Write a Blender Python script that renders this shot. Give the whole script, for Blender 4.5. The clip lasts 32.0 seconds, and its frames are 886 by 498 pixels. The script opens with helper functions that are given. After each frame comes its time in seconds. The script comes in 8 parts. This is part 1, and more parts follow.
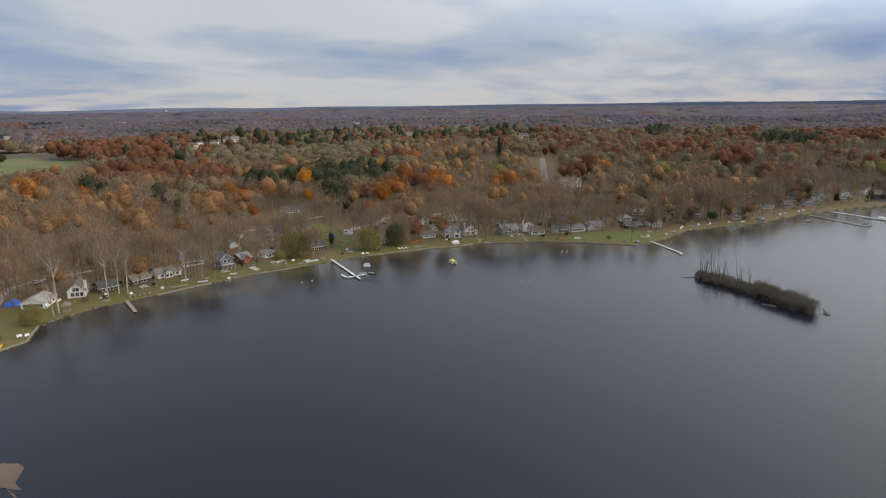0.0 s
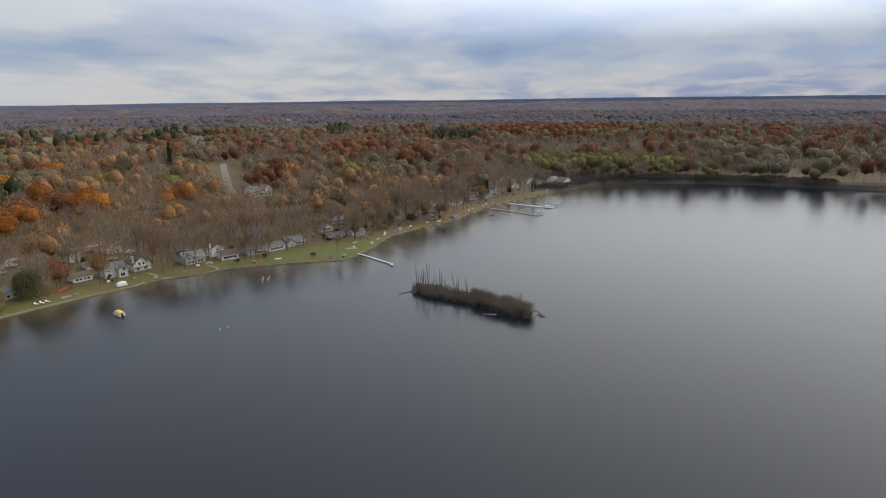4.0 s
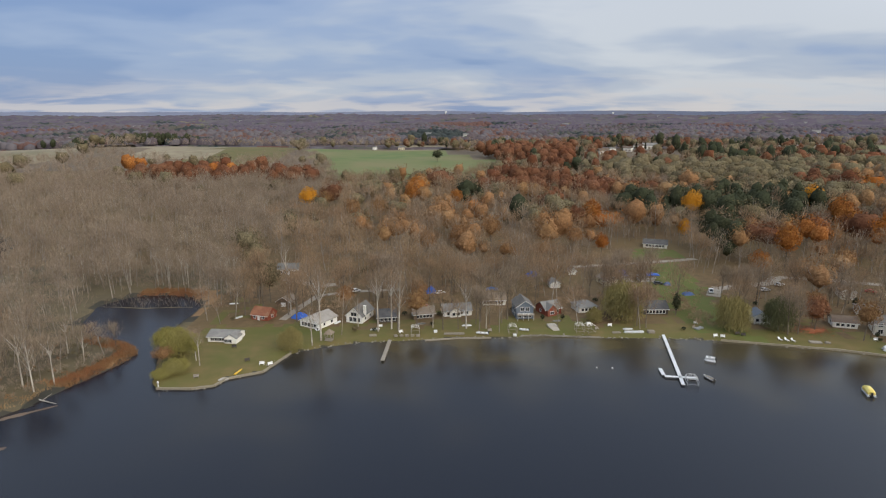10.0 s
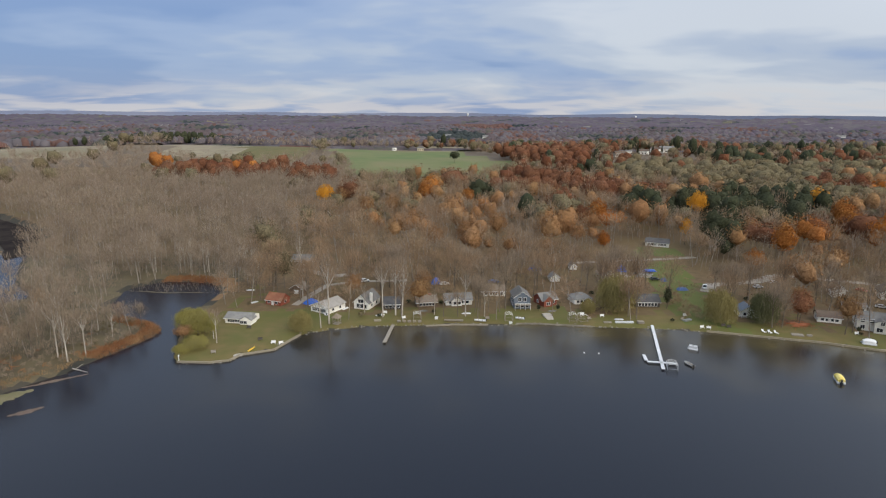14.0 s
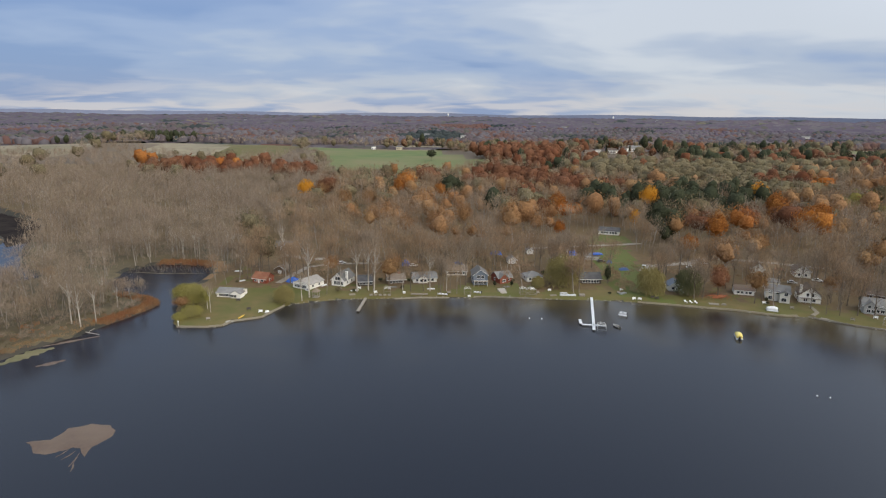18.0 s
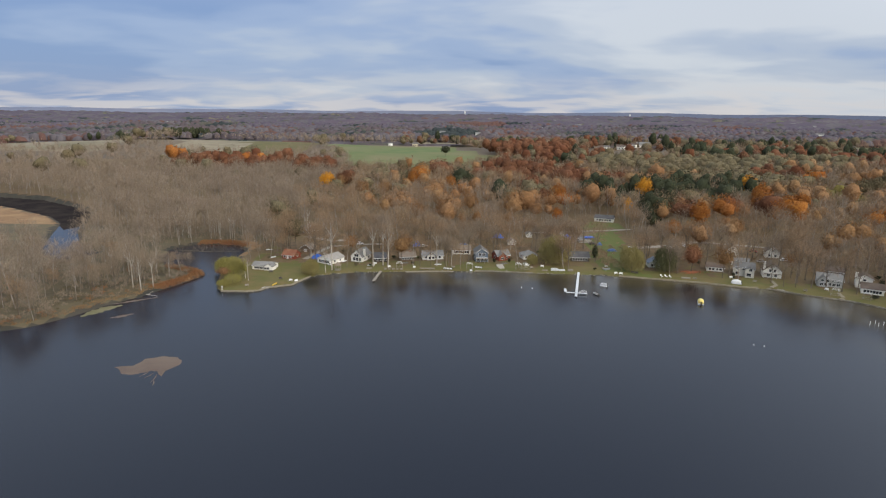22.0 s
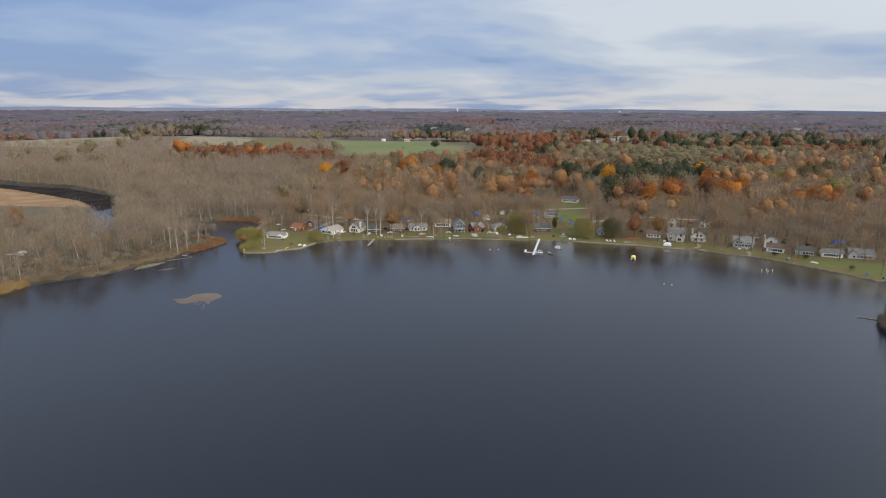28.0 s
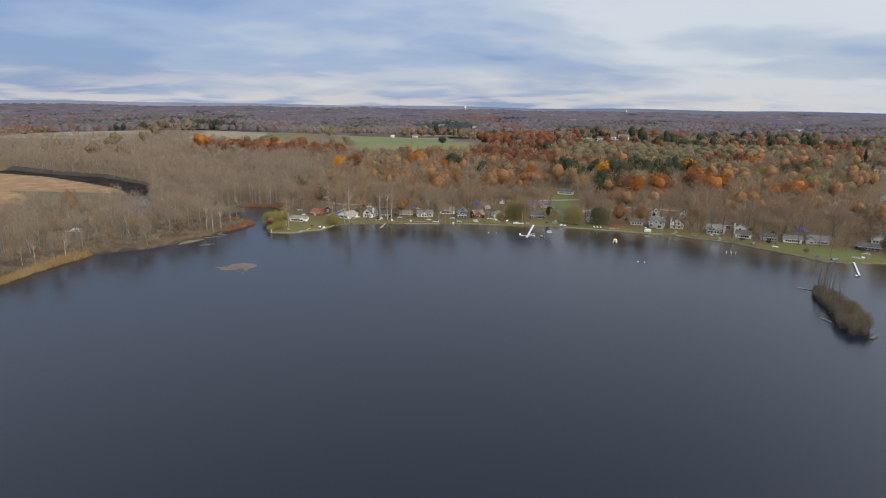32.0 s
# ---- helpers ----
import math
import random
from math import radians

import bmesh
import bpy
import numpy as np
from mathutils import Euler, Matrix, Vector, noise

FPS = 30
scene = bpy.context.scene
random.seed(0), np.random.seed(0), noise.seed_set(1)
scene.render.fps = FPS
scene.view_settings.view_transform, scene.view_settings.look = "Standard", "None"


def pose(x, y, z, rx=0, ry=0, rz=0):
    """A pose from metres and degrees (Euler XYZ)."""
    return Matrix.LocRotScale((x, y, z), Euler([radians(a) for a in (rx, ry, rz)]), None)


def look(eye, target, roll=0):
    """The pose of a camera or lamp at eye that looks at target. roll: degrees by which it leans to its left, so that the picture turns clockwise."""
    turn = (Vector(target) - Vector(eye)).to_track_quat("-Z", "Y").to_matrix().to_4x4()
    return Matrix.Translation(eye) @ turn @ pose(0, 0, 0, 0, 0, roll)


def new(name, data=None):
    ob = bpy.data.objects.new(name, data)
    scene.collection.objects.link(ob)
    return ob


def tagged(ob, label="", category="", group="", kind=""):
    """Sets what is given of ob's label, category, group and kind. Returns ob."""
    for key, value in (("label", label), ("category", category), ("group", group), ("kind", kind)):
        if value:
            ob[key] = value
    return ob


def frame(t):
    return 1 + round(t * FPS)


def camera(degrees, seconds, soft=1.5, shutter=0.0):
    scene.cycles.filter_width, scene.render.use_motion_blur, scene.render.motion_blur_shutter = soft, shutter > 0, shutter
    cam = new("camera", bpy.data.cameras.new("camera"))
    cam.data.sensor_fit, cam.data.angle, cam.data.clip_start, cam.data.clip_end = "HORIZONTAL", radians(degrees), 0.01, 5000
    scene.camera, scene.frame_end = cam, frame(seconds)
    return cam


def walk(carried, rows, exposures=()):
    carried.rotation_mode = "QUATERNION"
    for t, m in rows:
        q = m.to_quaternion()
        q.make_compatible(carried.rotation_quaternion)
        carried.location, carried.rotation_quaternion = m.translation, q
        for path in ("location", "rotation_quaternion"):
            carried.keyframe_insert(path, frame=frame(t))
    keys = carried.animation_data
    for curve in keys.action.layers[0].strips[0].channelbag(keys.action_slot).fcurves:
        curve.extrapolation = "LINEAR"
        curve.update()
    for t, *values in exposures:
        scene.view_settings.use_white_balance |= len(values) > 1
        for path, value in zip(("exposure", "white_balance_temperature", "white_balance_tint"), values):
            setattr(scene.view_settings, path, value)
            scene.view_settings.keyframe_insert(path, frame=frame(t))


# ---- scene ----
cam = camera(71.5, 32.0, 1.15)
# seconds, place, turn to the left from north, tilt up, roll
PATH = [
    (0, -79.51, -55.78, 78.41, -40.50, -13.15, -0.72),
    (0.5, -75.56, -51.65, 78.63, -40.36, -13.19, -0.74),
    (1, -71.75, -47.73, 78.69, -40.37, -13.19, -0.83),
    (1.5, -67.89, -43.78, 78.74, -43.26, -13.25, -0.83),
    (2, -63.87, -39.84, 78.59, -48.65, -13.27, -0.78),
    (2.5, -59.92, -35.68, 78.82, -54.98, -13.38, -0.84),
    (3, -55.55, -31.89, 79.10, -61.52, -13.49, -0.84),
    (3.5, -50.67, -28.60, 79.43, -67.01, -13.59, -0.77),
    (4, -45.78, -25.49, 79.68, -69.31, -13.64, -0.72),
    (4.5, -41.38, -22.22, 79.76, -66.25, -13.59, -0.75),
    (5, -37.39, -18.76, 79.72, -59.80, -13.49, -0.85),
    (5.5, -33.14, -15.55, 79.78, -51.95, -13.37, -0.92),
    (6, -28.37, -11.99, 79.39, -43.82, -13.22, -0.90),
    (6.5, -24.11, -8.40, 79.47, -35.45, -13.09, -0.76),
    (7, -20.50, -5.02, 79.13, -25.67, -12.96, -0.71),
    (7.5, -17.09, -2.51, 79.81, -15.38, -12.94, -0.61),
    (8, -13.83, 0.57, 80.29, -7.44, -12.88, -0.54),
    (8.5, -10.88, 3.91, 80.56, -3.86, -12.76, -0.34),
    (9, -8.50, 6.47, 80.60, -3.48, -12.64, -0.28),
    (9.5, -7.21, 8.36, 80.70, -2.39, -12.65, -0.21),
    (10, -5.84, 9.07, 80.63, -1.20, -12.64, -0.12),
    (10.5, -4.53, 8.66, 80.60, -0.09, -12.64, -0.07),
    (11, -3.13, 7.36, 80.59, 1.17, -12.62, -0.14),
    (11.5, -2.00, 6.13, 80.64, 1.60, -12.63, -0.05),
    (12, -1.37, 4.96, 80.25, -0.45, -12.55, 0.11),
    (12.5, -0.70, 2.79, 80.10, -0.27, -12.50, 0.20),
    (13, 0.00, 0.00, 80.00, 0.00, -12.46, 0.27),
    (13.5, 0.61, -3.00, 79.97, 0.48, -12.46, 0.28),
    (14, 1.47, -6.36, 79.98, 0.79, -12.46, 0.37),
    (14.5, 2.56, -10.17, 80.03, 0.46, -12.44, 0.33),
    (15, 3.40, -14.16, 80.03, 1.33, -12.44, 0.33),
    (15.5, 4.00, -18.42, 79.97, 3.44, -12.45, 0.39),
    (16, 4.74, -22.79, 79.86, 5.01, -12.45, 0.47),
    (16.5, 5.99, -27.09, 79.73, 4.25, -12.44, 0.54),
    (17, 7.62, -31.32, 79.59, 1.74, -12.42, 0.58),
    (17.5, 8.24, -36.04, 79.59, -0.81, -12.40, 0.56),
    (18, 8.63, -40.98, 79.68, -0.95, -12.43, 0.63),
    (18.5, 9.41, -45.66, 79.38, -0.81, -12.41, 0.74),
    (19, 10.40, -50.29, 79.24, -0.40, -12.43, 0.76),
    (19.5, 10.81, -55.35, 79.24, -0.33, -12.47, 0.77),
    (20, 11.23, -60.60, 79.48, -0.27, -12.55, 0.82),
    (20.5, 11.82, -65.88, 79.53, -0.12, -12.61, 0.80),
    (21, 12.25, -71.08, 79.56, 0.08, -12.63, 0.81),
    (21.5, 12.98, -76.45, 79.74, 0.50, -12.68, 0.66),
    (22, 13.98, -81.35, 79.28, 0.65, -12.63, 0.58),
    (22.5, 14.80, -86.72, 79.18, 0.78, -12.64, 0.43),
    (23, 15.65, -92.01, 78.93, 0.81, -12.63, 0.43),
    (23.5, 16.38, -97.54, 78.55, 0.66, -12.59, 0.31),
    (24, 17.23, -103.12, 78.10, 0.48, -12.54, 0.14),
    (24.5, 18.00, -108.55, 77.73, 0.32, -12.55, 0.20),
    (25, 18.57, -113.86, 77.67, 0.21, -12.63, 0.29),
    (25.5, 19.08, -119.27, 77.27, 0.21, -12.65, 0.22),
    (26, 19.69, -124.62, 76.96, 0.22, -12.67, 0.16),
    (26.5, 20.40, -129.84, 76.81, 0.24, -12.70, 0.13),
    (27, 21.03, -134.92, 76.79, 0.25, -12.73, 0.14),
    (27.5, 21.45, -139.85, 76.85, 0.21, -12.77, 0.20),
    (28, 21.70, -144.70, 76.96, 0.14, -12.82, 0.29),
    (28.5, 22.36, -150.25, 76.33, 0.13, -12.76, 0.18),
    (29, 22.54, -156.30, 76.18, 0.10, -12.75, 0.24),
    (29.5, 22.77, -161.51, 76.41, -0.06, -12.83, 0.26),
    (30, 22.58, -166.47, 77.06, -0.19, -12.90, 0.67),
    (30.5, 23.13, -172.07, 75.57, -0.31, -12.77, 0.41),
    (31, 23.80, -177.70, 74.87, -0.32, -12.72, 0.41),
    (31.5, 23.87, -183.77, 75.38, -0.31, -12.79, 0.50),
    (32, 23.60, -189.08, 77.50, 0.76, -13.05, 0.87),
]


def row_pose(x, y, z, yaw, pitch, roll):
    """The camera's pose from its place, heading, tilt and roll."""
    return pose(x, y, z, 0, 0, yaw) @ pose(0, 0, 0, 90 + pitch, 0, 0) @ pose(0, 0, 0, 0, 0, roll)


walk(cam, [(t, row_pose(*r)) for t, *r in PATH], [(0, -0.10, 6550, 10), (2.5, -0.08, 6550, 10), (5, -0.03, 6520, 10), (8, -0.02, 6500, 10), (12, 0.06, 6270, 10), (20, 0.08, 6320, 10), (32, 0.12, 6400, 10)])

# ---- world, sun ----
SUN_EL, SUN_AZ = radians(33), radians(142)
world = bpy.data.worlds.new("overcast_sky")
scene.world = world
world.use_nodes = True
wn, wl = world.node_tree.nodes, world.node_tree.links
wn.clear()


def wnode(kind, **values):
    n = wn.new(kind)
    for key, value in values.items():
        n.inputs[key].default_value = value
    return n


def wmath(op, a, b):
    n = wn.new("ShaderNodeMath")
    n.operation = op
    for i, v in enumerate((a, b)):
        if isinstance(v, (int, float)):
            n.inputs[i].default_value = v
        else:
            wl.new(v, n.inputs[i])
    return n.outputs[0]


def wramp(fac, stops):
    n = wn.new("ShaderNodeValToRGB")
    n.color_ramp.interpolation = "EASE"
    while len(n.color_ramp.elements) < len(stops):
        n.color_ramp.elements.new(0.5)
    for e, (p, c) in zip(n.color_ramp.elements, stops):
        e.position, e.color = p, (*c, 1)
    wl.new(fac, n.inputs[0])
    return n.outputs[0]


def wmix(fac, a, b):
    n = wn.new("ShaderNodeMix")
    n.data_type = "RGBA"
    if isinstance(fac, (int, float)):
        n.inputs[0].default_value = fac
    else:
        wl.new(fac, n.inputs[0])
    wl.new(a, n.inputs[6])
    wl.new(b, n.inputs[7])
    return n.outputs[2]


sky = wn.new("ShaderNodeTexSky")
sky.sky_type, sky.sun_disc = "NISHITA", False
sky.sun_elevation, sky.sun_rotation = SUN_EL, SUN_AZ
gain = wn.new("ShaderNodeVectorMath")
gain.operation = "SCALE"
gain.inputs[3].default_value = 0.11
wl.new(sky.outputs[0], gain.inputs[0])
coord = wn.new("ShaderNodeTexCoord")
split = wn.new("ShaderNodeSeparateXYZ")
wl.new(coord.outputs["Generated"], split.inputs[0])
up = wmath("MAXIMUM", split.outputs[2], 0.0)
deep = wmath("ADD", up, 0.15)
flat = wn.new("ShaderNodeCombineXYZ")
wl.new(wmath("DIVIDE", split.outputs[0], deep), flat.inputs[0])
wl.new(wmath("DIVIDE", split.outputs[1], deep), flat.inputs[1])
spin = wn.new("ShaderNodeMapping")
spin.inputs["Rotation"].default_value = (0, 0, radians(-18))
spin.inputs["Scale"].default_value = (0.8, 1.0, 1.0)
spin.inputs["Location"].default_value = (2.3, 0.4, 0.0)
wl.new(flat.outputs[0], spin.inputs[0])
broad = wnode("ShaderNodeTexNoise", Scale=0.52, Detail=4.0, Roughness=0.5, Distortion=0.3)
fine = wnode("ShaderNodeTexNoise", Scale=1.9, Detail=3.5, Roughness=0.5, Distortion=0.4)
wl.new(spin.outputs[0], broad.inputs["Vector"])
wl.new(spin.outputs[0], fine.inputs["Vector"])
cloud = wmath("ADD", wmath("MULTIPLY", broad.outputs[0], 0.78), wmath("MULTIPLY", fine.outputs[0], 0.22))
# the cloud sheet is thickest and palest to the north-north-east, thinner to the west and east
lane = wn.new("ShaderNodeVectorMath")
lane.operation = "DOT_PRODUCT"
lane.inputs[1].default_value = (math.sin(radians(36)), math.cos(radians(36)), 0)
wl.new(coord.outputs["Generated"], lane.inputs[0])
cloud = wmath("ADD", wmath("SUBTRACT", cloud, 0.125), wmath("MULTIPLY", wmath("POWER", wmath("ABSOLUTE", lane.outputs["Value"], 0.0), 3.0), 0.235))
veil = wramp(cloud, [(0.36, (0.225, 0.33, 0.565)), (0.46, (0.335, 0.43, 0.63)), (0.55, (0.475, 0.54, 0.66)), (0.65, (0.655, 0.69, 0.745))])
low = wmath("MULTIPLY", wmath("SUBTRACT", 1.0, wmath("MINIMUM", wmath("MULTIPLY", up, 17.0), 1.0)), wmath("MINIMUM", wmath("MAXIMUM", wmath("MULTIPLY", wmath("SUBTRACT", fine.outputs[0], 0.40), 4.5), 0.12), 0.85))
warm = wn.new("ShaderNodeRGB")
warm.outputs[0].default_value = (0.70, 0.665, 0.645, 1)
veiled = wmix(0.12, veil, gain.outputs[0])
# overhead the sheet is closed and neutral
over = wn.new("ShaderNodeRGB")
over.outputs[0].default_value = (0.575, 0.65, 0.755, 1)
closed = wmath("MULTIPLY", wmath("MINIMUM", wmath("MAXIMUM", wmath("MULTIPLY", wmath("SUBTRACT", up, 0.14), 4.5), 0.0), 1.0), 0.85)
veiled = wmix(closed, veiled, over.outputs[0])
# an overcast sky is brighter overhead than at the horizon, and brightest low in the east-south-east, where the sheet is thin
toward = wn.new("ShaderNodeVectorMath")
toward.operation = "DOT_PRODUCT"
toward.inputs[1].default_value = (math.cos(radians(16)) * math.sin(radians(116)), math.cos(radians(16)) * math.cos(radians(116)), math.sin(radians(16)))
wl.new(coord.outputs["Generated"], toward.inputs[0])
thin = wmath("MINIMUM", wmath("MAXIMUM", wmath("MULTIPLY", wmath("SUBTRACT", up, 0.08), 9.0), 0.0), 1.0)
halo = wmath("MULTIPLY", wmath("MULTIPLY", wmath("POWER", wmath("MAXIMUM", toward.outputs["Value"], 0.0), 1.8), 2.3), thin)
back = wn.new("ShaderNodeBackground")
glow = wn.new("ShaderNodeRGB")
glow.outputs[0].default_value = (0.60, 0.61, 0.60, 1)
wl.new(wmix(wmath("MINIMUM", wmath("MULTIPLY", halo, 0.55), 0.9), wmix(low, veiled, warm.outputs[0]), glow.outputs[0]), back.inputs[0])
wl.new(wmath("ADD", wmath("ADD", wmath("MULTIPLY", up, 0.42), 0.885), halo), back.inputs[1])
wout = wn.new("ShaderNodeOutputWorld")
wl.new(back.outputs[0], wout.inputs[0])

sun = new("sun", bpy.data.lights.new("sun", "SUN"))
sun.data.energy, sun.data.angle, sun.data.color = 1.75, radians(50), (1.0, 0.85, 0.65)
sun.matrix_world = look((0, 0, 300), (-300 * math.cos(SUN_EL) * math.sin(SUN_AZ), -300 * math.cos(SUN_EL) * math.cos(SUN_AZ), 300 - 300 * math.sin(SUN_EL)))


# ---- materials ----
def mat(name, a, b=None, c=None, rough=0.8, scale=1.0, big=0.1, bump=0.0, metal=0.0, vary=0.0, spec=0.3, detail=4.0, relief=0.0):
    """A surface with grain (scale, per metre) between colours a and b and broad stains (big, per metre) towards c."""
    m = bpy.data.materials.new(name)
    m.use_nodes = True
    nt = m.node_tree
    p = nt.nodes["Principled BSDF"]
    p.inputs["Roughness"].default_value, p.inputs["Metallic"].default_value = rough, metal
    p.inputs["Specular IOR Level"].default_value = spec
    b = b or tuple(v * 0.75 for v in a)
    c = c or tuple((v + w) / 2 * 0.9 for v, w in zip(a, b))
    geo = nt.nodes.new("ShaderNodeNewGeometry")

    def noise_at(s, detail):
        n = nt.nodes.new("ShaderNodeTexNoise")
        n.inputs["Scale"].default_value, n.inputs["Detail"].default_value = s, detail
        nt.links.new(geo.outputs["Position"], n.inputs["Vector"])
        return n.outputs[0]

    def ramp(fac, lo, hi):
        n = nt.nodes.new("ShaderNodeMapRange")
        n.inputs[1].default_value, n.inputs[2].default_value = lo, hi
        nt.links.new(fac, n.inputs[0])
        return n.outputs[0]

    def mix(fac, u, v):
        n = nt.nodes.new("ShaderNodeMix")
        n.data_type = "RGBA"
        nt.links.new(fac, n.inputs[0])
        for i, w in ((6, u), (7, v)):
            if isinstance(w, tuple):
                n.inputs[i].default_value = (*w, 1)
            else:
                nt.links.new(w, n.inputs[i])
        return n.outputs[2]

    grain = noise_at(scale, detail)
    col = mix(ramp(grain, 0.32, 0.68), a, b)
    col = mix(ramp(noise_at(big, 3.0), 0.42, 0.66), col, c)
    if vary:
        info = nt.nodes.new("ShaderNodeObjectInfo")
        hsv = nt.nodes.new("ShaderNodeHueSaturation")
        nt.links.new(col, hsv.inputs["Color"])
        n = nt.nodes.new("ShaderNodeMapRange")
        n.inputs[3].default_value, n.inputs[4].default_value = 1 - vary, 1 + vary
        nt.links.new(info.outputs["Random"], n.inputs[0])
        nt.links.new(n.outputs[0], hsv.inputs["Value"])
        col = hsv.outputs[0]
    if relief:
        # each crown has its own tone
        own = nt.nodes.new("ShaderNodeAttribute")
        own.attribute_name = "tone"
        tinge = nt.nodes.new("ShaderNodeHueSaturation")
        for socket, lo, hi in (("Value", 0.78, 1.24), ("Hue", 0.488, 0.512), ("Saturation", 1.14, 0.84)):
            n = nt.nodes.new("ShaderNodeMapRange")
            n.inputs[1].default_value, n.inputs[2].default_value, n.inputs[3].default_value, n.inputs[4].default_value = -1, 1, lo, hi
            nt.links.new(own.outputs["Fac"], n.inputs[0])
            nt.links.new(n.outputs[0], tinge.inputs[socket])
        nt.links.new(col, tinge.inputs["Color"])
        col = tinge.outputs[0]
        # shade in the gaps between the crown's clumps, painted darker, about a metre across
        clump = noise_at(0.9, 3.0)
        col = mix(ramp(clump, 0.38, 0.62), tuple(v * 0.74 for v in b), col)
        bn = nt.nodes.new("ShaderNodeBump")
        bn.inputs["Strength"].default_value, bn.inputs["Distance"].default_value = relief, 0.9
        nt.links.new(clump, bn.inputs["Height"])
        nt.links.new(bn.outputs[0], p.inputs["Normal"])
    nt.links.new(col, p.inputs["Base Color"])
    if bump:
        bn = nt.nodes.new("ShaderNodeBump")
        bn.inputs["Strength"].default_value, bn.inputs["Distance"].default_value = bump, 0.1
        nt.links.new(grain, bn.inputs["Height"])
        nt.links.new(bn.outputs[0], p.inputs["Normal"])
    return m


M = {}


def make(key, *args, **kw):
    M[key] = mat(key, *args, **kw)


# ground
make("lawn", (0.112, 0.097, 0.027), (0.148, 0.110, 0.040), (0.092, 0.095, 0.021), scale=0.22, big=0.05, bump=0.4)
make("green_lawn", (0.086, 0.106, 0.020), (0.112, 0.110, 0.030), (0.098, 0.110, 0.024), scale=0.22, big=0.05, bump=0.4)
make("far_field", (0.152, 0.124, 0.080), (0.120, 0.100, 0.064), (0.104, 0.100, 0.056), scale=0.02, big=0.004)
make("litter", (0.15, 0.098, 0.048), (0.1, 0.065, 0.032), (0.132, 0.092, 0.04), scale=0.35, big=0.03, bump=0.4)
make("field", (0.09, 0.13, 0.034), (0.13, 0.15, 0.045), (0.165, 0.15, 0.062), scale=0.05, big=0.008)
make("straw", (0.2664, 0.225, 0.144), (0.2072, 0.165, 0.104), (0.1628, 0.1425, 0.08), scale=0.05, big=0.01)
make("farland", (0.14, 0.105, 0.072), (0.10, 0.078, 0.055), (0.17, 0.13, 0.08), scale=0.02, big=0.002)
make("reed_bed", (0.26, 0.15, 0.068), (0.18, 0.10, 0.048), (0.30, 0.19, 0.09), scale=0.7, big=0.08, bump=0.5)
make("golden_reed", (0.37, 0.245, 0.10), (0.29, 0.185, 0.075), (0.35, 0.25, 0.12), scale=0.7, big=0.08)
make("rust_reed", (0.285, 0.132, 0.058), (0.21, 0.092, 0.042), (0.26, 0.145, 0.068), scale=0.6, big=0.08)
make("shore_stone", (0.22, 0.195, 0.16), (0.13, 0.115, 0.095), (0.26, 0.235, 0.2), scale=1.5, big=0.2)
make("peat", (0.0323, 0.0273, 0.0263), (0.0199, 0.0168, 0.0175), (0.0427, 0.0357, 0.0312), scale=0.3, big=0.05, rough=1.0, spec=0.0)
make("purple_brush", (0.12, 0.09, 0.08), (0.08, 0.06, 0.054), (0.135, 0.10, 0.085), scale=0.3, big=0.05)
make("mud", (0.135, 0.09, 0.06), (0.095, 0.064, 0.044), (0.15, 0.105, 0.072), rough=0.5, scale=0.8, big=0.1)
make("lakebed", (0.045, 0.04, 0.028), (0.03, 0.028, 0.02), (0.06, 0.05, 0.035), scale=0.3, big=0.05)
make("marsh_ground", (0.115, 0.092, 0.052), (0.078, 0.062, 0.036), (0.13, 0.1, 0.052), scale=0.3, big=0.05, bump=0.5)
make("weed", (0.155, 0.14, 0.066), (0.115, 0.104, 0.052), (0.17, 0.146, 0.078), scale=0.8, big=0.2, bump=0.4)
make("gravel", (0.34, 0.30, 0.25), (0.26, 0.23, 0.19), (0.30, 0.26, 0.21), scale=2.0, big=0.15, bump=0.2)
# wood and foliage
make("bark", (0.15, 0.12, 0.09), (0.10, 0.078, 0.058), (0.18, 0.145, 0.11), scale=3.0, big=0.3, bump=0.3)
make("wood_bark", (0.385, 0.339, 0.291), (0.138, 0.110, 0.089), (0.257, 0.221, 0.183), scale=0.3, big=0.03)
make("pale_bark", (0.42, 0.37, 0.31), (0.25, 0.22, 0.185), (0.46, 0.42, 0.36), scale=1.6, big=0.3)
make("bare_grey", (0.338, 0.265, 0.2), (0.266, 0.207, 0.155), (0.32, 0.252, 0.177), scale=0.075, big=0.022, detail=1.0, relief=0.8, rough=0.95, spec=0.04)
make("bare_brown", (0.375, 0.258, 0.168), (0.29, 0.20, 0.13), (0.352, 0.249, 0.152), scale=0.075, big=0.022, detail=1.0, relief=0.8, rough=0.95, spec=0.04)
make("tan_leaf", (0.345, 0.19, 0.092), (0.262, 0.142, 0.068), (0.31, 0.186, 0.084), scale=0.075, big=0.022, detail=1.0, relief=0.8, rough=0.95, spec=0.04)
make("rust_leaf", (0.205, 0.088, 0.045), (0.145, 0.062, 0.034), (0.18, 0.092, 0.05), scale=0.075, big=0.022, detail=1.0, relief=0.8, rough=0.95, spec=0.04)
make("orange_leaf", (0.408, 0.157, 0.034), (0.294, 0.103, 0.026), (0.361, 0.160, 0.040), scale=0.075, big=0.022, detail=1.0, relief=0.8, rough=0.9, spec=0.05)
make("yellow_leaf", (0.6, 0.275, 0.025), (0.48, 0.2, 0.02), (0.52, 0.27, 0.04), scale=0.3, big=0.06, rough=0.9, spec=0.05)
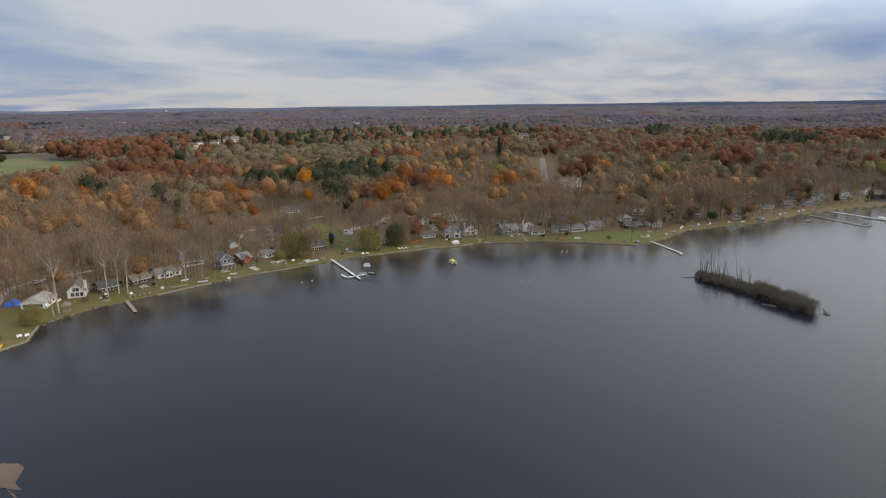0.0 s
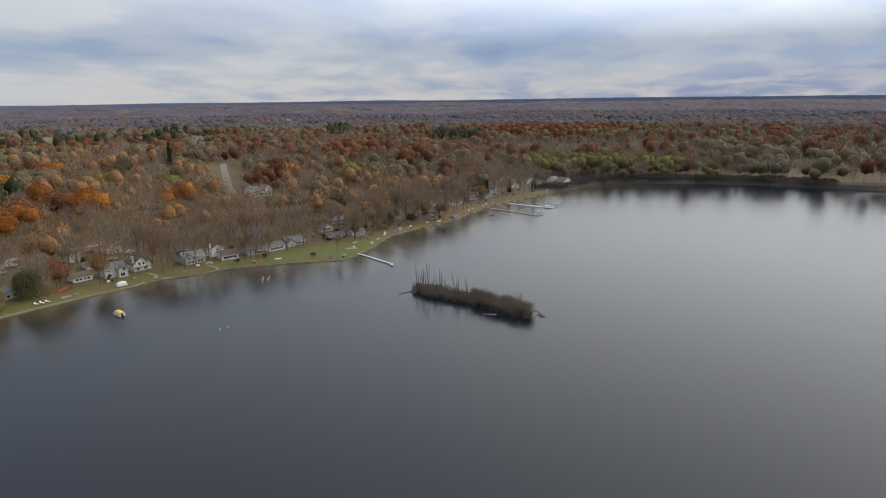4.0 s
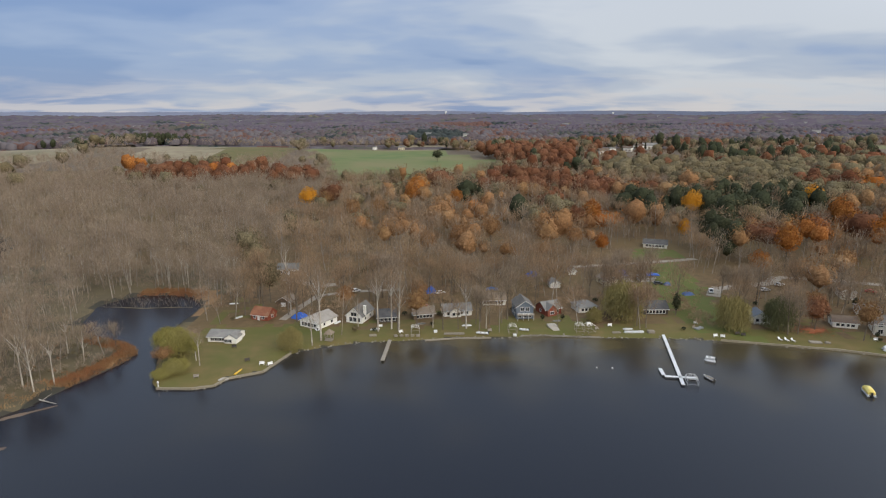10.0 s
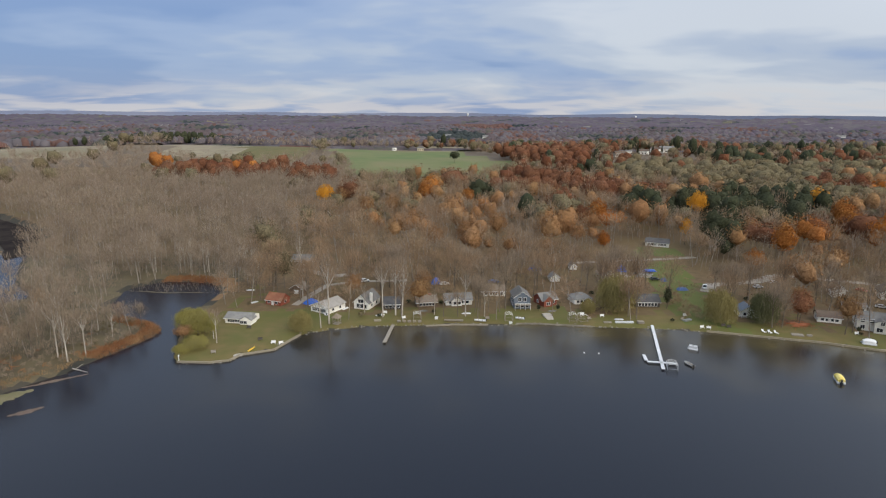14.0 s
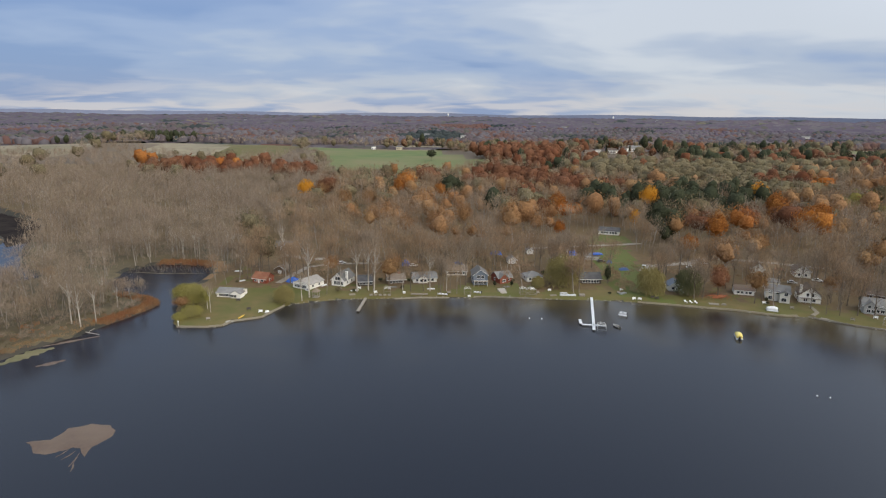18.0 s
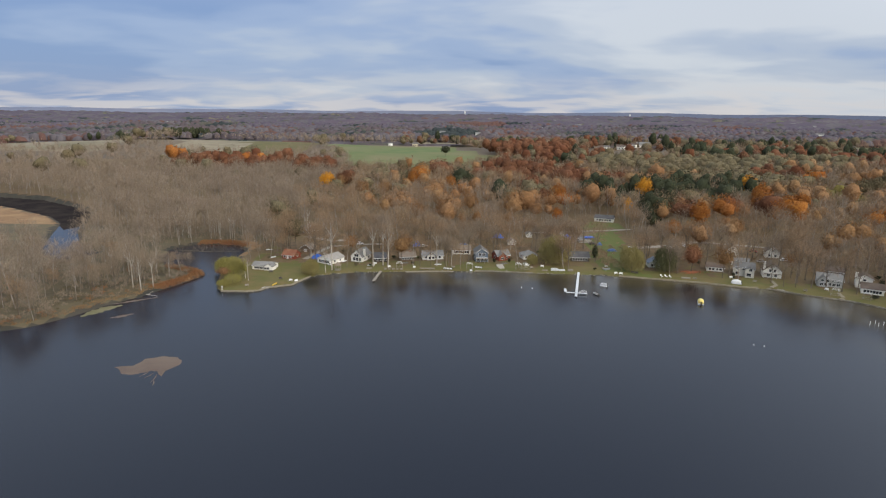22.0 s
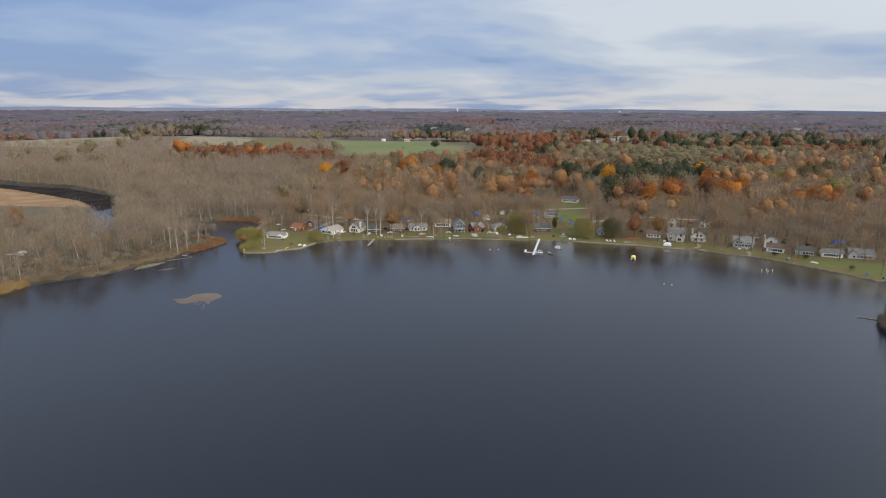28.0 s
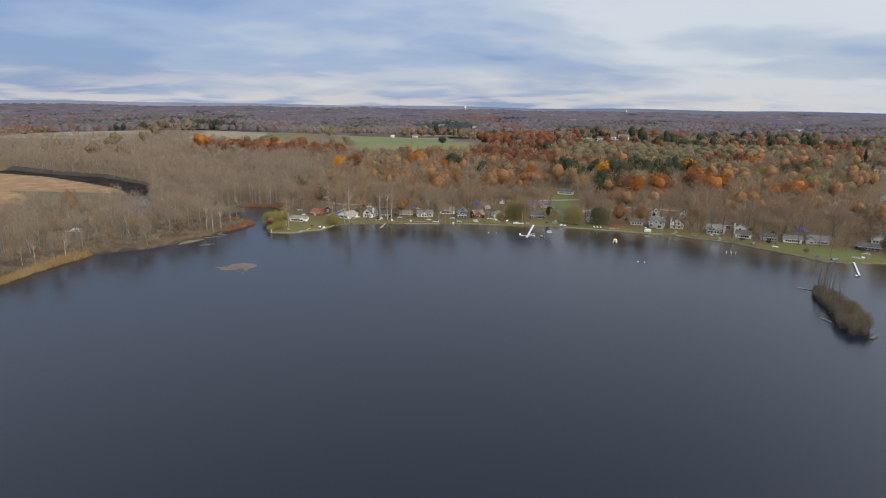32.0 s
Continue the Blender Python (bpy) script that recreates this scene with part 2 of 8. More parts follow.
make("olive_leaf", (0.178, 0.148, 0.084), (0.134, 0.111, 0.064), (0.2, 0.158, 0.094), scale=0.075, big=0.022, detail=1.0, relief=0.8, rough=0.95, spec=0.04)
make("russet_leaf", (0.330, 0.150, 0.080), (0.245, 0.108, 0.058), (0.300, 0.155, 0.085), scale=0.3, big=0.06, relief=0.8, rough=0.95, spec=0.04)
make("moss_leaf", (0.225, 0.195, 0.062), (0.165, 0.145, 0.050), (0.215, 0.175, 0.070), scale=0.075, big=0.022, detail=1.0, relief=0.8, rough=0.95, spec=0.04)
make("willow_leaf", (0.269, 0.224, 0.090), (0.202, 0.168, 0.068), (0.246, 0.207, 0.085), scale=0.5, big=0.1, rough=0.9, spec=0.05)
make("yellow_willow_leaf", (0.285, 0.25, 0.076), (0.215, 0.194, 0.06), (0.255, 0.225, 0.085), scale=0.5, big=0.1, rough=0.9, spec=0.05)
make("green_willow_leaf", (0.13, 0.13, 0.062), (0.095, 0.098, 0.05), (0.15, 0.14, 0.066), scale=0.5, big=0.1, rough=0.9, spec=0.05)
make("pine_leaf", (0.058, 0.064, 0.036), (0.042, 0.048, 0.028), (0.07, 0.07, 0.038), scale=0.075, big=0.022, detail=1.0, relief=0.8, rough=0.95, spec=0.04)
# the far woods' colours have bluish distance haze painted in
make("hazed_canopy", (0.1042, 0.0867, 0.0927), (0.08, 0.067, 0.0746), (0.1097, 0.0827, 0.0814), scale=0.03, big=0.004, rough=0.95, spec=0.03)
make("dark_brush", (0.160, 0.128, 0.094), (0.105, 0.084, 0.063), (0.180, 0.146, 0.098), scale=0.3, big=0.05)
make("hazed_rust", (0.1395, 0.0768, 0.0633), (0.1079, 0.0621, 0.0542), (0.1228, 0.0768, 0.0655), scale=0.03, big=0.004, rough=0.95, spec=0.03)
make("hazed_olive", (0.093, 0.0916, 0.0746), (0.0725, 0.0719, 0.061), (0.1042, 0.0946, 0.0768), scale=0.03, big=0.004, rough=0.95, spec=0.03)
make("hazed_pine", (0.0418, 0.0512, 0.052), (0.0316, 0.0394, 0.0407), (0.0502, 0.0571, 0.0542), scale=0.03, big=0.004, rough=0.95, spec=0.03)
make("hazed_mauve", (0.1097, 0.0906, 0.113), (0.0856, 0.0729, 0.0949), (0.1135, 0.0906, 0.1085), scale=0.03, big=0.004, rough=0.95, spec=0.03)
make("hazed_grey", (0.1256, 0.1123, 0.1198), (0.0967, 0.0867, 0.096), (0.1321, 0.1162, 0.1198), scale=0.03, big=0.004, rough=0.95, spec=0.03)
# distance haze is put into the ridge's blue
make("hazed_ridge", (0.215, 0.245, 0.345), (0.190, 0.222, 0.320), (0.225, 0.252, 0.345), scale=0.01, big=0.002, rough=1.0, spec=0.0)
# building
make("white_siding", (0.86, 0.84, 0.785), (0.79, 0.77, 0.71), (0.73, 0.71, 0.645), scale=1.2, big=0.25)
make("cream_siding", (0.62, 0.55, 0.40), (0.55, 0.48, 0.34), (0.50, 0.44, 0.32), scale=1.2, big=0.25)
make("blue_siding", (0.15, 0.18, 0.225), (0.12, 0.148, 0.19), (0.17, 0.19, 0.22), scale=1.2, big=0.25)
make("pale_siding", (0.62, 0.60, 0.54), (0.54, 0.52, 0.46), (0.52, 0.49, 0.43), scale=1.2, big=0.25)
make("grey_siding", (0.41, 0.41, 0.395), (0.34, 0.34, 0.33), (0.43, 0.42, 0.40), scale=1.2, big=0.25)
make("brown_siding", (0.16, 0.115, 0.08), (0.12, 0.085, 0.06), (0.18, 0.13, 0.09), scale=1.2, big=0.25)
make("red_siding", (0.25, 0.06, 0.035), (0.19, 0.046, 0.028), (0.26, 0.08, 0.048), scale=1.2, big=0.25)
make("dark_siding", (0.075, 0.065, 0.055), (0.05, 0.045, 0.04), (0.09, 0.075, 0.06), scale=1.2, big=0.25)
make("grey_shingle", (0.15, 0.143, 0.134), (0.108, 0.103, 0.097), (0.176, 0.166, 0.152), scale=1.8, big=0.3, bump=0.3)
make("pale_shingle", (0.340, 0.311, 0.274), (0.281, 0.255, 0.222), (0.370, 0.340, 0.303), scale=1.8, big=0.3, bump=0.3)
make("light_grey_shingle", (0.215, 0.207, 0.194), (0.166, 0.159, 0.149), (0.24, 0.229, 0.21), scale=1.8, big=0.3, bump=0.3)
make("brown_shingle", (0.126, 0.092, 0.070), (0.092, 0.068, 0.052), (0.148, 0.111, 0.085), scale=1.8, big=0.3, bump=0.3)
make("tan_shingle", (0.222, 0.174, 0.130), (0.174, 0.133, 0.100), (0.244, 0.196, 0.148), scale=1.8, big=0.3, bump=0.3)
make("rust_shingle", (0.25, 0.10, 0.055), (0.18, 0.072, 0.042), (0.27, 0.125, 0.07), scale=1.8, big=0.3, bump=0.3)
make("dark_shingle", (0.09, 0.085, 0.085), (0.06, 0.058, 0.06), (0.11, 0.105, 0.10), scale=1.8, big=0.3, bump=0.3)
make("white_trim", (0.78, 0.77, 0.75), (0.70, 0.69, 0.67), rough=0.5, scale=2.0, big=0.3)
make("brick", (0.33, 0.17, 0.12), (0.25, 0.125, 0.09), (0.36, 0.21, 0.16), scale=5.0, big=0.5, bump=0.3)
make("stone", (0.45, 0.42, 0.37), (0.33, 0.31, 0.27), (0.38, 0.34, 0.29), scale=1.5, big=0.3, bump=0.5)
make("concrete", (0.29, 0.25, 0.185), (0.22, 0.185, 0.135), (0.25, 0.22, 0.155), scale=1.5, big=0.2, bump=0.2)
make("weathered_wood", (0.31, 0.27, 0.22), (0.22, 0.19, 0.155), (0.26, 0.23, 0.19), scale=2.0, big=0.3, bump=0.2)
make("aluminium", (0.70, 0.71, 0.72), (0.60, 0.61, 0.63), (0.56, 0.57, 0.58), rough=0.45, scale=2.0, big=0.4, spec=0.5)
make("steel", (0.42, 0.43, 0.44), (0.34, 0.35, 0.36), rough=0.4, scale=3.0, big=0.5, metal=0.6)
make("blue_tarp", (0.03, 0.11, 0.46), (0.025, 0.085, 0.37), (0.05, 0.14, 0.50), rough=0.45, scale=1.5, big=0.3, bump=0.5)
make("yellow_cover", (0.72, 0.56, 0.13), (0.62, 0.46, 0.09), (0.76, 0.63, 0.22), rough=0.6, scale=1.2, big=0.3, bump=0.4)
make("white_cover", (0.76, 0.76, 0.75), (0.68, 0.68, 0.67), rough=0.5, scale=1.0, big=0.3, bump=0.3)
make("dark_rubber", (0.03, 0.03, 0.032), (0.02, 0.02, 0.022), rough=0.7, scale=4.0, big=0.5)
make("boat_hull", (0.13, 0.125, 0.11), (0.09, 0.088, 0.08), (0.16, 0.15, 0.13), rough=0.4, scale=1.5, big=0.3)
make("silver_paint", (0.52, 0.53, 0.54), (0.47, 0.48, 0.49), rough=0.3, scale=1.0, big=0.3, spec=0.5)
make("dark_paint", (0.05, 0.055, 0.065), (0.04, 0.045, 0.05), rough=0.3, scale=1.0, big=0.3, spec=0.5)
make("red_paint", (0.42, 0.05, 0.04), (0.35, 0.04, 0.03), rough=0.35, scale=1.0, big=0.3, spec=0.5)
make("yellow_paint", (0.80, 0.50, 0.04), (0.70, 0.42, 0.03), rough=0.4, scale=1.0, big=0.3)
make("blue_paint", (0.06, 0.12, 0.30), (0.05, 0.10, 0.25), rough=0.4, scale=1.0, big=0.3)
make("leaf_carpet", (0.34, 0.105, 0.045), (0.25, 0.08, 0.036), (0.36, 0.14, 0.06), scale=1.2, big=0.2, bump=0.5)

glass = bpy.data.materials.new("window_glass")
glass.use_nodes = True
gp_ = glass.node_tree.nodes["Principled BSDF"]
gp_.inputs["Base Color"].default_value, gp_.inputs["Roughness"].default_value = (0.02, 0.024, 0.03, 1), 0.06
gp_.inputs["Specular IOR Level"].default_value = 0.6
M["glass"] = glass

water_mat = bpy.data.materials.new("lake_water")
water_mat.use_nodes = True
nt = water_mat.node_tree
wp = nt.nodes["Principled BSDF"]
wp.inputs["Base Color"].default_value, wp.inputs["Roughness"].default_value, wp.inputs["IOR"].default_value = (0.0062, 0.0086, 0.0165, 1), 0.19, 1.333
geo = nt.nodes.new("ShaderNodeNewGeometry")
ripple = nt.nodes.new("ShaderNodeTexNoise")
ripple.inputs["Scale"].default_value, ripple.inputs["Detail"].default_value = 1.1, 5.0
patch = nt.nodes.new("ShaderNodeTexNoise")
patch.inputs["Scale"].default_value, patch.inputs["Detail"].default_value = 0.012, 3.0
wb = nt.nodes.new("ShaderNodeBump")
wb.inputs["Distance"].default_value = 0.12
pr = nt.nodes.new("ShaderNodeMapRange")
pr.inputs[1].default_value, pr.inputs[2].default_value, pr.inputs[3].default_value, pr.inputs[4].default_value = 0.35, 0.65, 0.10, 0.32
nt.links.new(geo.outputs["Position"], ripple.inputs["Vector"])
nt.links.new(geo.outputs["Position"], patch.inputs["Vector"])
nt.links.new(patch.outputs[0], pr.inputs[0])
nt.links.new(pr.outputs[0], wb.inputs["Strength"])
nt.links.new(ripple.outputs[0], wb.inputs["Height"])
nt.links.new(wb.outputs[0], wp.inputs["Normal"])
# murky olive-brown over the sandy shallows, near black over the deep
shoal = nt.nodes.new("ShaderNodeAttribute")
shoal.attribute_name = "shoal"
murk = nt.nodes.new("ShaderNodeMix")
murk.data_type = "RGBA"
murk.inputs[6].default_value, murk.inputs[7].default_value = (0.0062, 0.0086, 0.0165, 1), (0.088, 0.070, 0.033, 1)
nt.links.new(shoal.outputs["Fac"], murk.inputs[0])
nt.links.new(murk.outputs[2], wp.inputs["Base Color"])
M["water"] = water_mat


# ---- mesh building ----
class Shape:
    """Collects boxes, prisms and rods into one mesh."""

    def __init__(self):
        self.v, self.f = [], []

    def add(self, verts, faces):
        n = len(self.v)
        self.v += [tuple(p) for p in verts]
        self.f += [tuple(i + n for i in f) for f in faces]
        return self

    def box(self, x, y, z, sx, sy, sz, rz=0.0):
        """A box by the middle of its underside and its sizes."""
        c, s = math.cos(radians(rz)), math.sin(radians(rz))
        pts = []
        for dz in (0, sz):
            for dx, dy in ((-1, -1), (1, -1), (1, 1), (-1, 1)):
                u, w = dx * sx / 2, dy * sy / 2
                pts.append((x + c * u - s * w, y + s * u + c * w, z + dz))
        return self.add(pts, [(0, 3, 2, 1), (4, 5, 6, 7), (0, 1, 5, 4), (1, 2, 6, 5), (2, 3, 7, 6), (3, 0, 4, 7)])

    def rod(self, a, b, ra, rb=None, n=6):
        """A tapered rod from a to b."""
        rb = ra if rb is None else rb
        a, b = Vector(a), Vector(b)
        w = (b - a).normalized()
        u = w.orthogonal().normalized()
        t = w.cross(u)
        pts = []
        for p, r in ((a, ra), (b, rb)):
            for i in range(n):
                k = 2 * math.pi * i / n
                pts.append(p + r * (math.cos(k) * u + math.sin(k) * t))
        faces = [(i, (i + 1) % n, n + (i + 1) % n, n + i) for i in range(n)]
        return self.add(pts, faces + [tuple(range(n - 1, -1, -1)), tuple(range(n, 2 * n))])

    def hull(self, rings):
        """Closed rings of equal length joined in order, with end caps."""
        n = len(rings[0])
        pts = [p for r in rings for p in r]
        faces = [(k * n + i, k * n + (i + 1) % n, (k + 1) * n + (i + 1) % n, (k + 1) * n + i) for k in range(len(rings) - 1) for i in range(n)]
        last = (len(rings) - 1) * n
        return self.add(pts, faces + [tuple(range(n - 1, -1, -1)), tuple(range(last, last + n))])


def mesh_of(name, shape, material):
    me = bpy.data.meshes.new(name)
    me.from_pydata(shape.v, [], shape.f)
    me.materials.append(material)
    return me


def part(name, shape, material, parent, label=""):
    me = shape if isinstance(shape, bpy.types.Mesh) else mesh_of(name, shape, material)
    ob = new(name, me)
    ob.parent = parent
    return tagged(ob, label=label)


def thing(name, label, category, x, y, z=0.0, rz=0.0, group=""):
    ob = new(name)
    ob.matrix_basis = pose(x, y, z, 0, 0, rz)
    return tagged(ob, label=label, category=category, group=group)


def solo(name, shape, material, label, category, x=0.0, y=0.0, z=0.0, rz=0.0, group="", kind=""):
    ob = new(name, shape if isinstance(shape, bpy.types.Mesh) else mesh_of(name, shape, material))
    ob.matrix_basis = pose(x, y, z, 0, 0, rz)
    return tagged(ob, label=label, category=category, group=group, kind=kind)


# ---- the plan: lake, ponds, fields ----
LAKE = [(-87, 180), (-77, 180), (-71, 182), (-69, 187), (-59, 192), (-54, 207), (-45, 212), (-30, 217), (-17, 218), (3, 220), (20, 220), (35, 222), (58, 219),
        (79, 218), (98, 215), (116, 210), (134, 205), (152, 197), (162, 196), (173, 187), (189, 178), (199, 166), (208, 154), (216, 141), (222, 131), (232, 129),
        (254, 129), (283, 132), (303, 126), (339, 112), (386, 106), (422, 96), (484, 70), (520, 56), (553, 38), (564, 12), (570, -14), (577, -55), (579, -90),
        (570, -200), (480, -330), (300, -420), (0, -460), (-200, -420), (-330, -300), (-250, -120), (-190, -20), (-175, 35), (-169, 62), (-166, 90), (-161, 116),
        (-150, 126), (-141, 131), (-133, 143), (-127, 157), (-117.5, 171), (-116, 178), (-110, 192), (-106, 204), (-107, 212), (-118, 219), (-132, 226), (-142, 240), (-147, 262),
        (-139, 275), (-124, 277), (-110, 273), (-103, 260), (-103, 246), (-104, 234), (-101, 218), (-96, 200), (-91, 185)]
POND = [(-480, 505), (-405, 468), (-340, 448), (-268, 394), (-249, 358), (-230, 312), (-204, 270), (-182, 250), (-194, 232), (-216, 252), (-240, 300), (-257, 336), (-280, 361), (-318, 386),
        (-380, 422), (-480, 452)]
FIELD = [(-95, 640), (-20, 625), (35, 645), (72, 760), (95, 900), (40, 1060), (0, 1185), (-120, 1185), (-235, 1160), (-180, 960), (-130, 790)]
STRAW_A = [(-800, 860), (-640, 840), (-540, 880), (-590, 1140), (-800, 1140)]
STRAW_B = [(-440, 930), (-340, 900), (-330, 960), (-395, 1180), (-530, 1180)]
STRAW_C = [(-60, 1240), (120, 1260), (130, 1330), (-70, 1330)]
FIELD_C = [(-430, 960), (-330, 850), (-225, 880), (-240, 1165), (-400, 1180)]
FIELD_B = [(700, 940), (800, 960), (960, 1250), (840, 1260)]
MARSH = [(-258, 334), (-282, 358), (-320, 382), (-380, 418), (-480, 448), (-480, 300), (-380, 285), (-300, 262), (-262, 268), (-244, 290), (-250, 312)]
OPEN_MARSH = [(-230, 290), (-222, 215), (-260, 175), (-360, 160), (-520, 200), (-520, 330), (-300, 300)]
TOWN = [(-1130, 1850), (-830, 1900), (-800, 2060), (-1120, 2060)]
EAST_MARSH = [(500, 190), (545, 215), (560, 245), (520, 250), (486, 225), (478, 200)]
LAWN_E = [(205, 162), (225, 150), (232, 133), (262, 133), (256, 152), (236, 166), (214, 172)]
LAWN_LONG = [(91, 222), (112, 214), (113, 240), (118, 280), (124, 320), (104, 316), (98, 292), (94, 262)]
LAWN_POINT = [(-90, 183), (-70, 184), (-56, 208), (-44, 214), (-40, 232), (-60, 236), (-72, 232), (-88, 232), (-99, 214)]
LAWN_RANCH = [(104, 326), (128, 330), (134, 346), (112, 352)]


def distance(poly, px, py):
    """Distance to a polygon's edge, negative inside it."""
    d2 = np.full(px.shape, 1e18)
    inside = np.zeros(px.shape, bool)
    for (x0, y0), (x1, y1) in zip(poly, poly[1:] + poly[:1]):
        ex, ey = x1 - x0, y1 - y0
        t = np.clip(((px - x0) * ex + (py - y0) * ey) / (ex * ex + ey * ey), 0, 1)
        d2 = np.minimum(d2, (px - x0 - t * ex) ** 2 + (py - y0 - t * ey) ** 2)
        if ey:
            inside ^= ((y0 > py) != (y1 > py)) & (px < x0 + (py - y0) * ex / ey)
    return np.where(inside, -1, 1) * np.sqrt(d2)


def smooth(lo, hi, v):
    t = np.clip((v - lo) / (hi - lo), 0, 1)
    return t * t * (3 - 2 * t)


def waves(x, y, scale, seed):
    """Soft rolling noise from a few turned sine waves, about -1 to 1."""
    rs = np.random.RandomState(seed)
    total = 0
    for k in range(6):
        a, ph, f = rs.rand() * 6.283, rs.rand() * 6.283, (0.6 + 0.9 * rs.rand()) / scale
        total = total + np.sin((x * np.cos(a) + y * np.sin(a)) * f * 6.283 + ph + 0.9 * np.sin((x * np.sin(a) - y * np.cos(a)) * f * 3.1 + ph))
    return total / 3.2


# rises with houses and fields on them: place, half width, height
HILLS = [(305, 960, 75, 13), (786, 727, 70, 14), (745, 1010, 90, 12), (470, 445, 45, 6), (-500, 1060, 80, 9), (-650, 1010, 110, 10), (-330, 1080, 80, 10), (-970, 1900, 160, 12)]


def land(x, y):
    """Ground height for arrays of places."""
    x, y = np.asarray(x, float), np.asarray(y, float)
    d = np.minimum(distance(LAKE, x, y), distance(POND, x, y))
    r = np.hypot(x, y)
    shore = np.clip(d * 0.30, -2.0, 0.75)
    rise = smooth(15, 160, d) * 2.4 + smooth(250, 900, r) * 5 * (d > 0)
    roll = smooth(120, 500, d) * (2.2 * waves(x, y, 420, 3) + 1.6)
    far = smooth(1300, 4700, r) * 32 + smooth(900, 2200, r) * 8 * waves(x, y, 900, 5)
    wet = smooth(-110, -175, x) * smooth(420, 250, y)
    hills = sum(top * np.exp(-((x - hx) ** 2 + (y - hy) ** 2) / (2 * wide ** 2)) for hx, hy, wide, top in HILLS)
    return shore + rise * (1 - 0.8 * wet) + np.maximum(roll, 0) + far + hills * (d > 60)


def ground_z(x, y):
    return float(land(np.array([x]), np.array([y]))[0])


# ---- ground sheet ----
def steps(lo, hi, pitch, end_lo, end_hi, grow=1.22):
    mid = list(np.arange(lo, hi + pitch, pitch))
    left, d = [lo], pitch
    while left[-1] > end_lo:
        d *= grow
        left.append(left[-1] - d)
    right, d = [mid[-1]], pitch
    while right[-1] < end_hi:
        d *= grow
        right.append(right[-1] + d)
    return np.array(left[:0:-1] + mid + right[1:])


def mesh_np(name, verts, faces, materials, index=None, soft=False):
    """A mesh from arrays; faces all of one size."""
    me = bpy.data.meshes.new(name)
    n, k = faces.shape
    me.vertices.add(len(verts))
    me.vertices.foreach_set("co", np.ascontiguousarray(verts, np.float32).ravel())
    me.loops.add(n * k)
    me.loops.foreach_set("vertex_index", np.ascontiguousarray(faces, np.int32).ravel())
    me.polygons.add(n)
    me.polygons.foreach_set("loop_start", np.arange(0, n * k, k, dtype=np.int32))
    for m in materials:
        me.materials.append(m)
    if index is not None:
        me.polygons.foreach_set("material_index", np.ascontiguousarray(index, np.int32))
    if soft:
        me.polygons.foreach_set("use_smooth", np.ones(n, bool))
    me.update(calc_edges=True)
    return me


gx, gy = steps(-480, 600, 3.6, -5200, 5200), steps(-60, 480, 3.6, -5200, 5200)
GX, GY = np.meshgrid(gx, gy)
GZ = land(GX, GY)
nx, ny = len(gx), len(gy)
ii, jj = np.meshgrid(np.arange(nx - 1), np.arange(ny - 1))
base = (jj * nx + ii).ravel()
quads = np.stack([base, base + 1, base + nx + 1, base + nx], 1)
verts = np.stack([GX.ravel(), GY.ravel(), GZ.ravel()], 1)
mid = verts[quads].mean(1)
mx, my = mid[:, 0], mid[:, 1]
wob = 3.0 * waves(mx, my, 14, 8)
dl = np.minimum(distance(LAKE, mx, my), distance(POND, mx, my))
mats = ["litter", "lawn", "field", "straw", "farland", "reed_bed", "lakebed", "gravel", "green_lawn", "marsh_ground"]
idx = np.zeros(len(mid), int)
idx[np.hypot(mx, my) > 900] = 4
east = (mx > -92) & (mx < 470) & (my > 50) & ((mx < 300) | (dl < 9))
idx[east & (dl < np.where(mx > 265, 2.0, 17) + np.where(mx > 265, 0.5, 3.0) * wob)] = 1
for poly, k in ((LAWN_POINT, 1), (LAWN_E, 8), (LAWN_LONG, 8), (LAWN_RANCH, 8), (FIELD, 2), (FIELD_C, 1), (FIELD_B, 2), (STRAW_A, 3), (STRAW_B, 3), (STRAW_C, 3), (MARSH, 5)):
    idx[distance(poly, mx, my) + wob < 0] = k
west = (mx < -100) & (my < 290)
idx[(mx < -100) & (dl < 70) & (my < 330)] = 9
idx[west & (mx > -128) & (my > 182) & (dl < 4 + wob)] = 5
idx[(mx > 478) & (my < 90) & (dl < 22)] = 6
idx[west & (my > 262) & (dl < 8 + wob) & (mx > -136)] = 5
idx[(mx < -100) & (dl < 2.2 + 0.4 * wob)] = 6
idx[dl < -0.6] = 6
ground = solo("ground", mesh_np("ground", verts, quads, [M[k] for k in mats], idx, True), None, "leaf-strewn lawns, marsh and fields round the lake", "ground", kind="structure")
sx_, sy_ = steps(-300, 620, 5.0, -900, 900), steps(-140, 300, 5.0, -600, 620)
SX, SY = np.meshgrid(sx_, sy_)
ii, jj = np.meshgrid(np.arange(len(sx_) - 1), np.arange(len(sy_) - 1))
base = (jj * len(sx_) + ii).ravel()
sheet = mesh_np("water", np.stack([SX.ravel(), SY.ravel(), 0 * SX.ravel()], 1), np.stack([base, base + 1, base + len(sx_) + 1, base + len(sx_)], 1), [M["water"]], None, True)
off = np.maximum(-distance(LAKE, SX, SY), 0)
shoal_ = np.exp(-(off / (29 + 9 * waves(SX, SY, 45, 12))) ** 2) * (0.66 + 0.3 * waves(SX, SY, 22, 13)) * smooth(-95, 5, SX) * smooth(-60, 60, SY)
sheet.attributes.new("shoal", "FLOAT", "POINT").data.foreach_set("value", np.clip(shoal_, 0, 1).astype(np.float32).ravel())
water = solo("water", sheet, None, "dark calm grey-blue lake water", "water", kind="structure")


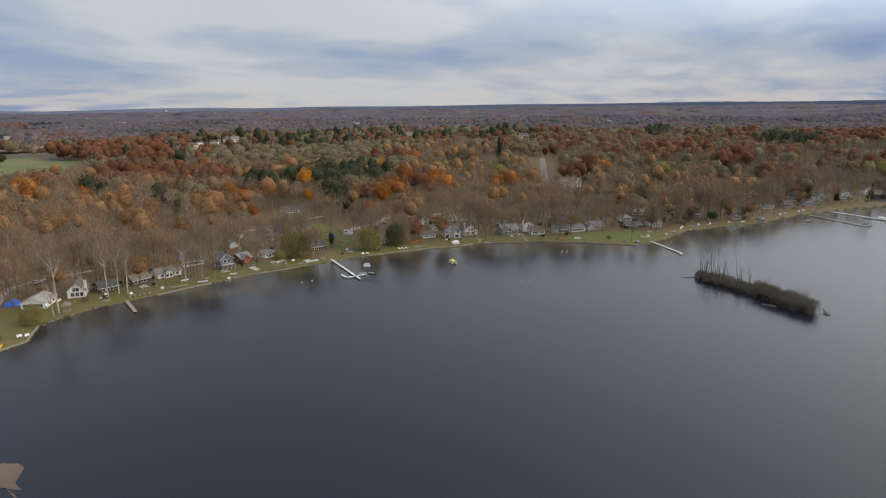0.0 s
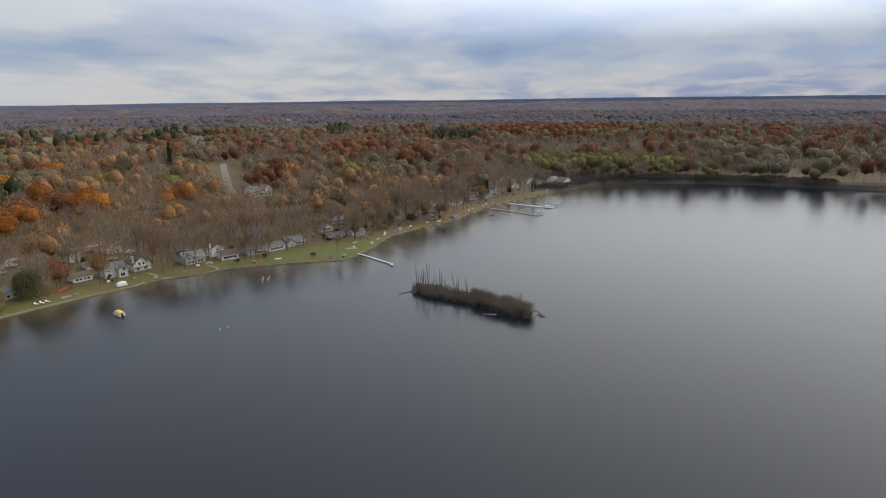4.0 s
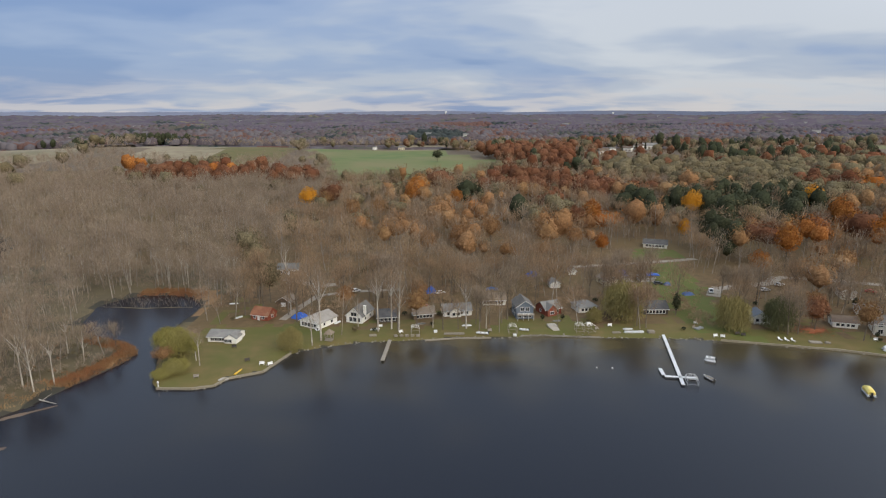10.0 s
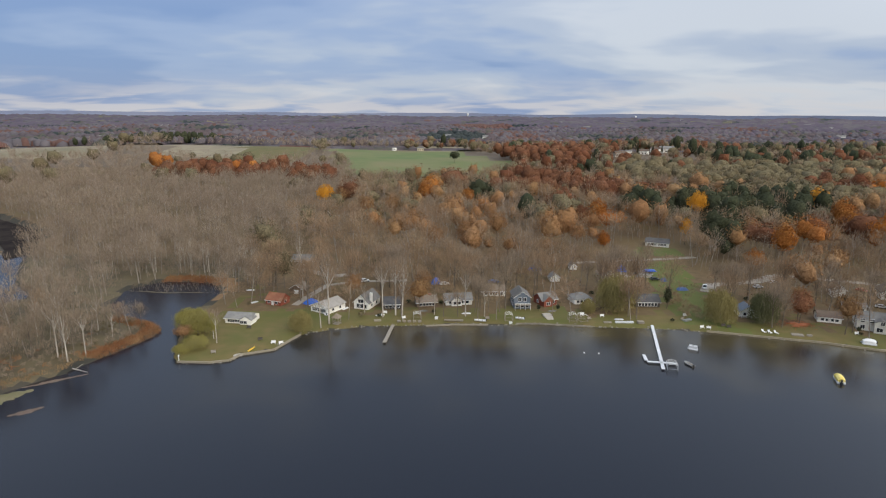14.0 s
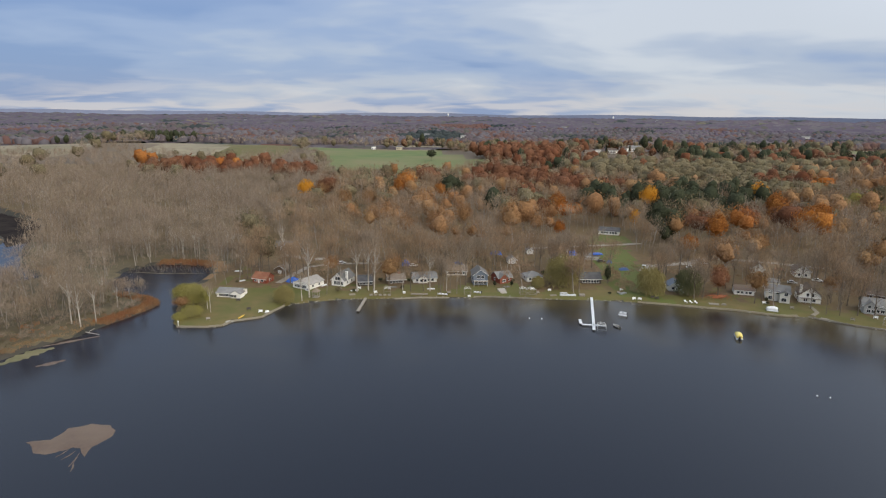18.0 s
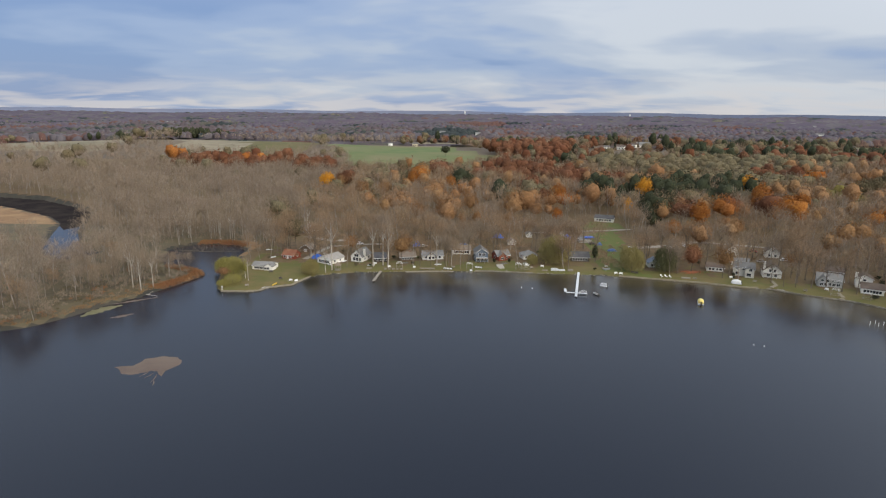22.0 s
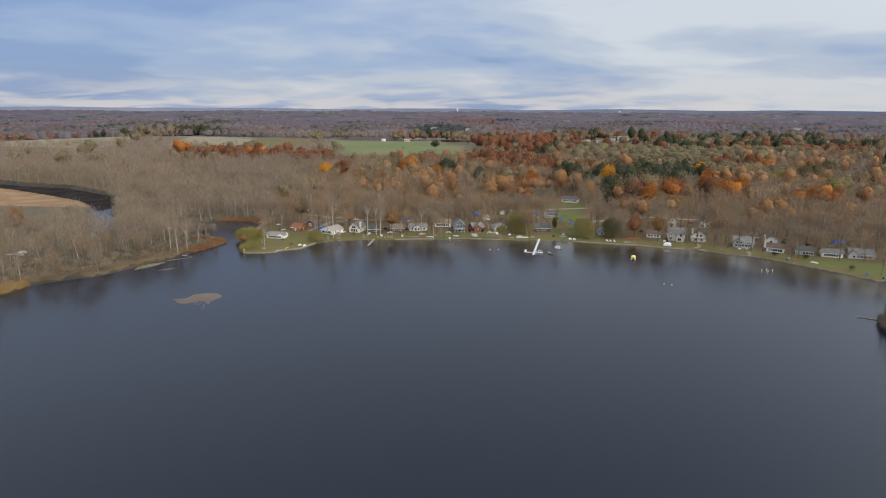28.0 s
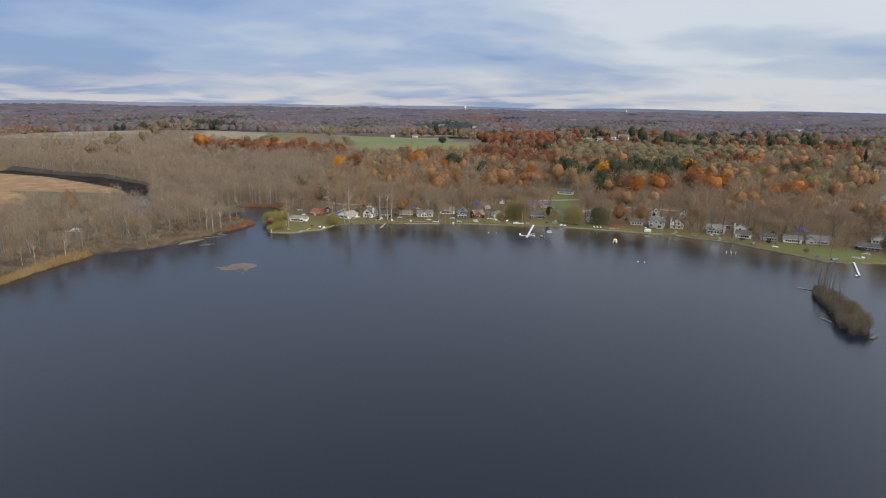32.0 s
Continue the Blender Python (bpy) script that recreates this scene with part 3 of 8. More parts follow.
# ---- trees ----
def tris(shape):
    """A shape's faces as triangles."""
    out = []
    for f in shape.f:
        out += [(f[0], f[i], f[i + 1]) for i in range(1, len(f) - 1)]
    return np.array(shape.v, float), np.array(out, int)


def flakes(rs, centres, size, along=None, slim=0.5, face=None, loose=0.3):
    """A loose triangle at each centre, turned at random, drawn out along a direction, or lying across the direction that it faces."""
    n = len(centres)
    if face is not None:
        face = face + loose * rs.normal(size=(n, 3))
        along = np.cross(face, rs.normal(size=(n, 3)))
        along /= np.linalg.norm(along, axis=1, keepdims=True)
        b = np.cross(face, along)
        b /= np.linalg.norm(b, axis=1, keepdims=True)
        s = size * (0.65 + 0.7 * rs.rand(n, 1))
        v = np.stack([centres - along * s * 0.5 + b * s * slim * 0.5, centres - along * s * 0.5 - b * s * slim * 0.5, centres + along * s * 0.6], 1).reshape(-1, 3)
        return v, np.arange(3 * n).reshape(-1, 3)
    a = rs.normal(size=(n, 3)) if along is None else along + 0.25 * rs.normal(size=(n, 3))
    a /= np.linalg.norm(a, axis=1, keepdims=True)
    b = np.cross(a, rs.normal(size=(n, 3)))
    b /= np.linalg.norm(b, axis=1, keepdims=True)
    s = size * (0.65 + 0.7 * rs.rand(n, 1))
    v = np.stack([centres - a * s * 0.5 + b * s * slim * 0.5, centres - a * s * 0.5 - b * s * slim * 0.5, centres + a * s * 0.6], 1).reshape(-1, 3)
    return v, np.arange(3 * n).reshape(-1, 3)


def trunk_shape(rs, h, r, limbs, spread, fork=0.45, sides=5):
    s = Shape()
    lean = rs.normal(size=2) * 0.03 * h
    p0, p1, p2 = (0, 0, -0.5), (lean[0] * 0.5, lean[1] * 0.5, h * fork), (lean[0], lean[1], h * 0.92)
    s.rod(p0, p1, r, r * 0.72, sides).rod(p1, p2, r * 0.72, r * 0.12, sides)
    tips = [p2]
    for k in range(limbs):
        a = 6.283 * (k + 0.6 * rs.rand()) / limbs
        z0 = h * (fork * 0.75 + 0.35 * rs.rand())
        out = spread * (0.55 + 0.5 * rs.rand())
        tip = (lean[0] * 0.6 + out * math.cos(a), lean[1] * 0.6 + out * math.sin(a), min(h * 0.97, z0 + h * (0.18 + 0.22 * rs.rand())))
        f = z0 / h
        s.rod((lean[0] * f, lean[1] * f, z0), tip, r * 0.38, r * 0.06, 3)
        tips.append(tip)
    return s, np.array(tips)


def bare_tree(seed, h, spread, twigs, size=1.7, slim=0.10, limbs=7):
    """Trunk with limbs, and a see-through crown of twigs that fan up and out."""
    rs = np.random.RandomState(seed)
    trunk, tips = trunk_shape(rs, h, 0.012 * h + 0.05, limbs, spread * 0.8)
    pick = tips[rs.randint(len(tips), size=twigs)]
    c = pick * np.array([0.8, 0.8, 1]) + rs.normal(size=(twigs, 3)) * np.array([spread * 0.33, spread * 0.33, h * 0.10])
    c[:, 2] = np.clip(c[:, 2], h * 0.32, h * 1.02)
    out = c - np.array([0, 0, h * 0.35])
    out /= np.linalg.norm(out, axis=1, keepdims=True)
    out[:, 2] += 0.5
    return trunk, flakes(rs, c, size, out, slim)


def crown(rs, h, low, spread, n, size, slim, dense, seg, ring, lobes=9, amp=0.34, rise=0.0, fill=0.7, hollow=0.72):
    """An uneven crown of rounded lobes with hollows between them: a dense lumpy inside, and leaf clumps or twigs over it."""
    k = np.arange(lobes) + 0.5
    lz = 1 - 1.45 * k / lobes
    la = 2.4 * k + 6.283 * rs.rand()
    L = np.stack([np.sqrt(1 - lz * lz) * np.cos(la), np.sqrt(1 - lz * lz) * np.sin(la), lz], 1) + 0.16 * rs.normal(size=(lobes, 3))
    L /= np.linalg.norm(L, axis=1, keepdims=True)
    big_ = 0.65 + 0.5 * rs.rand(lobes)

    def lump(a, d):
        near_ = np.exp(-(1 - d @ L.T) / 0.085) * big_
        return 0.74 + amp * near_.max(1)

    d = rs.normal(size=(n, 3))
    d /= np.linalg.norm(d, axis=1, keepdims=True)
    d[:, 2] = np.where(rs.rand(n) < fill, np.abs(d[:, 2]), d[:, 2])
    half, mid_ = h * (1.0 - low) / 2, h * (1.0 + low) / 2
    box_ = np.array([spread, spread, half])
    r = (hollow + (1.08 - hollow) * rs.rand(n) ** 0.55) * lump(None, d)
    c = d * r[:, None] * box_ + np.array([0, 0, mid_])
    m = int(n * rise)
    fan = flakes(rs, c[m:], size, None, slim, d[m:], 0.55)
    if m:
        out = c[:m] - np.array([0, 0, mid_ - 0.75 * half])
        out /= np.linalg.norm(out, axis=1, keepdims=True)
        fan = joined(fan, flakes(rs, c[:m], size, out + 0.42 * rs.normal(size=(m, 3)), slim))
    v, f = joined(fan, core(lump, spread, half, mid_, dense, seg, ring)) if dense else fan
    v[:, 2] = np.where(v[:, 2] < mid_, mid_ + 0.62 * (v[:, 2] - mid_), v[:, 2])
    return v, f


def leafy_tree(seed, h, spread, leaves, size=0.8, low=0.22, lobes=8):
    """Trunk with limbs, and a crown of lobes set with small leaf clumps, uneven and with gaps."""
    rs = np.random.RandomState(seed)
    trunk, tips = trunk_shape(rs, h, 0.012 * h + 0.06, 6, spread * 0.7, 0.35)
    return trunk, crown(rs, h, low, spread, leaves, size, 0.75, 0.62, 10, 4, lobes + 6, 0.46, 0.0, 0.7, 0.6)


def pine_tree(seed, h, spread, needles, size=1.0):
    """Straight trunk and tiers of drooping needle sprays."""
    rs = np.random.RandomState(seed)
    trunk = Shape().rod((0, 0, -0.5), (0, 0, h), 0.014 * h + 0.04, 0.03, 5)
    z = h * (0.12 + 0.88 * rs.rand(needles) ** 1.25)
    tier = 0.72 + 0.28 * np.cos(z * 6.283 / (h * 0.11))
    r = spread * (1 - z / h) ** 0.85 * tier * (0.35 + 0.65 * np.sqrt(rs.rand(needles)))
    a = 6.283 * rs.rand(needles)
    c = np.stack([r * np.cos(a), r * np.sin(a), z], 1)
    out = np.stack([np.cos(a), np.sin(a), -0.35 + 0 * a], 1)
    return trunk, flakes(rs, c, size, out, 0.6)


def willow_tree(seed, h, spread, strands, length=2.6):
    """Short thick trunk, spreading limbs and a dome of hanging strands."""
    rs = np.random.RandomState(seed)
    trunk, _ = trunk_shape(rs, h * 0.8, 0.024 * h + 0.1, 7, spread * 0.75, 0.3)
    domes = [(0.0, 0.0, 0.62 * spread, 1.0)] + [(0.58 * spread * math.cos(k), 0.58 * spread * math.sin(k), 0.42 * spread, 0.78 + 0.18 * rs.rand()) for k in np.arange(7) * 0.9 + rs.rand()]
    domes = np.array(domes)
    pick = domes[rs.randint(len(domes), size=strands)]
    a, q = 6.283 * rs.rand(strands), np.sqrt(rs.rand(strands))
    fall = rs.rand(strands) ** 1.3
    z = h * pick[:, 3] * (0.45 + 0.53 * np.sqrt(np.maximum(0, 1 - q * q))) - fall * h * 0.52 * (0.35 + 0.65 * q)
    c = np.stack([pick[:, 0] + pick[:, 2] * q * np.cos(a), pick[:, 1] + pick[:, 2] * q * np.sin(a), np.maximum(z, 0.9)], 1)
    c += rs.normal(size=c.shape) * np.array([0.6, 0.6, 0.5])
    down = np.tile(np.array([0.0, 0.0, -1.0]), (strands, 1)) + 0.5 * np.stack([np.cos(a), np.sin(a), 0 * a], 1)
    return trunk, flakes(rs, c, length * h / 10 * 0.36, down, 0.22)


def core(lump, spread, half, mid_, size, seg=8, ring=4):
    """The dense inside of a crown: a closed, lumpy dome."""
    v = [(0, 0, mid_ - half * size)]
    for k in range(ring):
        e = -0.9 + 2.2 * (k + 0.5) / ring
        for j in range(seg):
            a = 6.283 * (j + 0.5 * (k % 2)) / seg
            d = np.array([[math.cos(e) * math.cos(a), math.cos(e) * math.sin(a), math.sin(e)]])
            r = size * float(lump(np.array([a]), d)[0])
            v.append((d[0, 0] * r * spread, d[0, 1] * r * spread, mid_ + d[0, 2] * r * half))
    v.append((0, 0, mid_ + half * size * float(lump(np.array([0.0]), np.array([[0, 0, 1.0]]))[0])))
    n, f = len(v), []
    for j in range(seg):
        q = (j + 1) % seg
        f.append((0, 1 + q, 1 + j))
        f.append((n - 1, n - 1 - seg + j, n - 1 - seg + q))
        for k in range(ring - 1):
            b0, b1 = 1 + k * seg, 1 + (k + 1) * seg
            f += [(b0 + j, b0 + q, b1 + q), (b0 + j, b1 + q, b1 + j)]
    return np.array(v, float), np.array(f, int)


def joined(a, b):
    return np.concatenate([a[0], b[0]]), np.concatenate([a[1], b[1] + len(a[0])])


def misty_tree(seed, h, spread, twigs, size=1.0, slim=0.16, low=0.34, dense=0.0, seg=7):
    """A leafless woodland tree: trunk, limbs and one soft, uneven dome of fine twigs."""
    rs = np.random.RandomState(seed)
    trunk, tips = trunk_shape(rs, h, 0.010 * h + 0.05, 5, spread * 0.8)
    return trunk, crown(rs, h, low, spread, twigs, size, slim, dense, seg, 4 if seg > 7 else 3, 7, 0.52, 0.85, 0.85, 0.45)


def soft_tree(seed, h, spread, twigs, size=1.0, slim=0.1, low=0.2):
    """A leafless tree of the crowded marsh woods: trunk, limbs and a thin haze of upright twigs."""
    rs = np.random.RandomState(seed)
    trunk, tips = trunk_shape(rs, h, 0.010 * h + 0.05, 5, spread * 0.8)
    d = rs.normal(size=(twigs, 3))
    d /= np.linalg.norm(d, axis=1, keepdims=True)
    d[:, 2] = np.where(rs.rand(twigs) < 0.8, np.abs(d[:, 2]), d[:, 2])
    a, ph = np.arctan2(d[:, 1], d[:, 0]), 6.283 * rs.rand(2)
    r = (0.15 + 0.9 * rs.rand(twigs) ** 0.7) * (1 + 0.18 * np.sin(2 * a + ph[0]) + 0.14 * np.sin(3 * a + ph[1]))
    half, mid_ = h * (1.0 - low) / 2, h * (1.0 + low) / 2
    c = d * r[:, None] * np.array([spread, spread, half]) + np.array([0, 0, mid_])
    c[:, 2] = np.where(c[:, 2] > h, h - 0.3 * rs.rand(twigs) * h * 0.2, c[:, 2])
    rise = d * np.array([0.5, 0.5, 0.1]) + np.array([0, 0, 0.9]) + 0.25 * rs.normal(size=(twigs, 3))
    return trunk, flakes(rs, c, size, rise, slim)


def puff_tree(seed, h, spread, leaves, size=0.8, low=0.25, dense=0.0, seg=8):
    """A leafy woodland tree seen from afar: trunk and one uneven, rounded crown set with leaf clumps."""
    rs = np.random.RandomState(seed)
    trunk, tips = trunk_shape(rs, h, 0.012 * h + 0.06, 5, spread * 0.7, 0.35)
    if seg > 8:
        return trunk, crown(rs, h, low + 0.1, spread, int(leaves * 1.5), size * 0.9, 0.75, dense * 0.8, seg, 5, 14, 0.46, 0.0, 0.75, 0.62)
    return trunk, crown(rs, h, low, spread, leaves, size, 0.75, dense, seg, 4 if seg > 6 else 3, 12, 0.46, 0.0, 0.75, 0.74)


MESH = {}


def tree_kind(key, made, leaf, bark="bark"):
    trunk, (v, f) = made
    MESH[key] = (mesh_of("trunk", trunk, M[bark]), mesh_np("crown", v, f, [M[leaf]]))


def tree(key, label, x, y, scale=1.0, tall=1.0, name="tree", category="tree", rz=None, group="", rs=random.Random(5)):
    ob = thing(name, label, category, x, y, ground_z(x, y) - 0.05, rs.uniform(0, 360) if rz is None else rz, group)
    ob.scale = (scale, scale, scale * tall)
    part("trunk", MESH[key][0], None, ob)
    part("crown", MESH[key][1], None, ob)
    return ob


for k in range(4):
    tree_kind(f"bare{k}", bare_tree(10 + k, 15, 4.2, 640, 1.5, 0.06, 10), "bare_grey" if k % 2 else "bare_brown")
for k in range(3):
    tree_kind(f"tan{k}", leafy_tree(30 + k, 14, 4.4, 1900, 0.42), "tan_leaf")
    tree_kind(f"orange{k}", leafy_tree(40 + k, 14, 4.6, 2400, 0.48), "orange_leaf")
tree_kind("yellow0", leafy_tree(50, 14, 4.6, 2400, 0.48), "yellow_leaf")
tree_kind("rust0", leafy_tree(51, 14, 5.0, 2400, 0.48), "rust_leaf")
tree_kind("olive0", leafy_tree(52, 12, 4.2, 1500, 0.5), "olive_leaf")
tree_kind("russet0", leafy_tree(54, 13, 4.4, 2200, 0.42, 0.06), "russet_leaf")
tree_kind("olive1", leafy_tree(53, 12, 5.2, 1500, 0.6, 0.05), "pine_leaf")
tree_kind("willow0", willow_tree(60, 10, 5.6, 11000, 1.9), "willow_leaf")
tree_kind("willow2", willow_tree(62, 10, 5.6, 11000, 1.9), "yellow_willow_leaf")
tree_kind("willow1", willow_tree(61, 10, 5.6, 11000, 1.9), "green_willow_leaf")
tree_kind("pine0", pine_tree(70, 16, 3.6, 1800, 1.0), "pine_leaf")
for k in range(2):
    tree_kind(f"shrub{k}", puff_tree(84 + k, 1.7, 1.0, 260, 0.3, 0.0), "pine_leaf" if k else "olive_leaf")
tree_kind("column0", leafy_tree(80, 9, 1.5, 1500, 0.35, 0.03, 16), "pine_leaf")
tree_kind("slim0", leafy_tree(81, 9, 1.6, 1100, 0.35, 0.12, 12), "yellow_willow_leaf", "pale_bark")
for k in range(2):
    tree_kind(f"birch{k}", bare_tree(90 + k, 14, 3.2, 220, 1.5, 0.045, 9), "bare_grey", "pale_bark")

def thicket(name, spots, material, label, seed, h=3.4, spread=1.5, twigs=70, size=0.8, slim=0.14, low=0.15, category="brush"):
    """Many shrubs joined into one mesh."""
    r = np.random.RandomState(seed)
    spots, vs, fs, n = np.array(spots), [], [], 0
    which = r.randint(5, size=len(spots))
    for j in range(5):
        _, (bv, bf) = misty_tree(seed * 10 + j, h, spread, twigs, size, slim, low)
        at = spots[which == j]
        turn, sc = r.rand(len(at), 1) * 6.283, 0.55 + 0.75 * r.rand(len(at), 1)
        X = (bv[:, 0] * np.cos(turn) - bv[:, 1] * np.sin(turn)) * sc + at[:, :1]
        Y = (bv[:, 0] * np.sin(turn) + bv[:, 1] * np.cos(turn)) * sc + at[:, 1:2]
        vs.append(np.stack([X, Y, bv[:, 2] * sc + at[:, 2:3]], -1).reshape(-1, 3))
        fs.append((bf[None] + (n + np.arange(len(at)) * len(bv))[:, None, None]).reshape(-1, 3))
        n += len(at) * len(bv)
    return solo(name, mesh_np(name, np.concatenate(vs), np.concatenate(fs), [M[material]]), None, label, category, kind="stuff")


# ---- woods: many trees joined, one mesh for each look ----
# each maker takes a seed, a number of clumps or twigs, their size, the density of the inside, the core's segments
LOOKS = {
    "grey": ("bare_grey", lambda s, n, z, g, k: soft_tree(s, 18.5, 5.4, int(n * 1.25), z * 1.35, 0.085, 0.22)),
    "brown": ("bare_brown", lambda s, n, z, g, k: soft_tree(s, 18.5, 6.0, int(n * 1.3), z * 1.35, 0.09, 0.22)),
    "tan": ("tan_leaf", lambda s, n, z, g, k: puff_tree(s, 18, 5.6, n, z * 0.55, 0.14, g * 0.84, k)),
    "rust": ("rust_leaf", lambda s, n, z, g, k: puff_tree(s, 18.5, 6.8, n, z * 0.6, 0.10, g * 0.84, k)),
    "orange": ("orange_leaf", lambda s, n, z, g, k: puff_tree(s, 18, 6.2, n, z * 0.6, 0.14, g * 0.84, k)),
    "olive": ("olive_leaf", lambda s, n, z, g, k: puff_tree(s, 16.5, 7.0, n, z * 0.6, 0.08, g * 0.84, k)),
    "pine": ("pine_leaf", lambda s, n, z, g, k: puff_tree(s, 20, 6.0, n, z * 0.6, 0.04, g * 0.84, k)),
    "moss": ("moss_leaf", lambda s, n, z, g, k: puff_tree(s, 16, 5.6, n, z * 0.6, 0.16, g * 0.84, k)),
}
LOOK_NAMES = list(LOOKS)
# number of clumps, their size, the density of the inside, the segments round the crown
LOD = [(330, 1.05, 0.9, 9), (88, 1.8, 1.0, 6), (20, 3.2, 1.2, 5)]
rs = np.random.RandomState(77)


def spread_points(x0, x1, y0, y1, pitch):
    """A jittered grid of places."""
    px, py = np.meshgrid(np.arange(x0, x1, pitch), np.arange(y0, y1, pitch))
    px = px.ravel() + (rs.rand(px.size) - 0.5) * pitch * 0.95
    py = py.ravel() + (rs.rand(py.size) - 0.5) * pitch * 0.95
    return px, py


def blob(x, y, cx, cy, rx, ry):
    return ((x - cx) / rx) ** 2 + ((y - cy) / ry) ** 2 < 1


CLEAR = [(117, 222, 8), (115, 226, 6), (-77, 297, 15), (-74, 287, 14), (-70, 277, 11), (-66, 268, 8), (360, 279, 12), (349, 266, 11), (338, 254, 10), (327, 243, 9), (372, 268, 9), (395, 222, 9), (385, 212, 8), (298, 176, 8), (290, 168, 7), (262, 905, 30), (300, 925, 34), (330, 945, 30), (250, 880, 22), (290, 890, 26), (325, 915, 26), (750, 690, 26), (735, 672, 24), (768, 705, 26)]  # circles kept free of woods: x, y, radius


# stands of one kind: place, half width across and along the line of sight from the lake, and that line's heading
STANDS = {
    0: [(528, 22, 120, 72, 86), (795, 97, 148, 89, 82), (31, 376, 11, 26, 5)],
    2: [(232, 224, 6, 11, 48), (146, 235, 7, 6, 36), (229, 251, 8, 13, 45), (173, 266, 6, 13, 37), (57, 327, 9, 15, 19), (58, 333, 8, 6, 11), (-46, 362, 6, 6, -7), (-31, 377, 6, 6, -4)],
    3: [(1110, 194, 147, 128, 79), (613, 271, 27, 32, 66), (391, 310, 14, 28, 52), (166, 316, 8, 7, 31), (168, 322, 12, 7, 29), (199, 327, 7, 18, 34), (640, 345, 44, 50, 63), (226, 340, 7, 8, 35), (233, 342, 9, 14, 37), (82, 461, 6, 33, 11), (-80, 479, 8, 10, -9), (132, 496, 16, 32, 15), (170, 513, 14, 10, 19), (345, 531, 31, 18, 35), (334, 535, 29, 17, 33), (121, 543, 16, 40, 13), (1, 567, 12, 21, 0), (78, 567, 33, 48, 8), (-141, 617, 23, 29, -13), (-240, 668, 72, 50, -22), (157, 793, 20, 160, 12), (120, 924, 58, 128, 8), (109, 2350, 117, 160, 3)],
    4: [(287, 285, 7, 13, 47), (275, 296, 8, 6, 45), (435, 308, 14, 21, 55), (191, 313, 7, 7, 32), (234, 320, 8, 21, 39), (95, 364, 11, 7, 15), (4, 414, 5, 6, 1), (25, 425, 7, 6, 4), (-17, 515, 9, 14, 6), (365, 516, 11, 16, 37), (-20, 531, 5, 25, -2), (-228, 673, 16, 19, -19), (-348, 720, 20, 12, -26)],
    5: [(748, -79, 20, 75, 94), (489, 219, 43, 26, 66), (200, 379, 13, 8, 29), (196, 381, 12, 7, 30), (90, 399, 10, 18, 13), (74, 414, 19, 18, 18), (-27, 430, 11, 11, -3), (289, 506, 56, 34, 30), (274, 638, 116, 70, 24)],
    6: [(893, 306, 41, 81, 71), (145, 319, 6, 20, 28), (153, 341, 11, 12, 25), (53, 408, 6, 18, 8), (145, 422, 17, 13, 20), (216, 428, 50, 56, 28), (182, 392, 18, 16, 26), (23, 497, 11, 23, 3), (1042, 602, 21, 160, 60), (703, 716, 26, 53, 45), (427, 824, 19, 12, 28), (379, 827, 46, 27, 25), (500, 840, 29, 32, 31), (1457, 931, 29, 36, 58), (-582, 1353, 104, 160, -23), (2, 1564, 84, 153, 0)],
    7: [(591, 36, 88, 53, 85), (460, 254, 13, 28, 61), (343, 356, 12, 24, 45), (329, 405, 20, 12, 41)],
}
# broad woods of one kind that run on past the others
BROAD = {3: [(560, 760, 70, 40)], 1: [(820, 470, 120, 50)], 5: [(410, 706, 120, 50), (560, 560, 70, 34), (-311, 1085, 120, 90)], 6: [(610, 1120, 90, 26), (-640, 1160, 120, 24)]}


def looks_at(x, y):
    """Which look of tree grows where: grey marsh woods in the west, mixed autumn woods behind the houses, oaks and pines further back."""
    n = len(x)
    patch_ = 0.8 * waves(x, y, 34, 23) + 0.6 * waves(x, y, 95, 24) + 0.30 * rs.normal(size=n)
    u = np.argsort(np.argsort(patch_)) / max(1, n)
    free = rs.rand(n)
    ragged = 0.22 * rs.normal(size=n)
    mixed = x > -95 + 18 * waves(x, y, 90, 21)
    k = np.where(mixed, np.where(u < 0.44, 1, np.where(u < 0.72, 0, np.where((u < 0.82) & (x > -45), 2, np.where(u < 0.88, 5, 1)))), 0)
    back = (y > 640) | (x > 480)
    k = np.where(back, np.where(u < 0.06, 3, np.where(u < 0.42, 1, np.where(u < 0.52, 5, np.where(u < 0.97, 0, 6)))), k)
    k = np.where((x > 480) & (y < 760), np.where(u < 0.10, 3, np.where(u < 0.50, 1, np.where(u < 0.58, 5, 0))), k)
    k = np.where((y > 560) & (x < -95), np.where(u < 0.97, 0, 5), k)
    k = np.where((x > -92) & (x < 268) & (((y < 300) & (k == 2)) | ((y < 372) & (k == 5))), 1, k)
    for kind, spots_ in BROAD.items():
        for cx, cy, rx, ry in spots_:
            k = np.where((((x - cx) / rx) ** 2 + ((y - cy) / ry) ** 2 < 1 + ragged) & (free < 0.52), kind, k)
    for kind in (0, 5, 7, 3, 2, 6, 4):
        for cx, cy, wide, deep_, head in STANDS[kind]:
            c, s = math.cos(radians(head)), math.sin(radians(head))
            e = (((x - cx) * c - (y - cy) * s) / wide) ** 2 + (((x - cx) * s + (y - cy) * c) / deep_) ** 2
            k = np.where((e < 1 + ragged) & (free < 0.9), kind, k)
    swamp = blob(x, y, 545, -20, 40, 110) | blob(x, y, 640, -120, 90, 60)
    return np.where(swamp, np.where(free < 0.16, 5, 0), k)


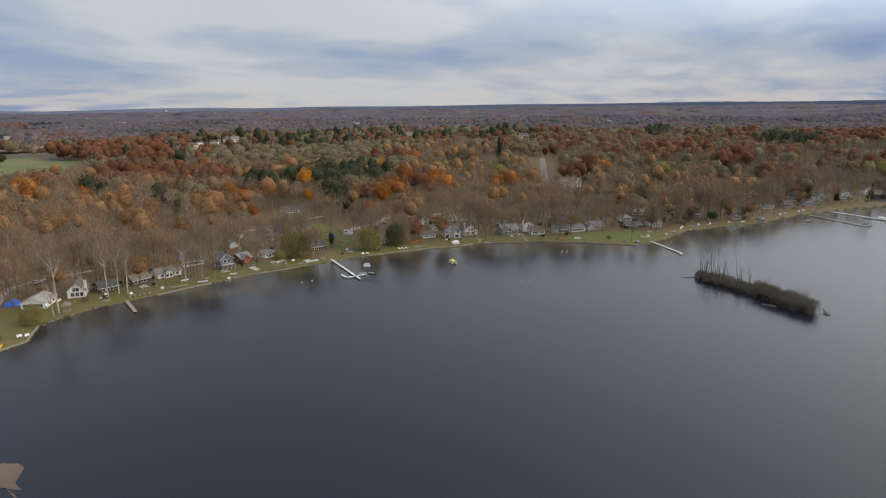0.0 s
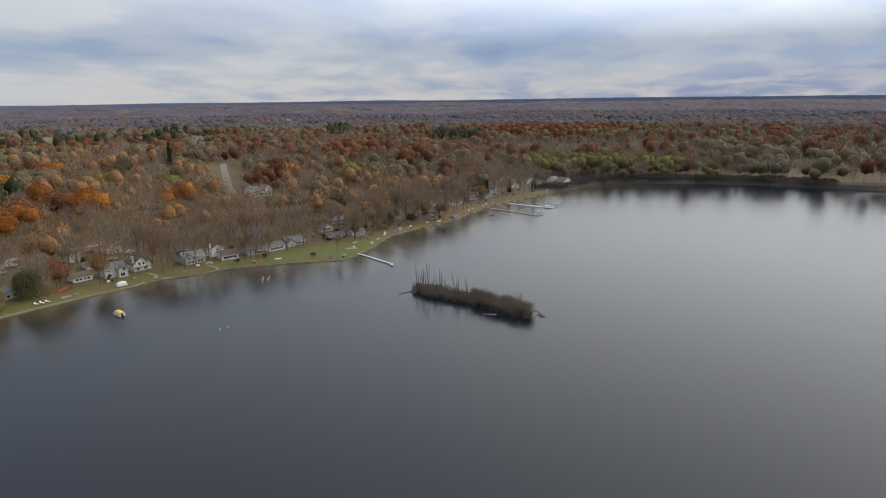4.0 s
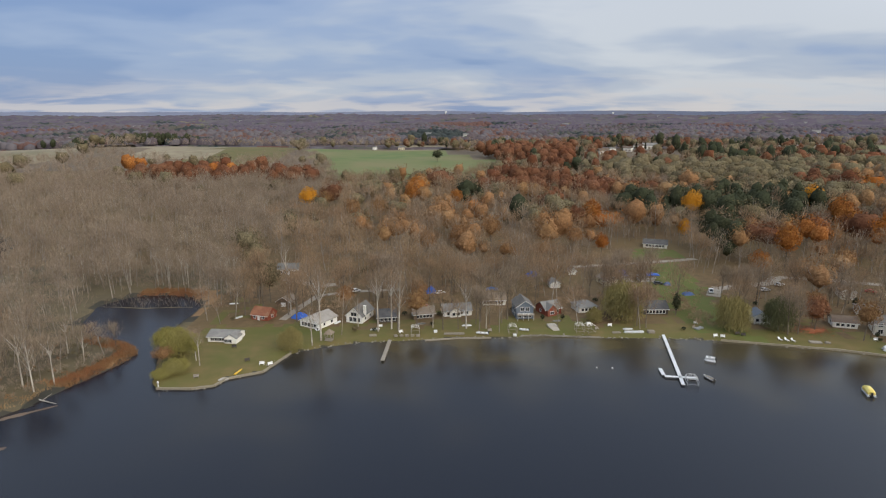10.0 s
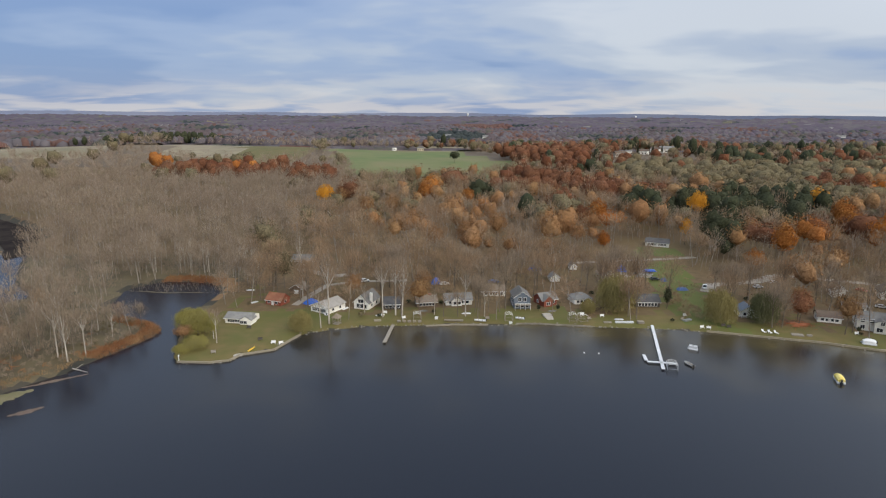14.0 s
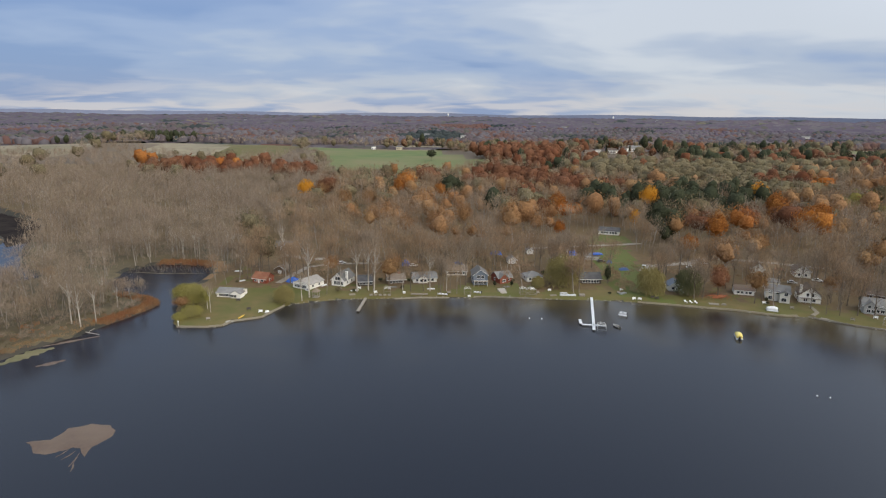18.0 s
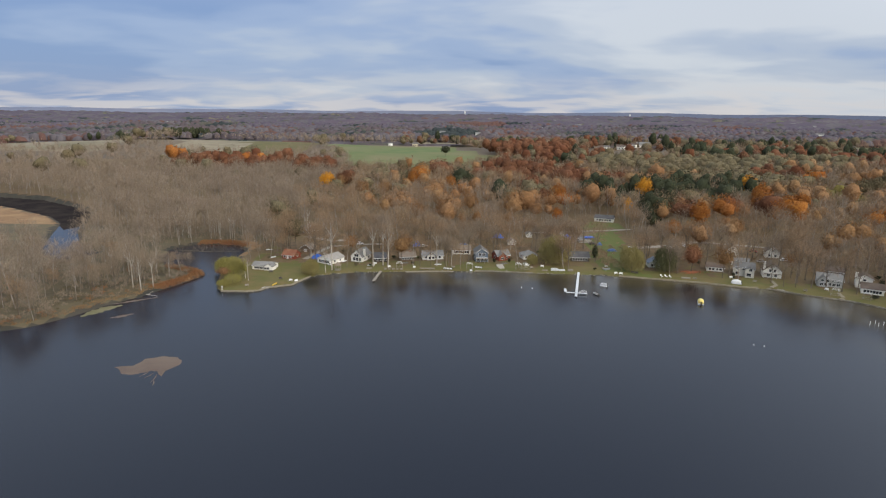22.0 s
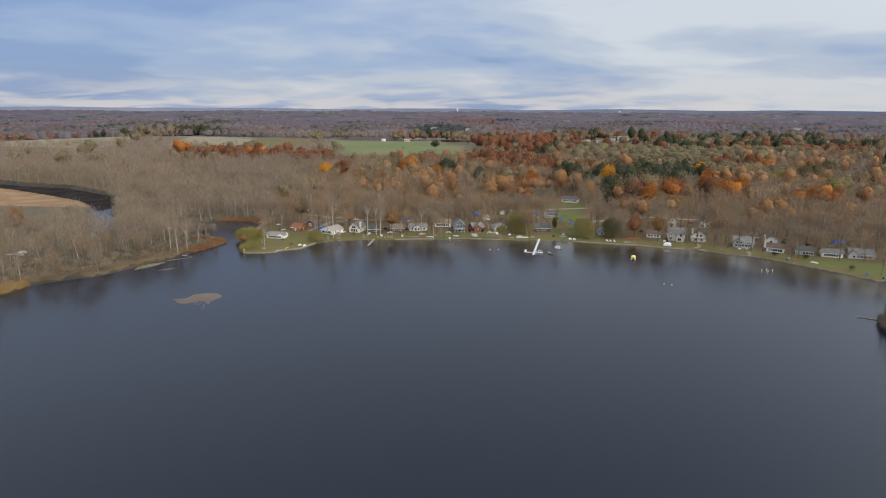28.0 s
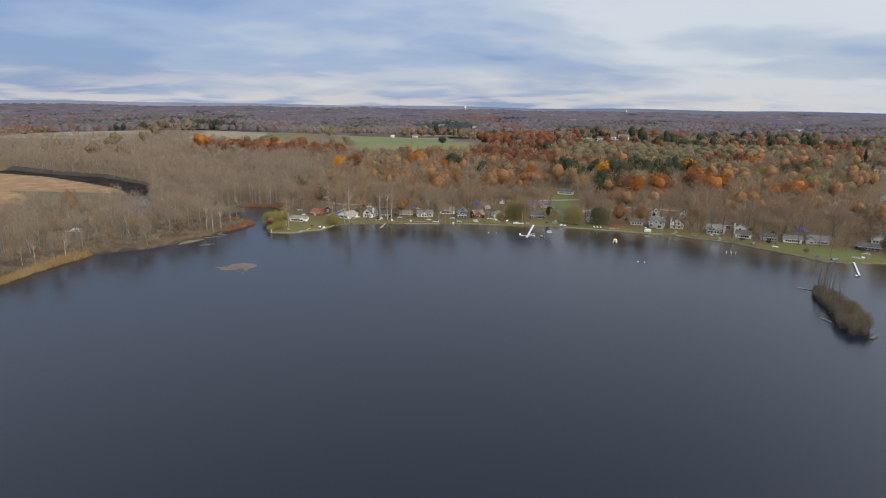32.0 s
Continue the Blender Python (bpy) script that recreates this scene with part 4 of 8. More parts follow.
def plain_trunk(seed):
    r = np.random.RandomState(seed)
    s = Shape()
    h = 17.0
    lx, ly = r.normal(size=2) * 0.5
    for p, q, ra, rb in (((0, 0, -0.5), (lx, ly, h * 0.5), 0.21, 0.16), ((lx, ly, h * 0.5), (lx * 2, ly * 2, h), 0.16, 0.05),
                         ((lx, ly, h * 0.45), (lx + 2.2 * r.normal(), ly + 2.2 * r.normal(), h * 0.85), 0.12, 0.04), ((lx, ly, h * 0.5), (lx + 2.2 * r.normal(), ly + 2.2 * r.normal(), h * 0.9), 0.11, 0.04)):
        s.rod(p, q, ra, rb, 3)
    s.f = [f for f in s.f if len(f) == 4]
    return s


def plant_woods():
    cloud = {(look_, l): [] for look_ in range(len(LOOK_NAMES)) for l in range(3)}
    single = [(kind, q) for kind, spots_ in STANDS.items() for q in spots_ if q[2] <= 12]
    for (x0, x1, y0, y1, pitch) in ((-520, 900, -120, 640, 7.9), (-900, 1300, 640, 1500, 11.6), (900, 1500, -300, 640, 11.6), (545, 900, -340, -120, 10.4), (900, 1300, -420, -300, 11.6)):
        px, py = spread_points(x0, x1, y0, y1, pitch)
        r, az = np.hypot(px, py), np.degrees(np.arctan2(px, py))
        d = np.minimum(distance(LAKE, px, py), distance(POND, px, py))
        keep = (d > 2.5) & (((az > -52) & (az < 122)) | ((r < 420) & (az > -85) & (az < 115))) & (r < 1350)
        for poly in (FIELD, FIELD_C, FIELD_B, STRAW_A, STRAW_B, STRAW_C, MARSH, OPEN_MARSH, LAWN_E, LAWN_LONG, LAWN_POINT, LAWN_RANCH, EAST_MARSH):
            keep &= distance(poly, px, py) > 3
        homes = (px > -92) & (px < 268) & (d < 62 + 6 * waves(px, py, 60, 4)) & (py > 100)
        keep &= ~(homes & (rs.rand(len(px)) > 0.16 + 0.8 * smooth(26, 50, d)))
        keep &= ~((px > 268) & (d < 34) & (py < 170) & (py > 45) & (rs.rand(len(px)) > 0.42 - 0.3 * (d < 12)))
        for cx, cy, cr in CLEAR:
            keep &= (px - cx) ** 2 + (py - cy) ** 2 > cr * cr
        for kind, (cx, cy, wide, deep_, head) in single:
            keep &= (px - cx) ** 2 + (py - cy) ** 2 > (wide * 0.95) ** 2
        strip = (px < -100) & (py < 232) & (d < 24)
        keep &= ~(strip & (rs.rand(len(px)) > 0.45))
        px, py, r = px[keep], py[keep], r[keep]
        kind = looks_at(px, py)
        near_ = r + 45 * rs.normal(size=len(r))
        lod = np.where(near_ < 380, 0, np.where(near_ < 680, 1, 2))
        z = land(px, py)
        for a in range(len(LOOK_NAMES)):
            for l in range(3):
                s = (kind == a) & (lod == l)
                cloud[a, l].append(np.stack([px[s], py[s], z[s], np.ones(int(s.sum()))], 1))
    # crowns that stand out by themselves
    for kind, (cx, cy, wide, deep_, head) in single:
        cloud[kind, 0 if math.hypot(cx, cy) < 520 else 1].append(np.array([[cx, cy, ground_z(cx, cy), wide / 5.6]]))
    for a, key in enumerate(LOOK_NAMES):
        leaf, maker = LOOKS[key]
        vs, fs, ts, tv, tf, nv, ntv = [], [], [], [], [], 0, 0
        for l in range(3):
            places = np.concatenate(cloud[a, l])
            num, size_, dense_, seg_ = LOD[l]
            if key in ("grey", "brown"):
                num = int(num * 1.1)
            kinds = [maker(200 + 10 * a + j, num, size_, dense_, seg_) for j in range(6)]
            which = rs.randint(6, size=len(places))
            for j, (trunk, (cv, cf)) in enumerate(kinds):
                at = places[which == j]
                if not len(at):
                    continue
                turn, sc = rs.rand(len(at)) * 6.283, ((0.60 if key in ("grey", "brown") else 0.74) + 0.70 * rs.rand(len(at)) ** 1.4 + 0.12 * waves(at[:, 0], at[:, 1], 55, 71))
                sc = np.where(at[:, 3] == 1, sc, at[:, 3])
                hi = np.clip(sc, 0.6, 1.25) * (0.85 + 0.3 * rs.rand(len(at))) * (0.92 if key == "grey" else 1.0)
                flat_ = 0.72 + 0.4 * rs.rand(len(at))
                tone = np.clip((0.14 if key == "grey" else 0.2) * rs.normal(size=len(at)) + 0.3 * waves(at[:, 0], at[:, 1], 70, 72), -1, 1)
                for (bv, bf), (lv, lf, cnt) in (((cv, cf), (vs, fs, nv)), (tris(plain_trunk(j)), (tv, tf, ntv))):
                    if lv is tv and l == 2:
                        continue
                    c, s = np.cos(turn)[:, None], np.sin(turn)[:, None]
                    lean_ = (bv[:, 2] * hi[:, None]) * 0.11
                    X = (bv[:, 0] * c - bv[:, 1] * s * flat_[:, None]) * sc[:, None] + lean_ * np.sin(3 * turn)[:, None] + at[:, :1]
                    Y = (bv[:, 0] * s + bv[:, 1] * c * flat_[:, None]) * sc[:, None] + lean_ * np.cos(5 * turn)[:, None] + at[:, 1:2]
                    Z = bv[:, 2] * hi[:, None] + at[:, 2:3]
                    lv.append(np.stack([X, Y, Z], -1).reshape(-1, 3))
                    lf.append((bf[None] + (cnt + np.arange(len(at)) * len(bv))[:, None, None]).reshape(-1, 3))
                    if lv is vs:
                        nv += len(at) * len(bv)
                        ts.append(np.repeat(tone, len(bv)))
                    else:
                        ntv += len(at) * len(bv)
        names = {"grey": "bare grey-brown leafless woods on the marshy shore", "brown": "leafless brown woods behind the houses", "tan": "woodland trees holding dry tan leaves",
                 "rust": "rust-red oak woods in late autumn", "orange": "bright orange autumn woodland trees", "olive": "fading olive-green woodland trees", "pine": "dark green pine stand", "moss": "yellow-green woodland trees turning colour"}
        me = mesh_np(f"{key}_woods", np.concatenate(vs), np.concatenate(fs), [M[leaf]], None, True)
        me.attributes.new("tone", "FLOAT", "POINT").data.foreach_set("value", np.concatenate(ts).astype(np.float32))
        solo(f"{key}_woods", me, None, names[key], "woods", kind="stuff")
        if tv:
            solo(f"{key}_wood_trunks", mesh_np(f"{key}_wood_trunks", np.concatenate(tv), np.concatenate(tf), [M["wood_bark"]]), None, "bare grey trunks and limbs of the woods", "tree trunks", kind="stuff")


# far canopy: a bumpy roof of tree crowns that runs to the horizon
def plant_far():
    az = np.radians(np.arange(-56, 124, 0.27))
    rr = 1180 * 1.0085 ** np.arange(157)
    A, R = np.meshgrid(az, rr)
    X, Y = R * np.sin(A), R * np.cos(A)
    crown_ = 6.5 * rs.rand(*X.shape) + 4.0 * waves(X, Y, 90, 31) + 2.5 * waves(X, Y, 30, 32)
    Z = land(X, Y) + np.where(R < 2350, 3.0, 9 + crown_)
    gap = np.zeros(X.shape, bool)
    for poly in (FIELD, FIELD_C, FIELD_B, STRAW_A, STRAW_B, STRAW_C, TOWN):
        gap |= distance(poly, X, Y) < 12

    def cleared(x, y):
        return (waves(x, y, 330, 41) + 0.5 * waves(x, y, 140, 42) > 1.25) & (np.hypot(x, y) < 3900)

    open_ = cleared(X, Y) & ~gap
    Z = np.where(gap, land(X, Y) - 3, np.where(open_, land(X, Y) + 0.6, Z))
    h, w = X.shape
    i, j = np.meshgrid(np.arange(w - 1), np.arange(h - 1))
    b = (j * w + i).ravel()
    xm, ym = X.ravel()[b], Y.ravel()[b]

    def far_look(x, y, loose):
        q = 0.8 * waves(x, y, 150, 61) + 0.8 * waves(x, y, 420, 62) + loose * rs.normal(size=len(x))
        k = np.select([q < -1.15, q < -0.75, q < 0.1, q < 0.75], [3, 2, 0, 4], 1)
        # the farthest woods take the mauve, with more haze in its colour
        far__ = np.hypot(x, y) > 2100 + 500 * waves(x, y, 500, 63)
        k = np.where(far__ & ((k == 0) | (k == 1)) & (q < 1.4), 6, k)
        for kind, m_ in ((3, 1), (6, 3)):
            for cx, cy, wide, deep_, head in STANDS[kind]:
                if math.hypot(cx, cy) > 1000:
                    c, s = math.cos(radians(head)), math.sin(radians(head))
                    k = np.where((((x - cx) * c - (y - cy) * s) / wide) ** 2 + (((x - cx) * s + (y - cy) * c) / deep_) ** 2 < 1, m_, k)
        return k

    far_mats = [M[k] for k in ("hazed_canopy", "hazed_rust", "hazed_olive", "hazed_pine", "hazed_grey", "far_field", "hazed_mauve")]
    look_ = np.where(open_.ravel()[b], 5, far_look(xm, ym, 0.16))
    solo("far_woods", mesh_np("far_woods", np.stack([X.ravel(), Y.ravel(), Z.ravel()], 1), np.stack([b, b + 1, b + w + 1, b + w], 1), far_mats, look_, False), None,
         "distant autumn woods in haze-tinted colours running to the horizon", "woods", kind="stuff")
    # rounded crowns on the nearer part of it
    px, py = spread_points(-2450, 2450, -900, 2450, 17.0)
    r, az = np.hypot(px, py), np.degrees(np.arctan2(px, py))
    keep = (r > 1290) & (r < 2420) & (az > -54) & (az < 112) & ~cleared(px, py)
    for poly in (FIELD, FIELD_C, FIELD_B, STRAW_A, STRAW_B, STRAW_C, TOWN):
        keep &= distance(poly, px, py) > 14
    for cx, cy, cr in CLEAR:
        if math.hypot(cx, cy) > 1250:
            keep &= (px - cx) ** 2 + (py - cy) ** 2 > cr * cr
    px, py = px[keep], py[keep]
    n = len(px)
    ring_ = np.arange(5) * 1.2566
    turn, wide = 6.283 * rs.rand(n, 1), (8.5 + 5.5 * rs.rand(n, 1))
    tall = 13 + 7 * rs.rand(n, 1)
    base_ = land(px, py)[:, None]
    rows = []
    for q, zz in ((1.0, 0.25), (0.78, 0.74)):
        rad = wide * q * (0.8 + 0.4 * rs.rand(n, 5))
        rows.append(np.stack([px[:, None] + rad * np.cos(ring_ + turn), py[:, None] + rad * np.sin(ring_ + turn), base_ + tall * zz * (0.9 + 0.2 * rs.rand(n, 5))], -1))
    rows.append(np.stack([px[:, None], py[:, None], base_ + tall], -1))
    verts_ = np.concatenate(rows, 1)
    dome = []
    for q in range(5):
        p = (q + 1) % 5
        dome += [(q, p, 5 + p), (q, 5 + p, 5 + q), (5 + q, 5 + p, 10)]
    dome = np.array(dome)
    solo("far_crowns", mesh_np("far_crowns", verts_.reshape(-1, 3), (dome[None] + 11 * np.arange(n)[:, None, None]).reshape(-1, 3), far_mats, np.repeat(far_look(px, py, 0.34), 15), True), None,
         "rounded haze-tinted crowns of distant autumn woods", "woods", kind="stuff")
    # barns and roofs far off in the clearings
    spots = np.argwhere(open_ & (R < 3600) & (R > 1250))
    far_ = Shape()
    for r_, c_ in spots[rs.permutation(len(spots))[:150]]:
        far_.box(float(X[r_, c_]), float(Y[r_, c_]), float(Z[r_, c_]) - 1, rs.uniform(12, 26), rs.uniform(8, 14), rs.uniform(6, 9.5), rs.uniform(0, 90))
    solo("far_buildings", far_, M["white_siding"], "pale farm buildings scattered in far clearings", "buildings", kind="stuff")
    # the last ridge, its distance haze painted into the blue
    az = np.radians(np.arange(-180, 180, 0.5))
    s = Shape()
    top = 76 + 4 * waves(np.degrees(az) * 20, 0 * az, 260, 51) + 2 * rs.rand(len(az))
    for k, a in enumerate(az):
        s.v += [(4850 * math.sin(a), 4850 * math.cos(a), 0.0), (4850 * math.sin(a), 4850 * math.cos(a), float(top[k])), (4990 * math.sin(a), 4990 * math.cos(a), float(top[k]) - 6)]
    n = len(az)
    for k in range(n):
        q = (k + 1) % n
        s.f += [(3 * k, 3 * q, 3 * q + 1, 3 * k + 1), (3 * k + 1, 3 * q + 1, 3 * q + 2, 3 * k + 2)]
    solo("backdrop", s, M["hazed_ridge"], "wooded ridge on the horizon, coloured with haze blue", "ridge", kind="structure")


# ---- houses ----
def house(x0, y0, x1, y1, depth, eave, rise, wall, roof, label, front="side", windows=(), door=None, chimney=None, deck=None, over=0.5, name="house", group="houses round the lake",
          gable=None, garage=0, storeys=1, trim="white_trim", blue=False):
    """A house whose lake front runs from (x0, y0) to (x1, y1). front: the roof's gable faces the lake ("gable") or its slope does ("side").
    windows: (place along the front 0..1, sill height, width, height)."""
    w = math.hypot(x1 - x0, y1 - y0)
    rz = math.degrees(math.atan2(y1 - y0, x1 - x0))
    c, s = math.cos(radians(rz)), math.sin(radians(rz))
    mx, my = (x0 + x1) / 2 - s * depth / 2, (y0 + y1) / 2 + c * depth / 2
    z = min(ground_z(mx, my), ground_z(x0, y0), ground_z(x1, y1)) - 0.25
    CLEAR.append((mx, my, max(w, depth) * 0.62 + 2.0))
    CLEAR.append((mx + s * depth * 0.9, my - c * depth * 0.9, w * 0.45))
    CLEAR.append((mx + s * depth * 1.9, my - c * depth * 1.9, w * 0.4))
    h = thing(name, label, "house", mx, my, z, rz, group)
    h.scale = (0.87, 0.92, 0.88)
    hw, hd, e, t = w / 2, depth / 2, eave + 0.25, eave + 0.25 + rise
    body = Shape()
    ring = [(-hw, -hd), (hw, -hd), (hw, hd), (-hw, hd)]
    pts = [(a, b, 0) for a, b in ring] + [(a, b, e) for a, b in ring]
    if front == "gable":
        pts += [(0, -hd, t - 0.05), (0, hd, t - 0.05)]
        body.add(pts, [(0, 1, 5, 8, 4), (1, 2, 6, 5), (2, 3, 7, 9, 6), (3, 0, 4, 7), (3, 2, 1, 0), (4, 8, 9, 7), (5, 6, 9, 8)])
    elif front == "side":
        pts += [(-hw, 0, t - 0.05), (hw, 0, t - 0.05)]
        body.add(pts, [(0, 1, 5, 4), (1, 2, 6, 9, 5), (2, 3, 7, 6), (3, 0, 4, 8, 7), (3, 2, 1, 0), (4, 5, 9, 8), (6, 7, 8, 9)])
    else:
        body.add(pts, [(0, 1, 5, 4), (1, 2, 6, 5), (2, 3, 7, 6), (3, 0, 4, 7), (3, 2, 1, 0), (4, 5, 6, 7)])
    part("wall", body, M[wall], h)
    # roof slabs with thickness and overhang
    rf = Shape()
    th = 0.18

    def slab(p):
        rf.add([(a, b, q) for a, b, q in p] + [(a, b, q + th) for a, b, q in p], [(3, 2, 1, 0), (4, 5, 6, 7), (0, 1, 5, 4), (1, 2, 6, 5), (2, 3, 7, 6), (3, 0, 4, 7)])

    if front == "gable":
        k = rise / hw
        for sgn in (-1, 1):
            q = [(sgn * (hw + over), -hd - over, e - over * k), (0, -hd - over, t), (0, hd + over, t), (sgn * (hw + over), hd + over, e - over * k)]
            slab(q if sgn < 0 else q[::-1])
    elif front == "side":
        k = rise / hd
        for sgn in (-1, 1):
            q = [(-hw - over, sgn * (hd + over), e - over * k), (hw + over, sgn * (hd + over), e - over * k), (hw + over, 0, t), (-hw - over, 0, t)]
            slab(q if sgn < 0 else q[::-1])
    else:
        r = max(0.3, hw - hd * 0.95)
        o = over
        lo = [(-hw - o, -hd - o, e - 0.1), (hw + o, -hd - o, e - 0.1), (hw + o, hd + o, e - 0.1), (-hw - o, hd + o, e - 0.1)]
        rf.add(lo + [(a, b, q + 0.15) for a, b, q in lo] + [(-r, 0, t), (r, 0, t)],
               [(3, 2, 1, 0), (0, 1, 5, 4), (1, 2, 6, 5), (2, 3, 7, 6), (3, 0, 4, 7), (4, 5, 9, 8), (5, 6, 9), (6, 7, 8, 9), (7, 4, 8)])
    part("roof", rf, M[roof], h)
    # eave boards
    if trim and front != "hip":
        tr = Shape()
        if front == "gable":
            for sgn in (-1, 1):
                tr.rod((sgn * (hw + over), -hd - over - 0.02, e - over * rise / hw), (0, -hd - over - 0.02, t), 0.12, 0.12, 4)
        else:
            tr.box(0, -hd - over - 0.02, e - over * rise / hd - 0.1, w + 2 * over, 0.06, 0.24)
        part("eave_board", tr, M[trim], h)
    if gable:  # a cross gable on the front slope: centre 0..1, width, rise, reach
        gc, gw, gr, reach = gable[:4]
        gx_ = -hw + gc * w
        gb = Shape().add([(gx_ - gw / 2, -hd - reach, 0), (gx_ + gw / 2, -hd - reach, 0), (gx_ + gw / 2, -hd - reach, e), (gx_, -hd - reach, e + gr), (gx_ - gw / 2, -hd - reach, e),
                          (gx_ - gw / 2, 0, 0), (gx_ + gw / 2, 0, 0), (gx_ + gw / 2, 0, e), (gx_, 0, e + gr), (gx_ - gw / 2, 0, e)],
                         [(0, 1, 2, 3, 4), (6, 5, 9, 8, 7), (1, 6, 7, 2), (5, 0, 4, 9), (2, 7, 8, 3), (4, 3, 8, 9), (0, 5, 6, 1)])
        part("front_gable", gb, M[gable[4] if len(gable) > 4 else wall], h)
        g2 = Shape()
        rf = g2
        for sgn in (-1, 1):
            q = [(gx_ + sgn * (gw / 2 + 0.35), -hd - reach - 0.35, e - 0.35 * gr * 2 / gw + 0.06), (gx_, -hd - reach - 0.35, e + gr + 0.06), (gx_, 0, e + gr + 0.06), (gx_ + sgn * (gw / 2 + 0.35), 0, e - 0.35 * gr * 2 / gw + 0.06)]
            slab(q if sgn < 0 else q[::-1])
        part("gable_roof", g2, M[roof], h)

    def opening(kind, at, sill, ww, wh, depth_y, side=0):
        f = Shape()
        if side == 0:
            px_ = -hw + at * w
            f.box(px_, depth_y - 0.05, sill - 0.1, ww + 0.24, 0.12, 0.12).box(px_, depth_y - 0.05, sill + wh, ww + 0.24, 0.12, 0.12)
            for sg in (-1, 1):
                f.box(px_ + sg * (ww / 2 + 0.06), depth_y - 0.05, sill, 0.12, 0.12, wh)
            if ww > 1.3:
                f.box(px_, depth_y - 0.05, sill, 0.08, 0.1, wh)
            g = Shape().box(px_, depth_y - 0.02, sill, ww, 0.06, wh)
        else:
            py_ = -hd + at * depth
            fx = side * (hw + 0.05)
            f.box(fx, py_, sill - 0.1, 0.12, ww + 0.24, 0.12).box(fx, py_, sill + wh, 0.12, ww + 0.24, 0.12)
            for sg in (-1, 1):
                f.box(fx, py_ + sg * (ww / 2 + 0.06), sill, 0.12, 0.12, wh)
            g = Shape().box(side * (hw + 0.02), py_, sill, 0.06, ww, wh)
        fr = part(kind + "_frame" if kind == "door" else "window", f, M["white_trim"], h)
        part("pane" if kind == "window" else "door_panel", g, M["glass"] if kind == "window" else M["white_trim"], fr)

    for at, sill, ww, wh, *rest in windows:
        opening("window", at, sill + 0.25, ww, wh, -hd - (gable[3] if gable and abs(at - gable[0]) * w < gable[1] / 2 else 0))
    for sd in (-1, 1):
        for at in ((0.3, 0.7) if depth > 8 else (0.5,)):
            opening("window", at, 1.2, 1.1, 1.2, 0, sd)
            if storeys > 1:
                opening("window", at, 3.9, 1.1, 1.2, 0, sd)
    if door is not None:
        opening("door", door, 0.25, 1.0, 2.05, -hd)
    for k in range(garage):
        px_ = -hw + w * (k + 0.5) / garage
        g = Shape().box(px_, -hd - 0.03, 0.25, 2.5, 0.1, 2.1)
        for q in range(1, 4):
            g.box(px_, -hd - 0.05, 0.25 + q * 0.52, 2.5, 0.1, 0.03)
        part("garage_door", g, M["white_trim"], h)
    if chimney:
        ca, cb, cm, ch = chimney
        s_ = Shape().box(-hw + ca * w, -hd + cb * depth, 0 if cb <= 0 else e * 0.8, 1.1, 0.9, (t + ch) if cb <= 0 else t + ch - e * 0.8)
        s_.box(-hw + ca * w, -hd + cb * depth, t + ch, 1.3, 1.1, 0.15)
        part("chimney", s_, M[cm], h)
    if deck:
        dz, dd = deck
        d = Shape().box(0, -hd - dd / 2, dz, w * 0.95, dd, 0.16)
        part("deck_floor", d, M["weathered_wood"], h)
        n = max(3, int(w / 2))
        for k in range(n + 1):
            px_ = -w * 0.46 + w * 0.92 * k / n
            part("post", Shape().box(px_, -hd - dd + 0.1, 0, 0.14, 0.14, dz + 1.0), M["white_trim"], h)
        part("rail", Shape().box(0, -hd - dd + 0.1, dz + 0.95, w * 0.94, 0.1, 0.08).box(0, -hd - dd + 0.1, dz + 0.5, w * 0.94, 0.05, 0.05), M["white_trim"], h)
    return h


def row_of(n, sill, ww, wh, a=0.1, b=0.9):
    return [(a + (b - a) * (k + 0.5) / n, sill, ww, wh) for k in range(n)]


house(-86, 217, -74, 215.4, 8, 2.3, 1.5, "white_siding", "light_grey_shingle", "low white cottage with pale grey roof on the point", windows=row_of(6, 0.55, 1.4, 1.2), gable=(0.85, 5, 1.5, 1.2))
house(-77, 240.8, -69, 237.8, 7, 2.6, 2.6, "red_siding", "rust_shingle", "small house with a rust-red roof and red walls", windows=[(0.2, 0.9, 1.2, 1.2), (0.7, 0.9, 1.6, 1.3)], door=0.45)
house(-71, 257, -64, 255, 7, 2.6, 2.2, "brown_siding", "tan_shingle", "brown wooden garage with a tan roof", front="gable", garage=1, name="garage")
house(-83, 307, -71, 307, 9, 3.0, 2.6, "brown_siding", "grey_shingle", "brown house in the woods with a grey roof", windows=row_of(4, 0.9, 1.3, 1.3), door=0.55)
house(-56.5, 233, -47.5, 227.4, 11.5, 2.8, 2.2, "white_siding", "pale_shingle", "white cottage with a broad pale roof", windows=row_of(5, 0.6, 1.5, 1.6), front="gable")
house(-39.2, 236.4, -32.0, 233.9, 11.5, 3.4, 3.6, "white_siding", "grey_shingle", "white chalet with a glazed gable and white chimney", front="gable", windows=[(0.3, 0.7, 1.5, 1.9), (0.55, 0.7, 1.5, 1.9), (0.4, 3.2, 1.3, 1.6), (0.58, 3.2, 1.3, 1.6), (0.8, 0.7, 1.2, 1.8)], chimney=(1.0, 0.25, "white_siding", 0.4))
house(-27, 235, -18, 236.2, 9, 2.6, 2.2, "dark_siding", "dark_shingle", "dark brown cottage among tall trunks", windows=row_of(4, 0.8, 1.2, 1.2))
